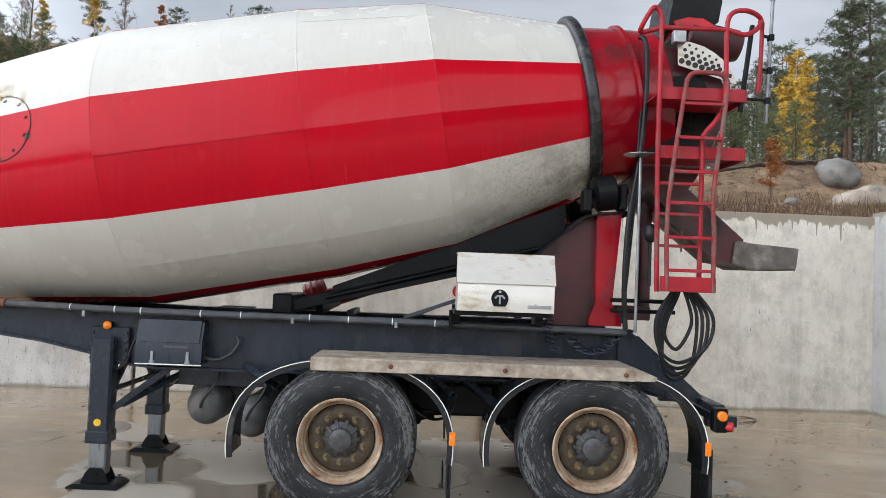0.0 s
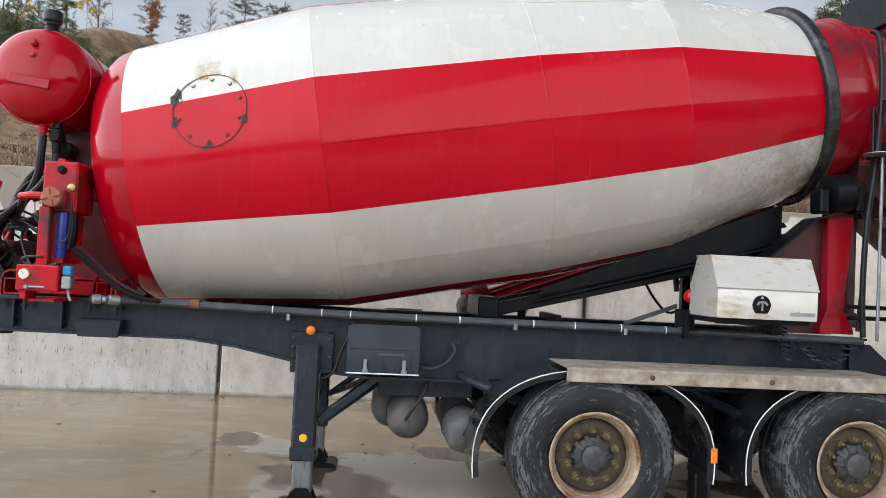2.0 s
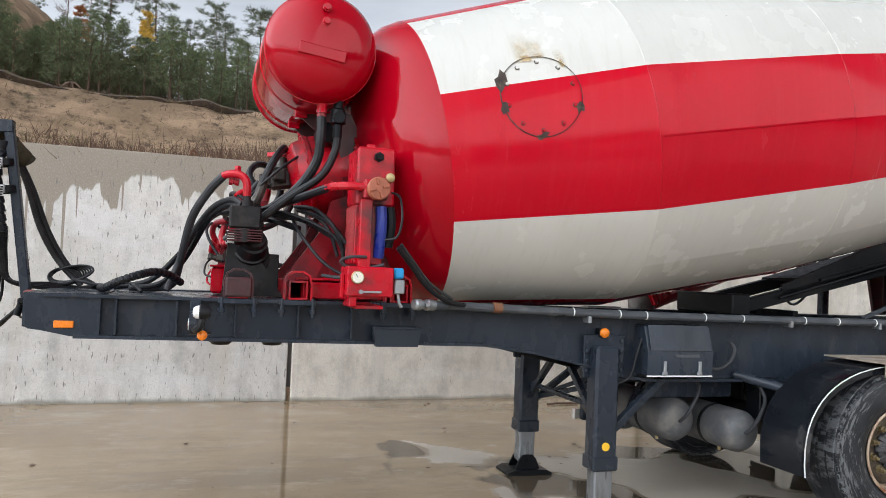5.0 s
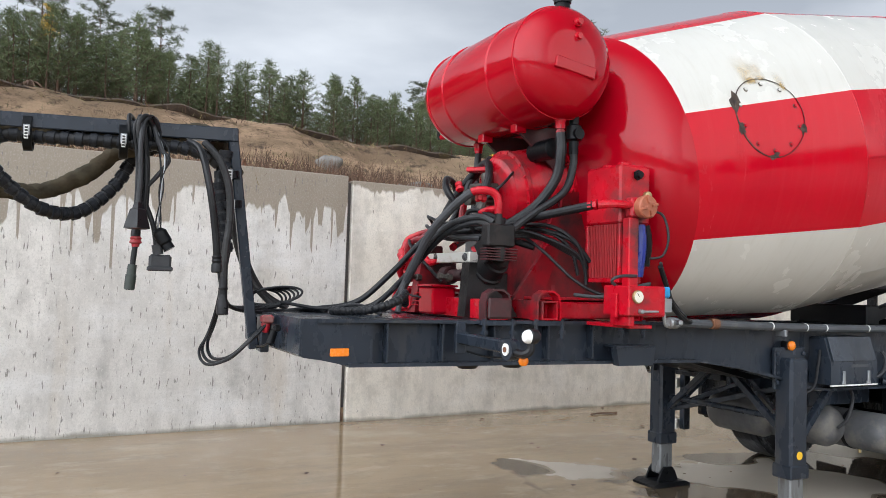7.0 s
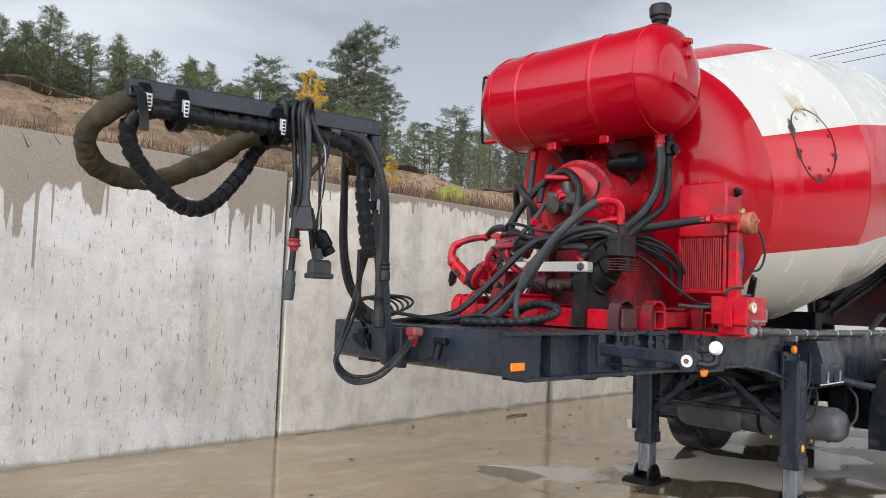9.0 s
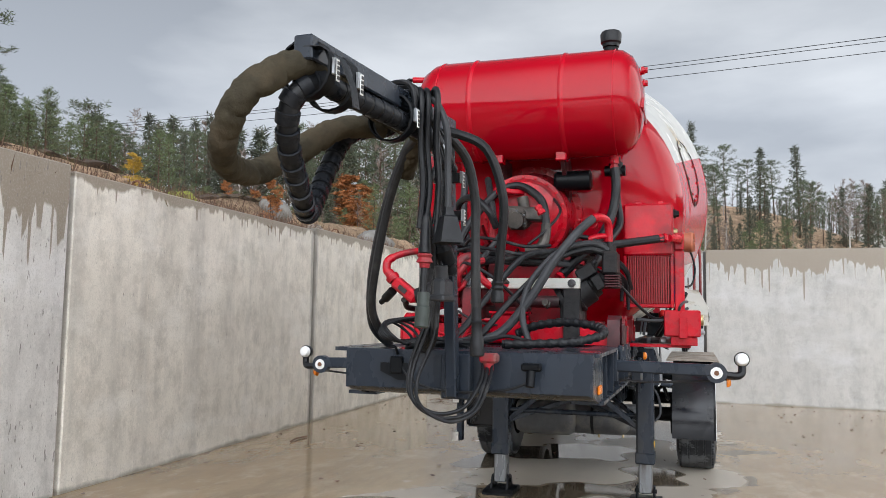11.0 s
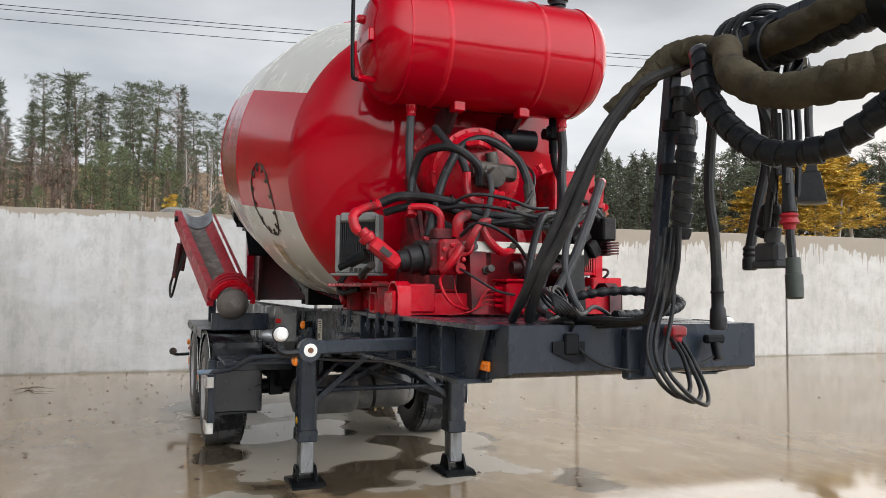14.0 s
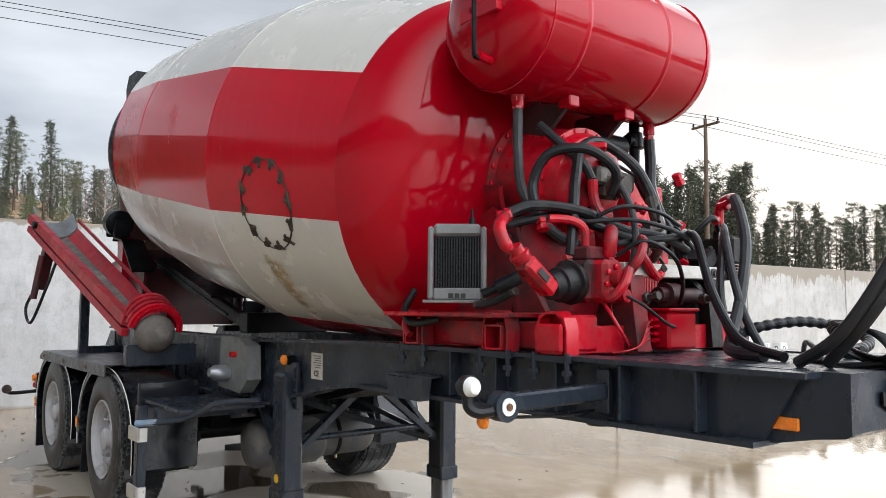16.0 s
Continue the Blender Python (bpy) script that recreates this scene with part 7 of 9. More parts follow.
# far-side spare chute: an open trough, leaning a little outwards
fc, fin_ = Geo(), Geo()
a, b = Vector((-1.22, 1.04, 1.47)), Vector((1.35, 1.22, 2.42))
d = (b - a).normalized()
side = Vector((0, 1, 0)) - d * d.y
side.normalize()
up = d.cross(side)
if up.z < 0:
    up = -up
lean = radians(-8)
side, up = side * math.cos(lean) - up * math.sin(lean), up * math.cos(lean) + side * math.sin(lean)
N = 12


def trough(g, p0, p1, r0, r1, t0, t1, thick=0.012):
    """A half-round sheet from p0 to p1."""
    sec = [radians(t0 + (t1 - t0) * i / N) for i in range(N + 1)]
    loop = [(t, 0.0) for t in sec] + [(t, thick) for t in reversed(sec)]
    K = len(loop)
    g.add([p + side * (r - w) * math.sin(t) - up * (r - w) * math.cos(t) for p, r in ((p0, r0), (p1, r1)) for t, w in loop], [(i, (i + 1) % K, K + (i + 1) % K, K + i) for i in range(K)] + [tuple(range(K))[::-1], tuple(range(K, 2 * K))])
    return g


fchute = part("spare_chute", trough(fc, a, b, 0.150, 0.195, -80, 80), DULLRED, rig, "red half-round spare chute stored along the side")
part("chute_lining", trough(fin_, a + d * 0.02, b - d * 0.02, 0.137, 0.182, -38, 38, 0.006), CHUTE, fchute, "cement-grey worn trough lining")
part("chute_rail", Geo().beam(a + side * 0.185 - up * 0.03, b + side * 0.225 - up * 0.03, 0.075, 0.085, up), DULLRED, fchute)
part("chute_rail", Geo().beam(a + side * 0.178 - up * 0.125, b + side * 0.215 - up * 0.135, 0.06, 0.060, up), DULLRED, fchute)
part("chute_rail", Geo().beam(a - side * 0.155 + up * 0.03, b - side * 0.20 + up * 0.03, 0.022, 0.030, up), DULLRED, fchute)
part("chute_rail_bolt", Geo().cyl(b + side * 0.22 - up * 0.02 - d * 0.3, b + side * 0.29 - up * 0.02 - d * 0.3, 0.035, n=12), BLACK, fchute)
for k in range(4):
    q = a + d * (0.060 * k - 0.10) - up * (0.055 - 0.012 * k)
    part("chute_collar", trough(Geo(), q, q + d * 0.022, 0.205 - 0.006 * k, 0.212 - 0.006 * k, 92, 268, 0.050), DULLRED if k else PUMPRED, fchute, "" if k else "dark grimy collar round the pivot")
part("chute_cowl", trough(Geo(), a - d * 0.11 - up * 0.05, a + d * 0.09 - up * 0.02, 0.180, 0.175, 95, 265, 0.012), PUMPRED, fchute)
part("chute_cap", Geo().lathe([(-0.02, 0.06), (0.0, 0.115), (0.03, 0.142), (0.07, 0.146), (0.12, 0.125), (0.155, 0.08), (0.17, 0.015)], a - d * 0.04 - up * 0.075, -d, 28), CHUTE, fchute, "round grey ball cap on the chute end")
part("chute_tip", trough(Geo(), b - d * 0.10 + up * 0.03, b + d * 0.20 + up * 0.10, 0.19, 0.20, -75, 75), GALV, fchute, "hinged grey end plate of the chute")
part("chute_bracket", Geo().beam(b + side * 0.17 - d * 0.55 - up * 0.14, b + side * 0.17 - d * 0.60 - up * 0.55, 0.09, 0.10, d).cyl(b + side * 0.23 - d * 0.62 - up * 0.22, b + side * 0.23 - d * 0.70 - up * 0.62, 0.03, n=10), DARKRED, fchute)
part("chute_hose", Geo().tube([b + side * 0.22 - d * 0.66 - up * 0.52, b + side * 0.24 - d * 0.60 - up * 0.75, b + side * 0.24 - d * 0.85 - up * 0.80, b + side * 0.24 - d * 1.0 - up * 0.42, b + side * 0.20 - d * 0.95 - up * 0.16], 0.014, 6, 6), RUBBER, fchute)
part("chute_rest", Geo().box(-1.22, -1.12, 0.70, 1.22, 1.12, 1.28, 0.01), CHASSIS, rig)
part("chute_post", Geo().box(0.75, 0.83, 1.02, 1.10, 1.10, 1.98, 0.008).box(0.75, 0.83, 0.60, 1.02, 1.10, 1.18, 0.006), CHASSIS, rig)

# ---- chassis fittings ----
cond = part("conduit", Geo().tube([(-3.86, -0.83, 1.395), (-3.76, -0.76, 1.39), (-3.64, -0.69, 1.385), (-2.2, -0.685, 1.355), (0.06, -0.685, 1.345), (1.30, -0.70, 1.33), (1.42, -0.70, 1.33)], 0.028, 10, 4), PIPEGREY, rig, "grey conduit with white bands along the rail")
band = part("white_band", Geo().cyl((-0.004, 0, 0), (0.004, 0, 0), 0.0295, n=12), WHITE, cond)
for i, x in enumerate((-2.86, -2.52, -2.32, -1.86, -1.55, -1.02, -0.72, -0.38, -0.05)):
    (band if i == 0 else twin(band, cond)).location = (x, -0.685, 1.355 - max(0, x + 2.2) * 0.0044 + max(0, -2.2 - x) * 0.0208)
for x in (-2.75, -1.15, -0.35):
    part("conduit_clip", Geo().box(x - 0.012, x + 0.012, -0.72, -0.64, 1.30, 1.345, 0.003), GALV, cond)
part("conduit_sleeve", Geo().cyl((-3.42, -0.69, 1.383), (-3.36, -0.69, 1.381), 0.034, n=12), RUST, cond)
part("air_line", Geo().tube([(-4.12, -0.99, 1.72), (-4.02, -0.93, 1.62), (-3.90, -0.86, 1.50), (-3.76, -0.80, 1.42), (-3.62, -0.72, 1.395)], 0.016, 8, 6), RUBBER, rig)
part("air_line", Geo().tube([(-4.10, -0.97, 1.74), (-4.0, -0.90, 1.64), (-3.88, -0.84, 1.52), (-3.72, -0.78, 1.43)], 0.010, 8, 6), GREYHOSE, rig)

# box with raised lettering bars
bx = part("document_box", Geo().prism([(-0.57, 1.285), (-0.69, 1.285), (-0.745, 1.12), (-0.745, 0.965), (-0.57, 0.965)], -2.33, -1.825, "yz"), CHASSIS, rig, "dark blue-grey document box with two steel clasps")
part("box_lid_rim", Geo().prism([(-0.57, 1.297), (-0.70, 1.297), (-0.752, 1.13), (-0.747, 1.128), (-0.695, 1.286), (-0.57, 1.286)], -2.31, -1.845, "yz"), CHASSIS, bx)
for i in range(6):
    part("raised_bar", Geo().box(-2.265 + 0.064 * i, -2.22 + 0.064 * i, -0.0035, 0.0, -0.022, 0.022, 0.002, pose(0, -0.7335, 1.165, -18, 0, 0)), PIPEGREY, bx)
part("raised_bar", Geo().box(-2.12, -1.93, -0.749, -0.7455, 1.085, 1.105, 0.001), PIPEGREY, bx)
for x in (-2.20, -1.93):
    part("clasp", Geo().box(x - 0.012, x + 0.012, -0.758, -0.746, 0.97, 1.06, 0.003).box(x - 0.02, x + 0.02, -0.755, -0.746, 0.965, 0.99, 0.002), GALV, bx)
part("box_edge", Geo().box(-2.33, -1.825, -0.75, -0.735, 0.955, 0.965, 0.002), WHITE, bx)
part("hook_hose", Geo().tube([(-1.82, -0.66, 1.01), (-1.72, -0.67, 1.0), (-1.62, -0.66, 1.05), (-1.57, -0.64, 1.13), (-1.59, -0.62, 1.18)], 0.014, 8, 6), GREYHOSE, rig)
part("cable", Geo().tube([(-2.33, -0.66, 1.20), (-2.38, -0.68, 1.08), (-2.42, -0.68, 0.95), (-2.50, -0.66, 0.90)], 0.010, 8, 6), RUBBER, rig)

# air tanks below
for x, z, y0, y1, r in ((-1.87, 0.60, -0.47, 0.52, 0.155), (-1.46, 0.545, -0.66, 0.40, 0.150)):
    at = part("air_tank", Geo().lathe([(0, 0.02), (0.015, 0.10), (0.05, r - 0.02), (0.09, r), (y1 - y0 - 0.09, r), (y1 - y0 - 0.05, r - 0.02), (y1 - y0 - 0.015, 0.10), (y1 - y0, 0.02)], (x, y0, z), (0, 1, 0), 32), AIRTANK, rig, "dusty grey steel air tank", sharp=60)
    part("drain_valve", Geo().cyl((x, y0 + 0.3, z - r - 0.03), (x, y0 + 0.3, z - r + 0.02), 0.012, n=8), BRASS, at)
    part("tank_band", Geo().lathe([(-0.015, r + 0.001), (-0.013, r + 0.006), (0.013, r + 0.006), (0.015, r + 0.001)], (x, y0 + 0.35, z), (0, 1, 0), 32, caps=False), BLACK, at)
    part("tank_hose", Geo().tube([(x - 0.02, y0 - 0.01, z), (x + 0.02, y0 - 0.06, z + 0.08), (x + 0.12, y0 - 0.03, z + 0.24), (x + 0.10, y0 + 0.05, z + 0.36)], 0.013, 8, 6), GREYHOSE, at)
big = part("reserve_tank", Geo().lathe([(0, 0.04), (0.03, 0.14), (0.08, 0.165), (0.52, 0.165), (0.57, 0.14), (0.60, 0.04)], (-1.98, 0.02, 0.60), (0, 1, 0), 32), AIRTANK, rig, "large grey air tank between the legs", sharp=60)
for y in (-0.38, 0.38):
    part("tank_bracket", Geo().box(-2.10, -1.40, y - 0.02, y + 0.02, 0.76, 0.93, 0.006), CHASSIS, rig)
part("side_step", Geo().box(-2.25, -1.15, -0.58, -0.53, 0.90, 0.925, 0.004), GALV, rig)
def open_tube(p0, p1):
    """A round mudguard stay, open at its outer end."""
    L = (Vector(p1) - Vector(p0)).length
    return part("mudguard_stay", Geo().lathe([(0, 0.034), (L, 0.034), (L + 0.001, 0.029), (L - 0.08, 0.028), (L - 0.081, 0.002)], p0, Vector(p1) - Vector(p0), 16), CHASSIS, rig)


open_tube((-1.52, -0.58, 0.95), (-1.16, -0.99, 0.845))
open_tube((0.20, -0.58, 0.90), (0.43, -1.02, 0.78))
open_tube((-0.06, -0.60, 0.92), (0.10, -0.98, 0.83))
part("brake_chamber", Geo().lathe([(0, 0.05), (0.02, 0.09), (0.10, 0.09), (0.12, 0.06), (0.22, 0.055)], (-0.25, -0.45, 0.60), (1, 0.1, 0.1), 18), BLACK, rig)
part("brake_chamber", Geo().lathe([(0, 0.05), (0.02, 0.09), (0.10, 0.09), (0.12, 0.06), (0.22, 0.055)], (0.45, -0.45, 0.62), (1, 0.1, 0.1), 18), BLACK, rig)
part("brake_hose", Geo().tube([(-0.35, -0.7, 0.85), (-0.15, -0.76, 0.66), (0.02, -0.74, 0.62), (0.12, -0.70, 0.72), (0.10, -0.66, 0.88)], 0.012, 8, 6), RUBBER, rig)
part("subframe", Geo().box(-1.15, 1.60, -0.50, 0.50, 0.86, 0.92, 0.01).box(-0.25, 0.45, -0.48, 0.48, 0.60, 0.86, 0.02), BLACK, rig)
part("cable_tail", Geo().tube([(0.085, -1.0, 0.40), (0.08, -1.02, 0.22), (0.09, -1.02, 0.05)], 0.012, 8, 5), RUBBER, rig)
# X brace between the legs, seen from the front
for s in (-1, 1):
    part("cross_brace", Geo().beam((-2.52, s * 0.62, 0.60), (-1.95, s * -0.40, 0.95), 0.04, 0.04), CHASSIS, rig)
    part("cross_brace", Geo().beam((-2.45, s * 0.64, 0.62), (-1.90, s * 0.10, 0.96), 0.035, 0.035), CHASSIS, rig)
    part("diagonal_brace", Geo().beam((-2.60, s * 0.60, 1.0), (-3.05, s * 0.35, 1.15), 0.05, 0.05), CHASSIS, rig)
part("steering_wedge", Geo().prism([(-3.45, 1.14), (-2.75, 0.98), (-2.55, 0.98), (-2.55, 1.10)], -0.40, 0.40), BLACK, rig)

# far side: winder, crank, marker boards, type plate
wd = part("control_cabinet", Geo().prism([(-2.20, 1.30), (-2.05, 1.36), (-1.75, 1.36), (-1.72, 1.00), (-2.10, 0.98), (-2.22, 1.08)], 0.62, 0.72), COOLERGREY, rig, "grey control cabinet with a valve on the far rail")
part("cabinet_valve", Geo().lathe([(0, 0.05), (0.04, 0.06), (0.10, 0.055), (0.14, 0.03)], (-1.90, 0.72, 1.10), (0, 1, 0.1), 16), GALV, wd)
part("cabinet_knob", Geo().cyl((-2.02, 0.72, 1.24), (-2.02, 0.76, 1.24), 0.02, n=10), REDLENS, wd)
part("crank_bar", Geo().tube([(-2.55, 0.78, 0.98), (-2.50, 0.92, 0.98), (-2.42, 1.02, 0.96), (-2.30, 1.12, 0.88), (-2.16, 1.26, 0.84), (-2.04, 1.36, 0.83)], 0.019, 10, 5), CHASSIS, rig, "landing leg crank with a blue worn grip")
part("crank_grip", Geo().cyl((-2.14, 1.275, 0.838), (-2.03, 1.375, 0.826), 0.021, n=10), GRIPBLUE, rig)
part("crank_support", Geo().box(-2.30, -1.55, 0.62, 1.20, 0.90, 0.925, 0.005).box(-1.95, -1.87, 0.60, 1.22, 0.82, 0.90, 0.006), CHASSIS, rig)
for z in (0.715, 0.33):
    bd = part("marker_board", Geo().box(-1.83, -1.62, 1.285, 1.305, z - 0.045, z + 0.045, 0.003).box(-1.83, -1.815, 1.24, 1.305, z - 0.045, z + 0.045, 0.002), ALU, rig, "pale aluminium side guard profile")
part("guard_post", Geo().box(-1.76, -1.68, 1.22, 1.282, 0.28, 0.90, 0.006), CHASSIS, rig)
part("guard_panel", Geo().box(-1.58, -1.54, 0.80, 1.23, 0.42, 1.04, 0.01), FENDER, rig)
tp = part("type_plate", Geo().box(-2.98, -2.84, 0.5685, 0.573, 1.13, 1.29, 0.001), PLATE, rig, "worn metal type plate with printed lines")
for i in range(6):
    part("print_line", Geo().box(-2.965, -2.87 - 0.01 * (i % 3), 0.5735, 0.5745, 1.27 - 0.014 * i, 1.275 - 0.014 * i, 0.0002), LETTER, tp)


def lettering(text, size, m, material, parent, name="letter"):
    """Flat built-in lettering with a little depth, turned into a mesh."""
    cu = bpy.data.curves.new(name, "FONT")
    cu.body, cu.size, cu.extrude, cu.align_x = text, size, 0.0012, "CENTER"
    tmp = bpy.data.objects.new(name, cu)
    scene.collection.objects.link(tmp)
    me = bpy.data.meshes.new_from_object(tmp.evaluated_get(bpy.context.evaluated_depsgraph_get()))
    bpy.data.objects.remove(tmp)
    bpy.data.curves.remove(cu)
    me.materials.clear()
    me.materials.append(material)
    o = new(name, me)
    o.parent = parent
    o.matrix_basis = m
    return o


lettering("CE", 0.05, pose(-2.91, 0.5755, 1.15, 90, 0, 180), LETTER, tp, "plate_letters")

# drum hatches with rusty rims
hr = random.Random(17)
for a0, u0 in ((14.0, -3.33), (196.0, -3.27)):
    ru, ra = 0.25, 0.265
    rr = lambda u: SEAMS[0][1] + (SEAMS[1][1] - SEAMS[0][1]) * (u - SEAMS[0][0]) / (SEAMS[1][0] - SEAMS[0][0])
    g = Geo()
    n = 40
    far = a0 > 90
    pts_in, pts_out = [], []
    for i in range(n):
        t = 2 * math.pi * i / n
        for lst, k, lift in ((pts_in, 0.980, 0.006), (pts_out, 1.0, 0.004)):
            u = u0 + ru * k * math.cos(t)
            r = rr(u)
            lst.append(drum_point(u, r + lift, a0 + math.degrees(ra * k * math.sin(t) / r)))
    pts_low = [drum_point(u0 + ru * 1.0 * math.cos(2 * math.pi * i / n), rr(u0 + ru * math.cos(2 * math.pi * i / n)) - 0.02, a0 + math.degrees(ra * math.sin(2 * math.pi * i / n) / rr(u0 + ru * math.cos(2 * math.pi * i / n)))) for i in range(n)]
    # gap ring
    for i in range(n):
        j = (i + 1) % n
        g.add([pts_in[i], pts_in[j], pts_out[j], pts_out[i]], [(0, 1, 2, 3)])
        g.add([pts_out[i], pts_out[j], pts_low[j], pts_low[i]], [(0, 1, 2, 3)])
    ht = part("hatch_gap", g, HATCHRUST, drum, "rusty round hatch rim")
    for i in range(10 if not far else 12):
        t = 2 * math.pi * (i + 0.3) / (10 if not far else 12)
        u = u0 + ru * 0.84 * math.cos(t)
        r = rr(u)
        a = a0 + math.degrees(ra * 0.84 * math.sin(t) / r)
        p = drum_point(u, r, a)
        nrm = (drum_point(u, r + 1, a) - p).normalized()
        part("hatch_bolt", Geo().lathe([(0, 0.011), (0.009, 0.010), (0.011, 0.006)], p, nrm, 8), (CREAM if is_red(a) else RED) if not far else HATCHRUST, ht)
        part("bolt_rust", Geo().lathe([(0.0, 0.016), (0.0025, 0.014)], p, nrm, 9), HATCHRUST, ht)
        if far or i in (4, 5, 7, 9):     # torn paint along the lower edge
            q = Geo()
            loop = []
            for k in range(9):
                b = 2 * math.pi * k / 9
                rad = (0.014 + 0.030 * hr.random()) * (1.1 if far else (1.5 if i in (4, 8) else 0.9))
                uu = u0 + ru * 0.96 * math.cos(t) + rad * math.cos(b) * (0.8 if abs(math.cos(t)) > 0.7 else 1.5)
                loop.append(drum_point(uu, rr(uu) + 0.0022, a0 + math.degrees((ra * 0.96 * math.sin(t) + rad * math.sin(b) * (1.5 if abs(math.cos(t)) > 0.7 else 0.7)) / rr(uu))))
            q.add(loop, [tuple(range(9))])
            part("paint_chip", q, HATCHRUST, ht, "chipped rusty patch")


def run_stain(u0, a0, width, down, parent):
    """A rust run laid a hair over the drum's paint."""
    rr = lambda u: SEAMS[0][1] + (SEAMS[1][1] - SEAMS[0][1]) * (u - SEAMS[0][0]) / (SEAMS[1][0] - SEAMS[0][0])
    g = Geo()
    nx, ny = 4, 8
    for j in range(ny + 1):
        for i in range(nx + 1):
            u = u0 + width * (i / nx - 0.5)
            g.v.append(tuple(drum_point(u, rr(u) + 0.0035, a0 + down * j / ny)))
    for j in range(ny):
        for i in range(nx):
            k = j * (nx + 1) + i
            g.f.append((k, k + 1, k + nx + 2, k + nx + 1))
            g.m.append(0)
    o = part("rust_run", g, RUSTRUN, parent, "ochre rust run below the hatch", sharp=180)
    uv = o.data.uv_layers.new(name="UVMap")
    for lp in o.data.loops:
        i, j = lp.vertex_index % (nx + 1), lp.vertex_index // (nx + 1)
        uv.data[lp.index].uv = (i / nx, j / ny)


run_stain(-3.16, 214.0, 0.26, 32.0, drum)
run_stain(-3.12, 212.0, 0.10, 40.0, drum)
run_stain(-3.36, 26.0, 0.16, 14.0, drum)
run_stain(-3.28, 27.0, 0.10, 10.0, drum)
run_stain(-3.16, 22.0, 0.08, 8.0, drum)

# ---- hose boom at the front ----
BY = -0.14
boom = part("hose_boom", Geo().beam((-6.165, -0.12, 1.215), (-6.33, BY, 2.405), 0.055, 0.050, (0, 1, 0), 0.006).beam((-6.30, BY, 2.385), (-7.53, BY - 0.02, 2.345), 0.062, 0.075, (0, 0, 1), 0.005), CHASSIS, rig, "dark square-tube boom carrying bundled hoses")
part("boom_foot", Geo().box(-6.14, -6.092, -0.19, -0.05, 1.20, 1.40, 0.006), CHASSIS, boom)


def wrapped(name, pts, r, parent, pitch, material=RUBBER, label="", wrap=GUARD):
    """A hose in a spiral guard: a smooth core with the turns of a flat band round it."""
    core = Geo().tube(pts, r * 0.84, 12, 8)
    o = part(name, core, material, parent, label)
    P = [Vector(p) for p in pts]
    path = []
    for i in range(len(P) - 1):
        a, b, c, d = P[max(0, i - 1)], P[i], P[i + 1], P[min(len(P) - 1, i + 2)]
        for s in range(24):
            t = s / 24
            path.append(0.5 * ((2 * b) + (c - a) * t + (2 * a - 5 * b + 4 * c - d) * t * t + (3 * b - a - 3 * c + d) * t ** 3))
    path.append(P[-1])
    run, last = 0.0, -pitch
    g = Geo()
    for i in range(1, len(path)):
        run += (path[i] - path[i - 1]).length
        if run - last >= pitch:
            last = run
            t = (path[min(i + 1, len(path) - 1)] - path[i - 1]).normalized()
            tilt = (t + Vector((0.1, 0.12, 0.1))).normalized()
            w = pitch * 0.40
            g.lathe([(-w, r * 0.86), (-w * 0.92, r * 1.02), (w * 0.85, r * 0.99), (w, r * 0.84)], path[i], tilt, 14, caps=False)
    tagged(part("spiral_guard", g, wrap, o), kind="stuff")
    return o


def strap(p, axis, r, parent):
    st = part("strap", Geo().lathe([(-0.022, r), (-0.020, r + 0.007), (0.020, r + 0.007), (0.022, r)], p, axis, 18, caps=False), BLACK, parent, "black strap with a buckle")
    ax = Vector(axis).normalized()
    off = Vector((0, -1, 0)) - ax * Vector((0, -1, 0)).dot(ax)
    off.normalize()
    q = Vector(p) + off * (r + 0.012)
    part("buckle", Geo().beam(q - Vector((0, 0, 0.026)), q + Vector((0, 0, 0.026)), 0.03, 0.012, (0, 1, 0), 0.002), GALV, st)
    tab = part("strap_mark", Geo().beam(q + Vector((0.0, -0.008, -0.045)), q + Vector((0.0, -0.008, 0.020)), 0.018, 0.003, (0, 1, 0), 0.0005), WHITE, st)
    for k in range(4):
        part("mark_bar", Geo().beam(q + Vector((0.0, -0.0105, -0.040 + 0.015 * k)), q + Vector((0.0, -0.0105, -0.030 + 0.015 * k)), 0.014, 0.002, (0, 1, 0), 0.0003), LETTER, tab)
    return st


boom.matrix_basis = pose(-6.17, -0.015, -0.02, 0, 0, -4.0) @ pose(6.17, 0.12, 0)
# spiral-guarded hose: along the arm, down in a loop and back
wrapped("guarded_hose", [(-6.36, -0.16, 2.20), (-6.55, -0.17, 2.28), (-6.92, -0.165, 2.285), (-7.291, -0.147, 2.28), (-7.431, -0.157, 2.271), (-7.499, -0.107, 2.198), (-7.444, -0.067, 2.077), (-7.27, -0.013, 1.937), (-7.122, 0.058, 1.917), (-7.01, 0.098, 1.979), (-6.895, 0.118, 2.111), (-6.81, 0.08, 2.26), (-6.66, -0.02, 2.32)], 0.037, boom, 0.052, label="black hose in a spiral guard")
wrapped("guarded_hose", [(-6.36, -0.15, 2.28), (-6.385, -0.15, 2.10), (-6.36, -0.155, 1.90), (-6.335, -0.16, 1.74)], 0.038, boom, 0.052, label="hose bundle guarded along the mast")


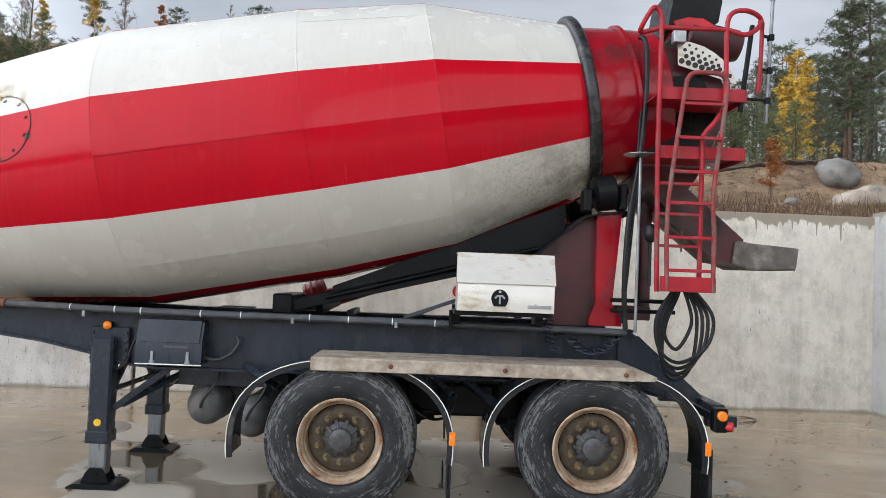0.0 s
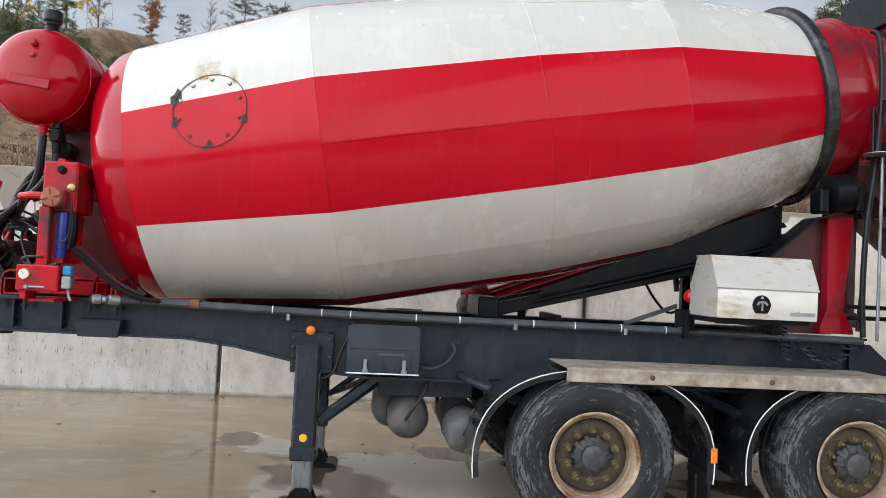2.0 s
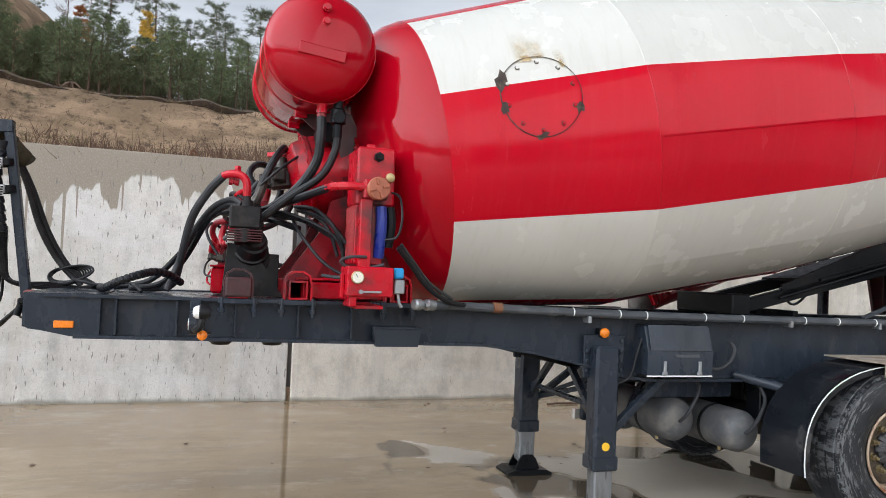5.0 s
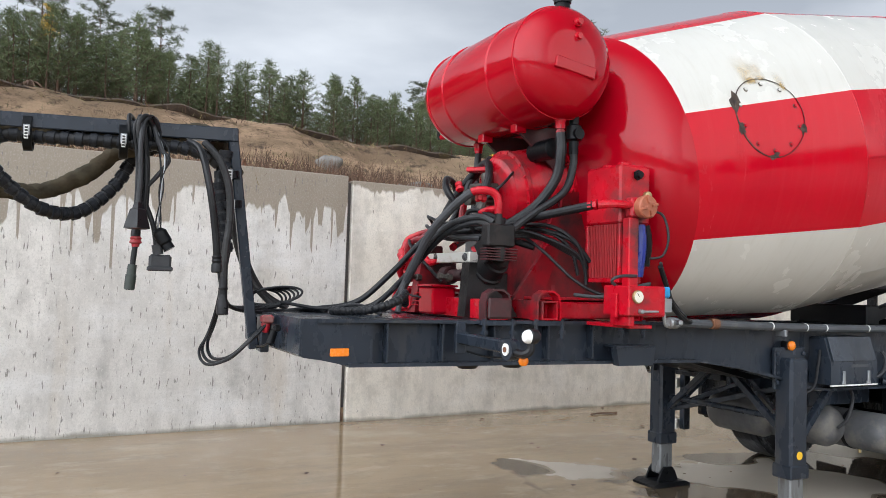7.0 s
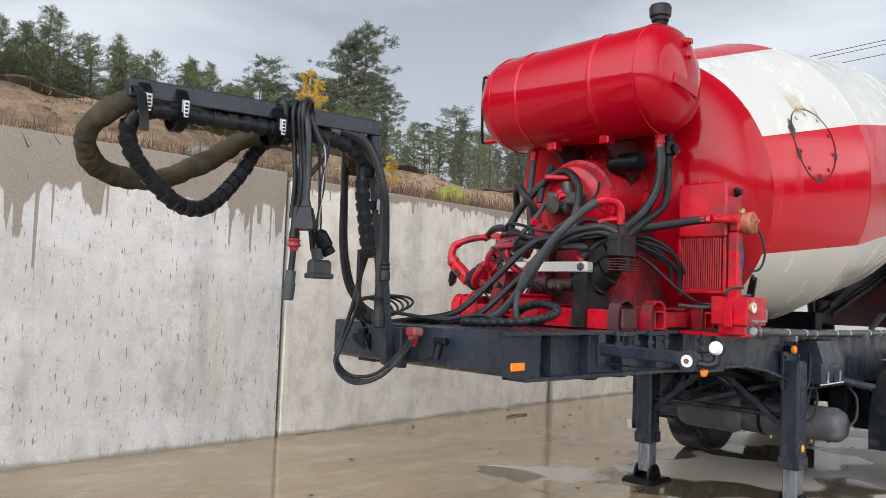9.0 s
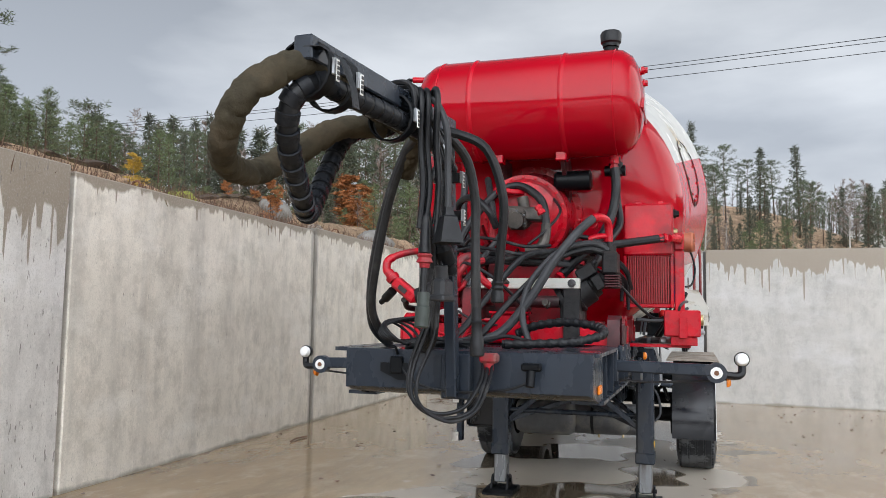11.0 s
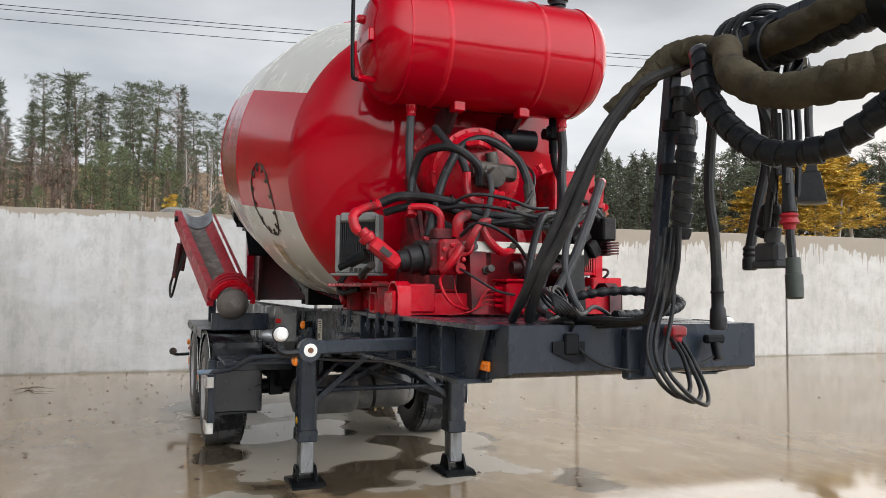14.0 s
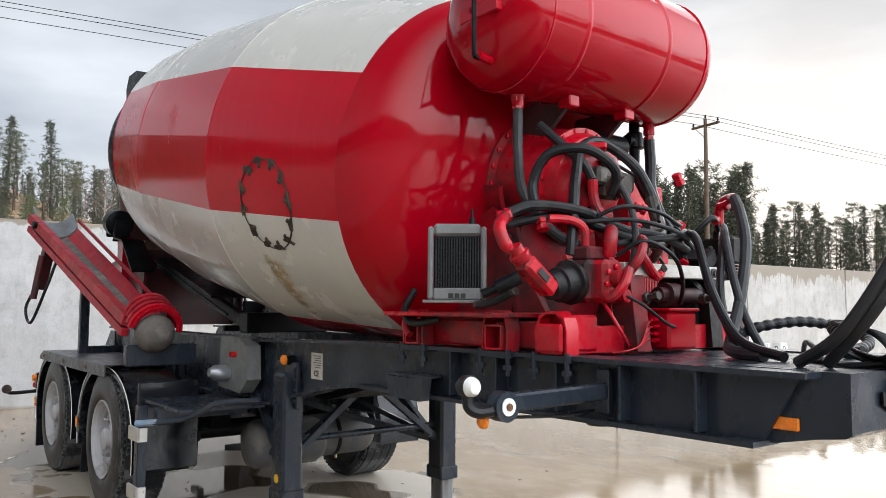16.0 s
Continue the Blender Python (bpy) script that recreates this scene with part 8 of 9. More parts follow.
# canvas sleeve with creases
def sleeve(pts, r, label):
    g = Geo().tube(pts, r, 20, 16)
    rings = len(g.v) // 20
    axis = [sum((Vector(g.v[i * 20 + j]) for j in range(20)), Vector()) / 20 for i in range(rings)]
    out = []
    for i in range(rings):
        for j in range(20):
            p = Vector(g.v[i * 20 + j])
            k = noise.noise(p * 11.0) * 0.14 + noise.noise(p * 40.0) * 0.10 + 0.07 * math.sin(j * 0.63 + 5.0 * noise.noise(p * 4.0))
            k -= 0.17 * max(0.0, math.sin(i * 0.85 + 2.2 * math.sin(j * 0.31 + 1.0) + 5.0 * noise.noise(p * 4.0))) ** 6
            out.append(tuple(axis[i] + (p - axis[i]) * (1.0 + k)))
    g.v = out
    return part("canvas_sleeve", g, CANVAS, boom, label, sharp=45)


sleeve([(-6.60, -0.12, 2.31), (-6.90, -0.11, 2.315), (-7.13, -0.11, 2.32), (-7.314, -0.14, 2.325), (-7.496, -0.133, 2.31), (-7.621, -0.032, 2.198), (-7.596, 0.052, 2.088), (-7.499, 0.126, 2.038), (-7.376, 0.17, 2.03), (-7.228, 0.186, 2.055), (-7.062, 0.163, 2.145), (-6.909, 0.07, 2.259), (-6.74, -0.02, 2.30)], 0.045, "olive canvas sleeve bent in a wide loop")
sleeve([(-6.62, -0.13, 2.36), (-6.50, -0.10, 2.40), (-6.40, -0.04, 2.37), (-6.33, 0.03, 2.28), (-6.27, 0.09, 2.20)], 0.045, "olive canvas sleeve over the boom corner")
for x in (-7.47, -7.32, -6.88):
    strap((x, -0.14, 2.295), (1, 0, 0.03), 0.085, boom)
for z in (2.16, 2.0):
    strap((-6.325 - (z - 2.0) * 0.12, -0.150, z), (0.13, 0, -1), 0.055, boom)
part("loose_strap", Geo().strip([(-0.15, 2.345), (-0.22, 2.34), (-0.28, 2.30), (-0.32, 2.21), (-0.33, 2.15)], -7.53, -7.495, 0.004, "yz"), RUBBER, boom, "loose black strap end")


def bh(pts, r, material=RUBBER, name="boom_hose", label=""):
    return part(name, Geo().tube(pts, r, 10, 7), material, boom, label)


# hoses from the boom down to the deck
bh([(-6.45, -0.08, 2.36), (-6.38, 0.02, 2.30), (-6.30, 0.14, 2.10), (-6.225, 0.242, 1.80), (-6.12, 0.31, 1.584), (-5.968, 0.29, 1.425)], 0.020, HOSEGREY)
bh([(-6.45, -0.06, 2.34), (-6.36, 0.05, 2.27), (-6.27, 0.18, 2.05), (-6.18, 0.285, 1.76), (-6.05, 0.345, 1.53), (-5.89, 0.33, 1.425)], 0.020, HOSEGREY)
bh([(-6.48, -0.20, 2.32), (-6.40, -0.26, 2.22), (-6.35, -0.28, 2.06), (-6.343, -0.28, 1.90), (-6.36, -0.29, 1.74), (-6.363, -0.295, 1.59)], 0.020, HOSEGREY)
part("rubber_boot", Geo().lathe([(0, 0.019), (0.02, 0.021), (0.06, 0.022), (0.065, 0.026), (0.075, 0.022), (0.12, 0.023), (0.13, 0.029), (0.17, 0.031), (0.20, 0.031), (0.205, 0.024)], (-6.363, -0.295, 1.61), (0.0, -0.03, -1), 18), RUBBER, boom, "black rubber plug boot")
bh([(-6.56, -0.24, 2.31), (-6.51, -0.38, 2.24), (-6.465, -0.44, 2.04), (-6.43, -0.42, 1.84), (-6.414, -0.402, 1.70)], 0.019)
part("hose_nozzle", Geo().lathe([(0, 0.020), (0.01, 0.026), (0.02, 0.022), (0.03, 0.026), (0.04, 0.022), (0.05, 0.027), (0.085, 0.027), (0.09, 0.020)], (-6.414, -0.402, 1.715), (0, 0, -1), 14), RUBBER, boom)
for k in range(4):
    o = 0.018 * k
    bh([(-6.37 + o, -0.13, 1.78), (-6.36 + o * 0.6, -0.12 + o, 1.60), (-6.30, -0.08 + o, 1.45), (-6.12, 0.04 + o, 1.41 + o * 0.5), (-5.95, 0.14 + o, 1.415), (-5.80, 0.10 - o, 1.42 + o * 0.4), (-5.74, -0.04, 1.42)], 0.011)
# cable coil lying on the front beam
for k in range(6):
    r1 = 0.085 + 0.008 * k
    cx, cy, cz = -6.05 + 0.010 * k, 0.20 - 0.006 * k, 1.485 + 0.004 * k
    part("cable_coil", Geo().tube([(cx + r1 * 1.15 * math.cos(t + 0.25 * k), cy + r1 * 0.72 * math.sin(t), cz + 0.055 * math.sin(t + 0.35 * k)) for t in [2 * math.pi * i / 10 for i in range(10)]], 0.007, 8, 4, closed=True), RUBBER, boom, "thin black cable coiled on the beam")
bh([(-5.98, 0.10, 1.47), (-5.76, -0.05, 1.44), (-5.60, -0.20, 1.47), (-5.50, -0.34, 1.42)], 0.010)
# cable loops in front of the beam
bh([(-6.33, -0.10, 1.78), (-6.34, -0.06, 1.55), (-6.36, 0.0, 1.36), (-6.40, -0.02, 1.235), (-6.38, -0.12, 1.165), (-6.30, -0.22, 1.185), (-6.20, -0.26, 1.285), (-6.13, -0.25, 1.36)], 0.009)
bh([(-6.34, -0.12, 1.78), (-6.35, -0.08, 1.54), (-6.38, -0.02, 1.34), (-6.43, -0.05, 1.215), (-6.40, -0.16, 1.150), (-6.31, -0.26, 1.175), (-6.20, -0.28, 1.285), (-6.13, -0.27, 1.36)], 0.009)
bh([(-6.35, -0.13, 1.78), (-6.36, -0.11, 1.50), (-6.40, -0.05, 1.30), (-6.45, -0.09, 1.20), (-6.42, -0.20, 1.140), (-6.32, -0.28, 1.175), (-6.20, -0.30, 1.285), (-6.13, -0.29, 1.36)], 0.008)
bh([(-6.10, 0.18, 1.36), (-6.14, 0.08, 1.27), (-6.15, -0.10, 1.235), (-6.15, -0.34, 1.25), (-6.13, -0.465, 1.29)], 0.006)
part("coupling_head", Geo().box(-6.155, -6.092, -0.315, -0.235, 1.365, 1.408, 0.01).lathe([(0, 0.024), (0.03, 0.022), (0.05, 0.015)], (-6.13, -0.275, 1.365), (0, 0, -1), 12), DULLRED, boom, "red air coupling head")
part("coupling_head", Geo().box(-6.13, -6.092, -0.51, -0.42, 1.335, 1.37, 0.008).cyl((-6.12, -0.465, 1.335), (-6.14, -0.465, 1.27), 0.02, n=12), BLACK, boom)
part("beam_hook", Geo().box(-6.13, -6.092, 0.15, 0.21, 1.30, 1.38, 0.006).tube([(-6.11, 0.18, 1.39), (-6.13, 0.18, 1.42), (-6.12, 0.21, 1.425)], 0.007, 8, 4), BLACK, boom)
# a recess's shade as a thin black plate on the flat beam face
part("beam_recess", Geo().prism([(0.22, 1.33), (0.36, 1.33), (0.36, 1.29), (0.27, 1.25), (0.22, 1.25)], -6.098, -6.092, "yz"), BLACK, front_beam)

# plugs hanging from the arm
for k, (dx, dy) in enumerate(((0, 0), (0.02, -0.025), (-0.02, 0.02), (0.03, 0.02), (-0.005, -0.04))):
    x, y = -6.79 + dx, -0.225 + dy
    bh([(x + 0.06, y + 0.05, 2.36), (x + 0.02, y, 2.42), (x - 0.02, y - 0.03, 2.36), (x, y - 0.02, 2.20), (x + 0.005, y - 0.03, 2.05), (x, y - 0.02, 1.93 - 0.02 * k)], 0.011)
bh([(-6.74, -0.22, 2.38), (-6.70, -0.25, 2.26), (-6.66, -0.26, 2.20), (-6.71, -0.24, 2.12), (-6.78, -0.23, 2.02), (-6.79, -0.22, 1.92)], 0.012, GREYHOSE)
pg = part("plug", Geo().lathe([(0, 0.014), (0.02, 0.018), (0.10, 0.020), (0.12, 0.024), (0.14, 0.024), (0.145, 0.018)], (-6.795, -0.245, 1.94), (-0.05, 0, -1), 18), RUBBER, boom, "black cable plug with a red collar")
part("plug_collar", Geo().lathe([(0, 0.020), (0.01, 0.030), (0.018, 0.024), (0.034, 0.032), (0.04, 0.020), (0.055, 0.018)], (-6.80, -0.245, 1.80), (0, 0, -1), 16), DULLRED, pg)
part("plug_pin", Geo().cyl((-6.802, -0.245, 1.75), (-6.81, -0.245, 1.65), 0.014, n=10), RUBBER, pg)
part("plug_sleeve", Geo().lathe([(0, 0.022), (0.05, 0.023), (0.055, 0.027), (0.125, 0.026), (0.130, 0.021)], (-6.81, -0.248, 1.655), (-0.08, 0.02, -1), 16), GREENCAP, pg, "olive plug cap")
p2 = part("socket_plug", Geo().box(-6.735, -6.625, -0.295, -0.245, 1.64, 1.71, 0.012).box(-6.742, -6.618, -0.30, -0.24, 1.625, 1.65, 0.006).cyl((-6.69, -0.27, 1.71), (-6.70, -0.27, 1.76), 0.026, n=14), GREYHOSE, boom, "grey multi-pin plug on a cable")
bh([(-6.70, -0.24, 1.75), (-6.72, -0.24, 1.86), (-6.77, -0.23, 2.0), (-6.78, -0.22, 2.12)], 0.013)
part("lamp_plug", Geo().lathe([(0, 0.02), (0.02, 0.036), (0.08, 0.036), (0.09, 0.028), (0.12, 0.030)], (-6.70, -0.27, 1.84), (0.5, -0.1, -0.8), 16), BLACK, boom)
bh([(-6.70, -0.27, 1.84), (-6.69, -0.26, 1.95), (-6.70, -0.25, 2.20), (-6.73, -0.22, 2.36)], 0.005)
g = Geo()
g.lathe([(0, 0.018), (0.03, 0.026), (0.035, 0.036), (0.05, 0.040), (0.11, 0.058), (0.13, 0.062), (0.135, 0.04)], (-6.80, -0.335, 1.965), (0.0, 0, -1), 4)
part("bell_plug", g, RUBBER, boom, "black square rubber cover")
bh([(-6.76, -0.18, 2.38), (-6.79, -0.27, 2.37), (-6.80, -0.325, 2.26), (-6.795, -0.33, 2.10), (-6.80, -0.335, 1.95)], 0.013, GREYHOSE)
for k, m in enumerate((RUBBER, GALV, RUBBER)):
    bh([(-6.74 + 0.02 * k, -0.20, 2.36), (-6.66 - 0.02 * k, -0.27, 2.24 - 0.03 * k), (-6.70 + 0.01 * k, -0.28, 2.05), (-6.685 - 0.012 * k, -0.275, 1.88), (-6.695, -0.27, 1.75)], 0.004, m)
for k in range(3):
    part("cable_tie", Geo().tube([(-6.86 + 0.05 * k, -0.20, 2.42), (-6.84 + 0.06 * k, -0.10, 2.43), (-6.80 + 0.05 * k, -0.05, 2.36), (-6.82 + 0.05 * k, -0.10, 2.28), (-6.85 + 0.05 * k, -0.21, 2.32)], 0.011, 8, 5, closed=True), RUBBER, boom)

# ---- trees, bank growth and far things ----
def clump(g, c, size, n, rnd, up=0.15, wide=0.13):
    """A tuft of narrow needles or leaves round a point."""
    for _ in range(n):
        d = Vector((rnd.gauss(0, 1), rnd.gauss(0, 1), rnd.gauss(0, 0.6) + up)).normalized()
        o = Vector((rnd.gauss(0, 1), rnd.gauss(0, 1), rnd.gauss(0, 1)))
        w = d.cross(o)
        if w.length < 1e-3:
            continue
        w.normalize()
        b = c + d * size * 0.15 + Vector((rnd.gauss(0, 0.25), rnd.gauss(0, 0.25), rnd.gauss(0, 0.18))) * size
        L = size * rnd.uniform(0.6, 1.1)
        g.add([b - w * L * wide, b + w * L * wide, b + d * L], [(0, 1, 2)])


def tree(name, label, mats, seed, height, kind):
    """Trunk with limbs, and a crown of many small tufts. Stands at its origin."""
    rnd = random.Random(seed)
    root = tagged(empty(name), label, "tree", group="trees round the yard")
    wood, leaf = Geo(), Geo()
    lean = Vector((rnd.uniform(-0.02, 0.02), rnd.uniform(-0.02, 0.02), 0))
    r0 = height * {"pine": 0.011, "forest": 0.011, "spruce": 0.014, "young": 0.012, "birch": 0.010, "bare": 0.009}[kind]
    at = lambda f: Vector((math.sin(f * 3 + seed) * 0.012 * height, math.cos(f * 2.3 + seed) * 0.012 * height, f * height)) + lean * f * height
    wood.tube([at(i / 6) for i in range(7)], lambda f: r0 * (1 - 0.88 * f) + 0.004, 6, 1)
    if kind in ("pine", "forest"):
        fine = kind == "pine"
        whorls = [(0.36 + 0.62 * (i / 10) ** 0.9 + rnd.uniform(-0.012, 0.012), i) for i in range(11)]
        for f0, i in whorls:
            for j in range(4):
                f = min(0.985, f0 + rnd.uniform(-0.012, 0.03))
                a = j * 1.57 + i * 0.8 + rnd.uniform(-0.4, 0.4)
                L = height * (0.165 * math.sin(math.pi * min(1, (1.0 - f) * 1.5 + 0.12)) + 0.015) * rnd.uniform(0.5, 1.15)
                p = at(f)
                e = p + Vector((math.cos(a) * L, math.sin(a) * L, L * rnd.uniform(0.10, 0.45)))
                wood.tube([p, (p + e) / 2 + Vector((0, 0, -0.05 * L)), e], lambda q: 0.0022 * height * (1 - 0.7 * q), 3, 1)
                for k in range(6 if fine else 4):
                    q = p.lerp(e, 0.42 + 0.62 * k / (5 if fine else 3)) + Vector((rnd.gauss(0, 0.14), rnd.gauss(0, 0.14), abs(rnd.gauss(0, 0.07)))) * L
                    clump(leaf, q, height * (0.027 if fine else 0.036), 21 if fine else 13, rnd, 0.35, 0.09)
        for i in range(8):
            f = rnd.uniform(0.12, 0.45)
            a = rnd.uniform(0, 6.28)
            p = at(f)
            wood.tube([p, p + Vector((math.cos(a), math.sin(a), rnd.uniform(-0.2, 0.1))) * height * rnd.uniform(0.02, 0.07)], 0.0014 * height, 3, 1)
    elif kind == "spruce":
        for i in range(56):
            f = 0.06 + 0.93 * (i / 55)
            a = i * 2.4 + rnd.uniform(-0.3, 0.3)
            L = height * (0.20 * (1 - f) + 0.012) * rnd.uniform(0.7, 1.15)
            p = at(f)
            e = p + Vector((math.cos(a) * L, math.sin(a) * L, -L * rnd.uniform(0.1, 0.4)))
            n = 2 + int(3 * (1 - f))
            for k in range(n + 1):
                clump(leaf, p.lerp(e, (k + 0.5) / (n + 0.5)), height * 0.050, 8, rnd, -0.15, 0.12)
        clump(leaf, at(1.0), height * 0.03, 8, rnd, 0.8)
    elif kind == "young":
        for i in range(44):
            f = 0.16 + 0.82 * (i / 43)
            a = i * 2.4 + rnd.uniform(-0.4, 0.4)
            L = height * (0.30 * (1 - f) ** 0.75 + 0.03) * rnd.uniform(0.7, 1.2)
            p = at(f)
            e = p + Vector((math.cos(a) * L, math.sin(a) * L, L * rnd.uniform(0.2, 0.65)))
            wood.tube([p, e], 0.0022 * height, 3, 1)
            for k in range(4):
                clump(leaf, p.lerp(e, 0.30 + 0.24 * k), height * (0.058 if k < 3 else 0.05), 9, rnd, 0.55, 0.080)
        for q in range(4):
            clump(leaf, at(0.94 + 0.02 * q), height * 0.06, 6, rnd, 1.2, 0.05)
    elif kind in ("birch", "bare"):
        for i in range(34 if kind == "bare" else 26):
            f = rnd.uniform(0.25, 0.97)
            a = rnd.uniform(0, 6.28)
            L = height * (0.22 * (1 - f) + 0.05) * rnd.uniform(0.6, 1.2)
            p = at(f)
            e = p + Vector((math.cos(a) * L * 0.7, math.sin(a) * L * 0.7, L * 0.75)) if kind == "bare" else p + Vector((math.cos(a) * L * 1.0, math.sin(a) * L * 1.0, L * 0.45))
            wood.tube([p, (p + e) / 2 + Vector((0, 0, 0.08 * L)), e], lambda q: 0.0026 * height * (1 - 0.75 * q), 3, 1)
            for k in range(9):
                s = p.lerp(e, rnd.uniform(0.25, 1.0))
                d = Vector((rnd.gauss(0, 1), rnd.gauss(0, 1), rnd.gauss(0.5, 0.6))).normalized() * L * rnd.uniform(0.25, 0.5)
                if kind == "bare":
                    for z in range(4):
                        d2 = (d + Vector((rnd.gauss(0, 0.4), rnd.gauss(0, 0.4), rnd.gauss(0, 0.4))) * d.length) * rnd.uniform(0.6, 1)
                        w = d2.cross(Vector((rnd.random(), rnd.random(), rnd.random()))).normalized() * 0.0016 * height
                        leaf.add([s - w, s + w, s + d2], [(0, 1, 2)])
                else:
                    clump(leaf, s + d * 0.8, height * 0.034, 18, rnd, -0.2, 0.20)
    part("trunk", wood, mats[0], root)
    part("crown", leaf, mats[1], root).data.polygons.foreach_set("use_smooth", [False] * len(leaf.f))
    return root


PROTO = {
    "pine": [tree("pine_tree", "tall dark green pine with a bare lower trunk", (BARK, PINE), 11 + i, 12.0, "pine") for i in range(4)],
    "forest": [tree("forest_pine", "dark green pine in the far wood", (BARK, PINE), 111 + i, 12.0, "forest") for i in range(4)],
    "spruce": [tree("spruce_tree", "dark pointed spruce at the forest edge", (BARK, SPRUCE), 31 + i, 12.0, "spruce") for i in range(3)],
    "young": [tree("young_pine", "bushy young green pine on the bank", (BARK, YOUNG), 51 + i, 3.0, "young") for i in range(4)],
    "gold": [tree("birch_tree", "birch with yellow autumn leaves", (BIRCHBARK, GOLD), 71 + i, 9.0, "birch") for i in range(2)],
    "russet": [tree("aspen_tree", "small tree with orange autumn leaves", (BARK, RUSSET), 81, 6.0, "birch")],
    "bare": [tree("bare_tree", "leafless grey-brown deciduous tree", (BIRCHBARK if i == 2 else BARK, TWIG), 91 + i, 10.0, "bare") for i in range(3)],
}
HIGH = {"pine": 12.0, "forest": 12.0, "spruce": 12.0, "young": 3.0, "gold": 9.0, "russet": 6.0, "bare": 10.0}
used = set()
tr = random.Random(5)
EYE0 = Vector((-8.0, -1.0, 1.57))


def plant(kind, x, y, h, wide=1.0):
    p = tr.choice(PROTO[kind])
    k = h / HIGH[kind]
    m = pose(x, y, land(x, y) - 0.06 * k, 0, 0, tr.uniform(0, 360)) @ Matrix.Diagonal((k * wide, k * wide, k, 1))
    if p.name not in used:
        used.add(p.name)
        p.matrix_basis = m
    else:
        copy_thing(p, m @ Matrix.Diagonal((1 / p.scale.x, 1 / p.scale.y, 1 / p.scale.z, 1)))


def stand(az0, az1, d0, d1, count, kinds, elev, spread=1.5):
    """Trees between two bearings and two distances, their tops near an elevation seen from the yard."""
    for i in range(count):
        az = radians(az0 + (az1 - az0) * (i + tr.uniform(0.1, 0.9)) / count)
        d = tr.uniform(d0, d1)
        x, y = EYE0.x + math.sin(az) * d, EYE0.y + math.cos(az) * d
        h = EYE0.z + d * math.tan(radians(elev + tr.uniform(-spread, spread * 0.7))) - land(x, y)
        plant(tr.choice(kinds), x, y, max(2.2, h), tr.uniform(0.85, 1.2))


# young pines along the crest of the north bank
for i in range(235):
    x = -10.6 + 12.8 * (i + tr.random()) / 235
    y = 10.3 + 4.6 * tr.random() ** 1.5 + 0.5 * smooth(-5, 2, x)
    plant("young", x, y, tr.uniform(1.05, 1.85) * (0.94 - 0.12 * smooth(-6, 2, x)), tr.uniform(0.85, 1.2))
# tall trees behind them
stand(-34, 9.5, 32, 46, 15, ["pine", "pine", "pine", "bare", "bare"], 21.5, 3.5)
stand(-34, 6, 36, 48, 5, ["pine", "bare", "pine", "bare"], 18.5, 2.0)
stand(-20, 2, 22, 28, 5, ["gold", "russet", "gold"], 18.5, 1.5)
stand(27.5, 36, 64, 78, 16, ["bare", "bare", "spruce", "pine"], 14.6, 1.6)
stand(36, 38.4, 58, 64, 3, ["pine"], 18.8, 0.8)
stand(38, 52, 20, 27, 16, ["pine", "spruce", "pine", "young"], 11.8, 2.0)
stand(86, 103, 60, 80, 30, ["bare", "spruce", "bare"], 6.8, 1.0)
stand(33, 46, 18, 24, 12, ["young", "young", "spruce"], 11.0, 1.5)
stand(25, 34, 64, 78, 14, ["pine", "pine", "spruce", "bare"], 14.5, 1.8)
stand(12, 24, 34, 44, 10, ["young", "spruce"], 9.0, 1.0)
# wooded hill to the north-east and east
stand(45, 64, 50, 66, 48, ["forest", "spruce", "bare", "forest", "spruce"], 12.8, 1.8)
stand(45, 66, 34, 46, 30, ["russet", "bare", "young", "young", "spruce"], 9.0, 1.6)
stand(61, 76, 55, 75, 46, ["forest", "forest", "spruce", "forest", "bare"], 12.6, 2.4)
stand(72, 90, 55, 75, 42, ["forest", "forest", "forest", "bare", "spruce"], 12.0, 3.2)
stand(88, 98, 55, 75, 20, ["forest", "forest", "bare", "spruce"], 10.8, 2.4)
stand(60, 92, 48, 60, 64, ["bare", "bare", "bare", "forest", "young"], 9.2, 1.6)
stand(62, 98, 40, 48, 26, ["bare", "young", "bare"], 6.4, 1.2)
stand(44, 99, 46, 54, 52, ["young", "spruce", "bare", "bare"], 5.6, 1.6)
stand(74, 97, 50, 58, 24, ["spruce"], 7.6, 1.6)
stand(94, 103, 85, 120, 38, ["bare", "bare", "bare", "spruce"], 8.6, 1.2)
stand(102, 112, 85, 120, 20, ["bare", "bare", "young"], 5.9, 0.7)
stand(107.2, 108.2, 68, 74, 2, ["bare"], 9.2, 0.4)
stand(97, 102, 60, 80, 9, ["bare", "forest", "spruce"], 8.8, 1.6)
stand(111.8, 116, 52, 62, 10, ["forest", "spruce", "forest"], 9.0, 1.0)
stand(113, 124, 70, 95, 32, ["spruce", "bare", "bare"], 7.4, 1.4)
stand(118, 146, 58, 74, 115, ["spruce", "spruce", "forest"], 9.2, 1.7)
stand(142, 160, 62, 80, 64, ["spruce", "spruce", "forest"], 6.6, 1.2)
stand(160, 175, 70, 90, 24, ["spruce", "bare", "spruce"], 7.6, 1.2)
stand(172, 305, 70, 100, 50, ["forest", "forest", "bare"], 8.5, 1.6)
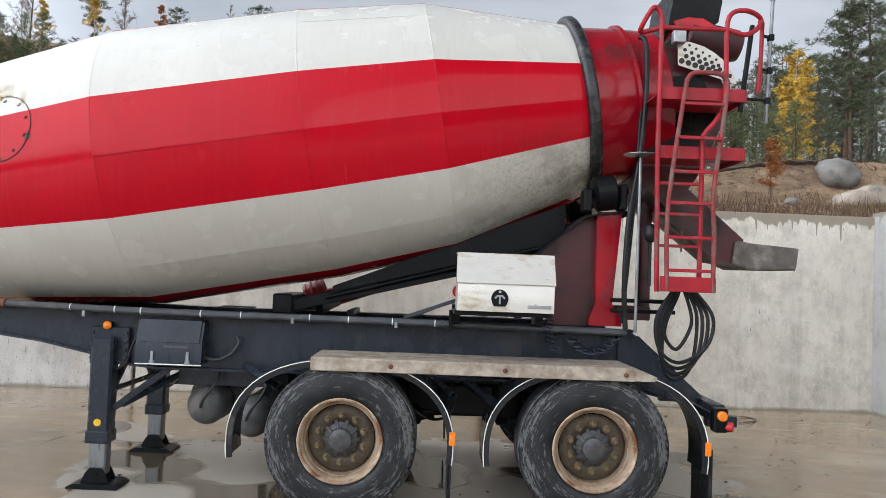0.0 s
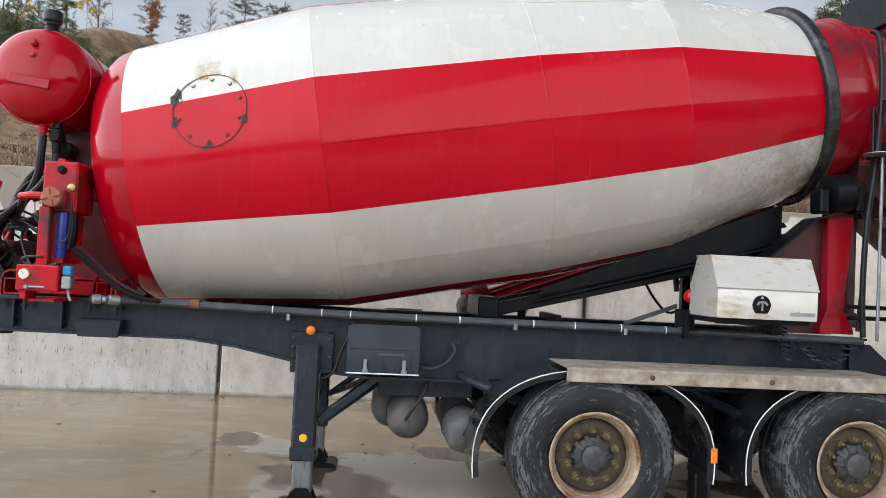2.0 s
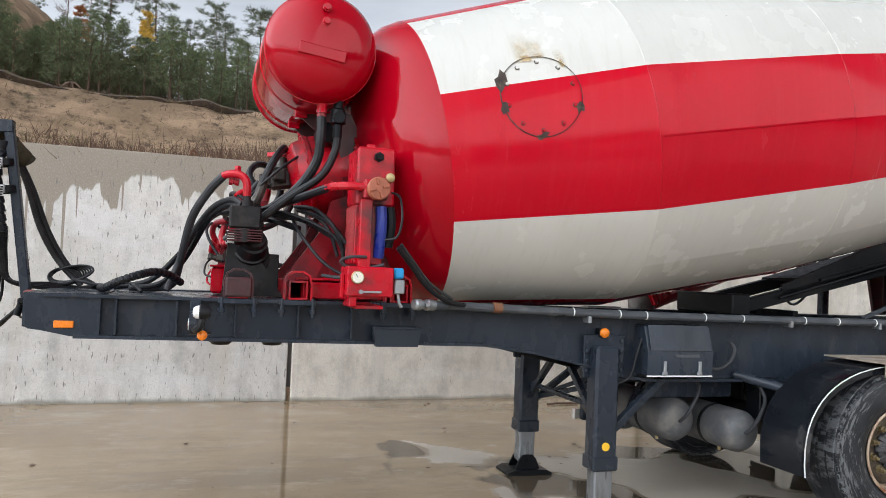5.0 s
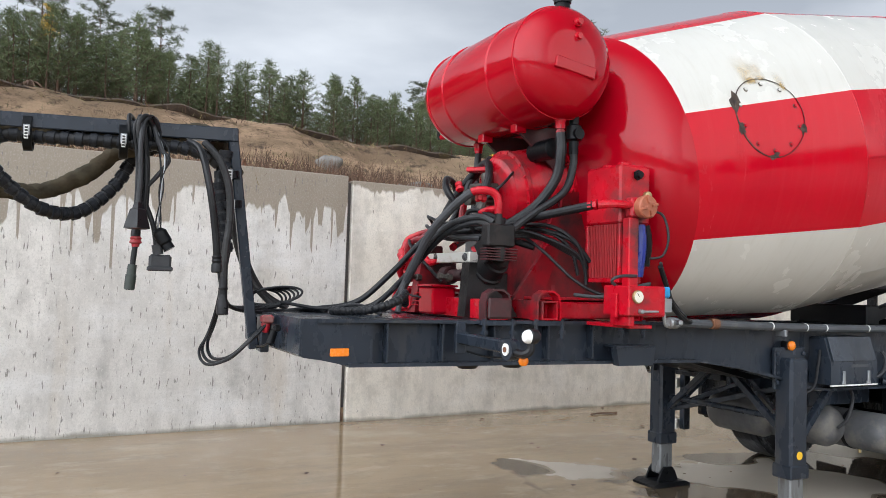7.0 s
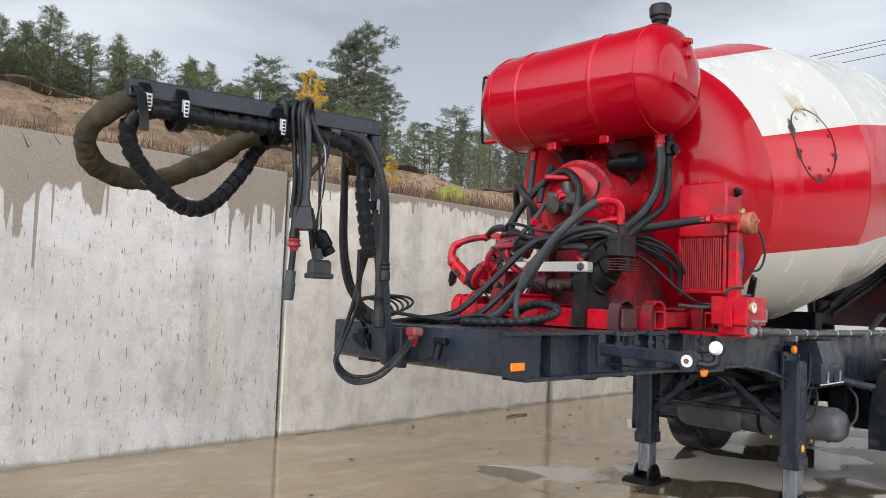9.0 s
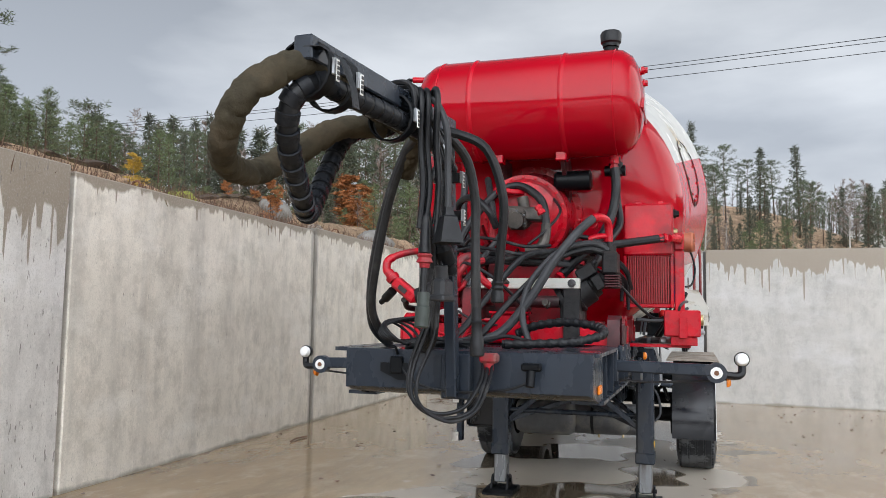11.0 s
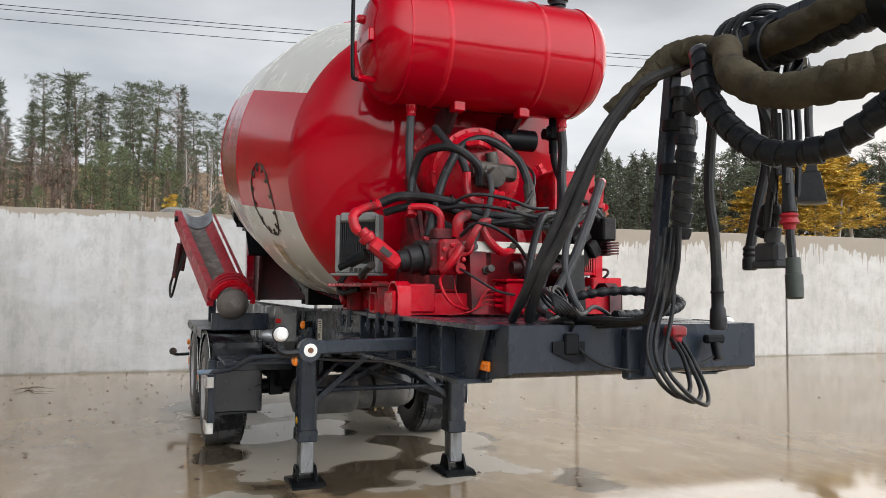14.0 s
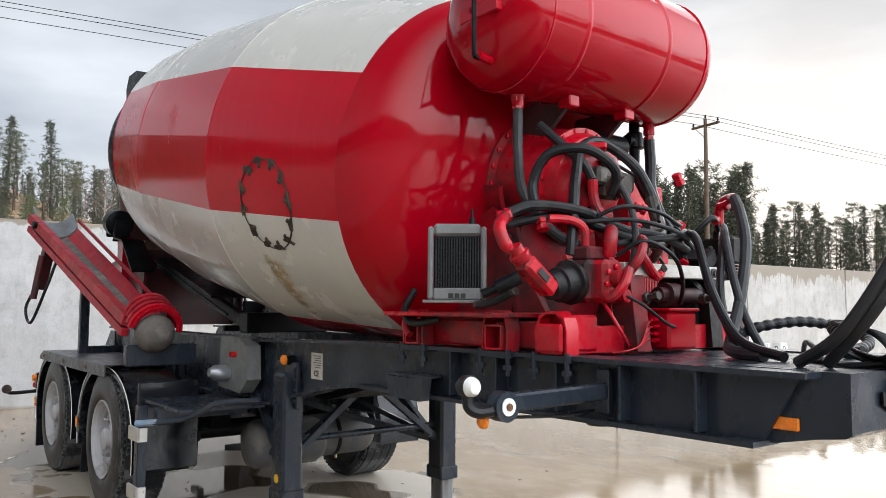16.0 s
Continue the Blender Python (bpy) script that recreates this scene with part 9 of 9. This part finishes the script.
# single trees with strong colour
for az, d, kind, el in ((134.5, 44, "gold", 10.2), (133.0, 43, "gold", 9.6), (131.5, 45, "gold", 9.0), (136.5, 45, "gold", 9.4), (135.5, 42, "gold", 8.2), (132.3, 41, "gold", 7.4), (130.0, 46, "gold", 7.4), (134.0, 40, "gold", 6.6), (63.6, 44, "russet", 10.4), (65.0, 44, "russet", 9.6), (64.3, 42, "russet", 8.6), (87.0, 40, "gold", 6.4)):
    a = radians(az)
    x, y = EYE0.x + math.sin(a) * d, EYE0.y + math.cos(a) * d
    plant(kind, x, y, max(2.0, EYE0.z + d * math.tan(radians(el)) - land(x, y)), 2.0 if az > 120 else 1.9 if 63 < az < 66 else 1.4)
plant("gold", -1.2, 6.0, 0.7, 1.4)
plant("russet", 6.4, 8.5, 1.3, 1.4)
# mixed wood beyond the east end of the bank
for i in range(30):
    b, d = radians(21.5 + 11.5 * (i + tr.random()) / 30), tr.uniform(66, 82)
    kind = ("spruce", "pine", "young")[i % 3]
    x, y = d * math.sin(b), -6.7 + d * math.cos(b)
    plant(kind, x, y, max(2.0, 1.7 + d * math.tan(radians(tr.uniform(14.5, 17.0) if kind == "pine" else tr.uniform(9.5, 13))) - land(x, y)), 1.15)
for b, d, el in ((24.3, 58.0, 16.0), (24.9, 57.0, 14.0), (23.8, 59.0, 13.0), (24.4, 56.0, 11.0)):
    x, y = d * math.sin(radians(b)), -6.7 + d * math.cos(radians(b))
    plant("gold", x, y, 1.7 + d * math.tan(radians(el)) - land(x, y), 0.95)
for ps in PROTO.values():      # archetypes that no stand used are not left lying about
    for p in ps:
        if p.name not in used:
            for c in list(p.children):
                bpy.data.objects.remove(c)
            bpy.data.objects.remove(p)

# dry grass and brushwood on the bank and behind the east wall
gr = random.Random(9)
g, bw = Geo(), Geo()
for i in range(17000):
    if i < 14000:
        q = YARD @ Vector((gr.uniform(-24, 6), 0.3 + (abs(gr.gauss(0, 1.2)) if i < 6500 else gr.uniform(0.8, 6.0)), 0))
    else:
        q = YARD @ Vector((0.3 + abs(gr.gauss(0, 6)), gr.uniform(-26, 3), 0))
    z = land(q.x, q.y)
    if 6500 <= i < 14000 and i % 5 < 3:
        continue
    tgt = bw if gr.random() < (0.66 if i < 6500 and noise.noise((q.x * 0.3, 2.0, 0.0)) > -0.15 else 0.40) else g
    hh = gr.uniform(0.07, 0.22) * (2.1 if tgt is bw and i < 6500 else 1.5 if tgt is bw else 1.0) * (0.55 if 6500 <= i < 14000 else 1.0)
    for k in range(7):
        a = gr.uniform(0, 6.28)
        b = Vector((q.x + gr.gauss(0, 0.13), q.y + gr.gauss(0, 0.13), z - 0.02))
        w = Vector((math.cos(a), math.sin(a), 0)) * 0.009
        tgt.add([b - w, b + w, b + Vector((gr.gauss(0, 0.11), gr.gauss(0, 0.11), hh * gr.uniform(0.4, 1.1)))], [(0, 1, 2)])
tagged(g.ob("bank_grass", GRASS, sharp=180, fix=False), "dry yellow-green grass tufts on the bank", "grass", kind="stuff")
tagged(bw.ob("bank_brushwood", BRUSH, sharp=180, fix=False), "brown heather and twigs on the bank", "brushwood", kind="stuff")


# boulders
def boulder(x, y, size, seed, sq, material=ROCK, label="grey granite boulder on the sandy bank"):
    g = Geo().lathe([(-math.cos(math.pi * i / 14) * size * sq, max(0.01, math.sin(math.pi * i / 14) * size)) for i in range(15)], (0, 0, 0), (0, 0, 1), 22, caps=False)
    out = []
    for v in g.v:
        p = Vector(v) / size
        q = Vector((p.x + seed, p.y, p.z))
        out.append(tuple(Vector(v) * (1 + 0.34 * noise.noise(q * 1.2) + 0.16 * noise.noise(q * 2.9) + 0.06 * noise.noise(q * 7.0))))
    g.v = out
    o = g.ob("boulder", material, sharp=60)
    tagged(o, label, "rock", group="boulders on the bank")
    o.matrix_basis = pose(x, y, land(x, y) + size * sq * 0.35, gr.uniform(-10, 10), gr.uniform(-10, 10), gr.uniform(0, 360))


for x, y, s_, sd, sq in ((8.15, 9.4, 0.42, 1.0, 0.8), (6.4, 7.6, 0.14, 3.0, 0.7), (9.2, 6.6, 0.16, 7.0, 0.7), (-3.0, 8.6, 0.22, 2.0, 0.7), (-12.5, 9.0, 0.30, 8.0, 0.6), (-2.9, 5.6, 0.17, 21.0, 0.6), (-2.5, 5.9, 0.20, 22.0, 0.6), (-1.3, 6.1, 0.18, 23.0, 0.7), (-14.2, 8.0, 0.5, 24.0, 0.6), (-13.0, 10.5, 0.7, 25.0, 0.5), (14.5, 9.5, 0.7, 11.0, 0.6), (16.0, 1.0, 1.1, 12.0, 0.45), (18.0, -1.5, 1.4, 13.0, 0.4)):
    boulder(x, y, s_, sd, sq)
boulder(8.35, 8.7, 0.58, 5.0, 0.5, PALEROCK, "pale pink boulder lying below a grey one")
boulder(1.0, 6.9, 0.32, 15.0, 0.7, MOSS, "mound of yellow-green moss behind the wall")


# overhanging turf along the crest, with root stumps
lip = Geo()
rows = []
for i in range(150):
    x = -10.5 + 0.14 * i
    n0 = 5.55 + noise.noise((x * 0.9, 3.0, 0)) * 0.35 - 0.5 * noise.noise((x * 0.5, 1.7, 0.0))
    base = YARD @ Vector((x - 6.2, n0, 0))
    z = land(base.x, base.y + 0.25)
    t = 0.05 + 0.10 * abs(noise.noise((x * 2.1, 8.0, 0)))
    rows.append([(base.x, base.y + 0.30, z + 0.01), (base.x, base.y - 0.02, z + 0.035), (base.x, base.y - 0.14 - t * 0.5, z - 0.02), (base.x, base.y - 0.10, z - 0.06 - t), (base.x, base.y + 0.10, z - 0.05 - t)])
lip.add([p for r in rows for p in r], [(5 * i + c, 5 * i + c + 1, 5 * i + c + 6, 5 * i + c + 5) for i in range(149) for c in range(4)])
for i in range(900):
    x, y, z = rows[gr.randrange(150)][gr.randrange(1, 4)]
    a, L = gr.uniform(0, 6.28), gr.uniform(0.05, 0.17)
    b = Vector((x + gr.gauss(0, 0.06), y + gr.gauss(0, 0.04), z))
    w = Vector((math.cos(a), math.sin(a), 0)) * 0.010
    lip.add([b - w, b + w, b + Vector((gr.gauss(0, 0.06), gr.gauss(-0.05, 0.05), gr.uniform(-1.0, 0.9) * L))], [(0, 1, 2)])
tagged(lip.ob("crest_turf", TURF, sharp=60, fix=False), "dark overhanging turf with roots along the bank's crest", "turf", kind="stuff")


def root_stump(x, y, size):
    st = Geo()
    stump = tagged(empty("root_stump"), "weathered root stump on the bank's crest", "tree stump", group="root stumps on the crest")
    for k in range(11):
        st = Geo()
        a = k * 0.62 + gr.uniform(-0.2, 0.2)
        c, s_ = math.cos(a), math.sin(a)
        st.tube([(0.02 * c, 0.02 * s_, 0.30 * size), (0.16 * c * size, 0.16 * s_ * size, 0.28 * size), (0.34 * c * size, 0.34 * s_ * size, gr.uniform(-0.02, 0.16) * size), (0.52 * c * size, 0.52 * s_ * size, gr.uniform(-0.25, -0.02) * size)], lambda f: 0.035 * size * (1 - 0.75 * f), 6, 4)
        part("root", st, BARK, stump)
    st = Geo()
    st.lathe([(0.16 * size, 0.10 * size), (0.30 * size, 0.085 * size), (0.36 * size, 0.07 * size), (0.34 * size, 0.01)], (0, 0, 0), (0, 0, 1), 10)
    part("stump_core", st, BARK, stump)
    stump.matrix_basis = pose(x, y, land(x, y + 0.2) - 0.05, 8, 0, gr.uniform(0, 360))


root_stump(-9.2, 9.9, 0.55)
root_stump(-7.7, 9.85, 0.6)
root_stump(-4.6, 9.95, 0.4)


# power line
def power_pole(x, y, top):
    z = land(x, y)
    po = tagged(empty("power_pole", pose(x, y, z, 0, 0, -9)), "weathered wooden power pole with a crossarm", "power pole", group="power poles")
    part("pole", Geo().cyl((0, 0, -0.2), (0, 0, top - z + 0.3), 0.15, 0.10, n=12), POLEWOOD, po)
    part("crossarm", Geo().box(-1.0, 1.0, -0.06, 0.06, top - z - 0.16, top - z - 0.04, 0.01), POLEWOOD, po)
    for dx in (-0.9, 0.0, 0.9):
        part("insulator", Geo().lathe([(0, 0.02), (0.05, 0.02), (0.06, 0.06), (0.12, 0.065), (0.14, 0.04), (0.20, 0.05), (0.22, 0.02)], (dx, 0, top - z - 0.04 + (0.34 if dx == 0 else 0)), (0, 0, 1), 10), BLACK, po)
    part("stay", Geo().beam((0.8, 0, top - z - 0.1), (0.05, 0, top - z - 0.8), 0.03, 0.03), POLEWOOD, po)


PA, PB = Vector((18.6, -35.0, 11.95)), Vector((29.2, 28.5, 13.2))
PC = PA + (PA - PB) * 1.1
PB = PA.lerp(PB, 1.3)
power_pole(PA.x, PA.y, PA.z)
power_pole(PB.x, PB.y, PB.z)
for off in (-0.9, 0.0, 0.9):
    for a, b in ((PA, PB), (PC, PA)):
        pts = []
        for i in range(13):
            f = i / 12
            p = a.lerp(b, f) + Vector((off, 0, (0.30 if off == 0 else 0.18) - 1.1 * 4 * f * (1 - f) * 0.6))
            pts.append(p)
        tagged(Geo().tube(pts, 0.013, 5, 1).ob("power_line", BLACK), "thin black overhead power line", "cable", group="overhead lines")
# far house
hx, hy = 100.0, -21.2
hz = 8.9
hs = tagged(empty("far_house", pose(hx, hy, hz, 0, 0, 78)), "small white boarded house far behind the trees", "house")
part("wall", Geo().box(-3, 3, -4, 4, -3, 3.0, 0.02), HOUSE, hs)
part("roof", Geo().prism([(-3.4, 2.8), (0, 5.2), (3.4, 2.8), (3.4, 3.0), (0, 5.45), (-3.4, 3.0)], -4.4, 4.4, "xz"), ROOF, hs)
part("gable", Geo().prism([(-3.0, 2.95), (3.0, 2.95), (0, 5.1)], -3.99, 3.99, "xz"), HOUSE, hs)
for y in (-2, 0.2, 2.2):
    part("window", Geo().box(-3.03, -2.99, y - 0.5, y + 0.5, 0.8, 2.2, 0.01), GRILLE, hs)


# lettered arena markers along the east wall
def arena_marker(letter, x, y, z, turn):
    o = Geo()
    b, t, h = 0.21, 0.13, 0.62
    o.add([(-b, -b, 0.02), (b, -b, 0.02), (b, b, 0.02), (-b, b, 0.02), (-t, -t, h), (t, -t, h), (t, t, h), (-t, t, h)], [(0, 1, 5, 4), (1, 2, 6, 5), (2, 3, 7, 6), (3, 0, 4, 7), (4, 5, 6, 7), (3, 2, 1, 0)])
    o.box(-b - 0.03, b + 0.03, -b - 0.03, b + 0.03, 0.0, 0.02, 0.004)
    body = o.ob("arena_marker", WHITE, sharp=20)
    tagged(body, "white tapered plastic marker with a black letter " + letter, "marker cone", group="lettered arena markers")
    body.matrix_basis = pose(x, y, z, 0, 0, turn)
    for k, (yy, rz) in enumerate(((-1, 0), (1, 180))):
        lettering(letter, 0.26, pose(0, yy * (b + t) / 2 * 0.955 - yy * 0.008 + yy * 0.012, 0.36, 90 - 7.4, 0, rz) if yy < 0 else pose(0, (b + t) / 2 * 0.96, 0.36, 90 - 7.4, 0, 180), LETTER, body)
    for rz in (90, -90):
        sx = 1 if rz == 90 else -1
        lettering(letter, 0.26, pose(sx * (b + t) / 2 * 0.96, 0, 0.36, 90 - 7.4, 0, rz), LETTER, body)


for letter, x, y, z, turn in (("C", 4.97, -15.95, 0, 12), ("V", 4.79, -16.48, 0, -8), ("P", 4.65, -17.05, 0, 20), ("P", 4.49, -17.58, 0, -6), ("A", 5.17, -16.28, 0.30, -10), ("E", 5.05, -16.81, 0.26, 14)):
    arena_marker(letter, x, y, z, turn)
bs = Geo()
bs.box(4.89, 5.29, -17.08, -16.03, 0.0, 0.29, 0.02)
tagged(bs.ob("marker_stack", WHITE), "white stacked markers against the wall", "marker stack")

# litter on the wet floor
lit = Geo()
for i in range(300):
    q = YARD @ Vector((-abs(gr.gauss(0, 5.5)) - 0.2, -abs(gr.gauss(0, 5.0)) - 0.1, 0))
    s_ = gr.uniform(0.008, 0.035)
    a = gr.uniform(0, 6.28)
    pts = [(q.x + math.cos(a + k * 1.26) * s_ * gr.uniform(0.5, 1.1), q.y + math.sin(a + k * 1.26) * s_ * gr.uniform(0.5, 1.1), 0.002 + gr.uniform(0, 0.012)) for k in range(5)]
    lit.add(pts + [(q.x, q.y, 0.004 + s_ * 0.4)], [(0, 1, 5), (1, 2, 5), (2, 3, 5), (3, 4, 5), (4, 0, 5)])
tagged(lit.ob("floor_litter", BRUSH, sharp=180), "small dark leaves and dirt clods on the floor", "litter", kind="stuff")
br = Geo()
for k in range(7):
    a = 0.5 + 0.25 * k
    br.tube([(0, 0, 0.012), (0.18 * math.cos(a), 0.18 * math.sin(a), 0.03 + 0.01 * (k % 3)), (0.42 * math.cos(a + 0.1), 0.42 * math.sin(a + 0.1), 0.02 + 0.015 * (k % 2))], lambda f: 0.006 * (1 - 0.7 * f), 5, 3)
o = tagged(br.ob("fallen_branch", BARK), "small bare branch lying on the wet floor", "branch")
o.matrix_basis = pose(4.15, 3.45, 0, 0, 0, 120)
o = tagged(Geo().tube([(0, 0, 0.012), (0.2, 0.02, 0.016), (0.42, -0.02, 0.012)], 0.011, 6, 4).ob("stick", BARK), "short brown stick on the wet floor", "stick")
o.matrix_basis = pose(-1.06, 3.6, 0, 0, 0, 5)
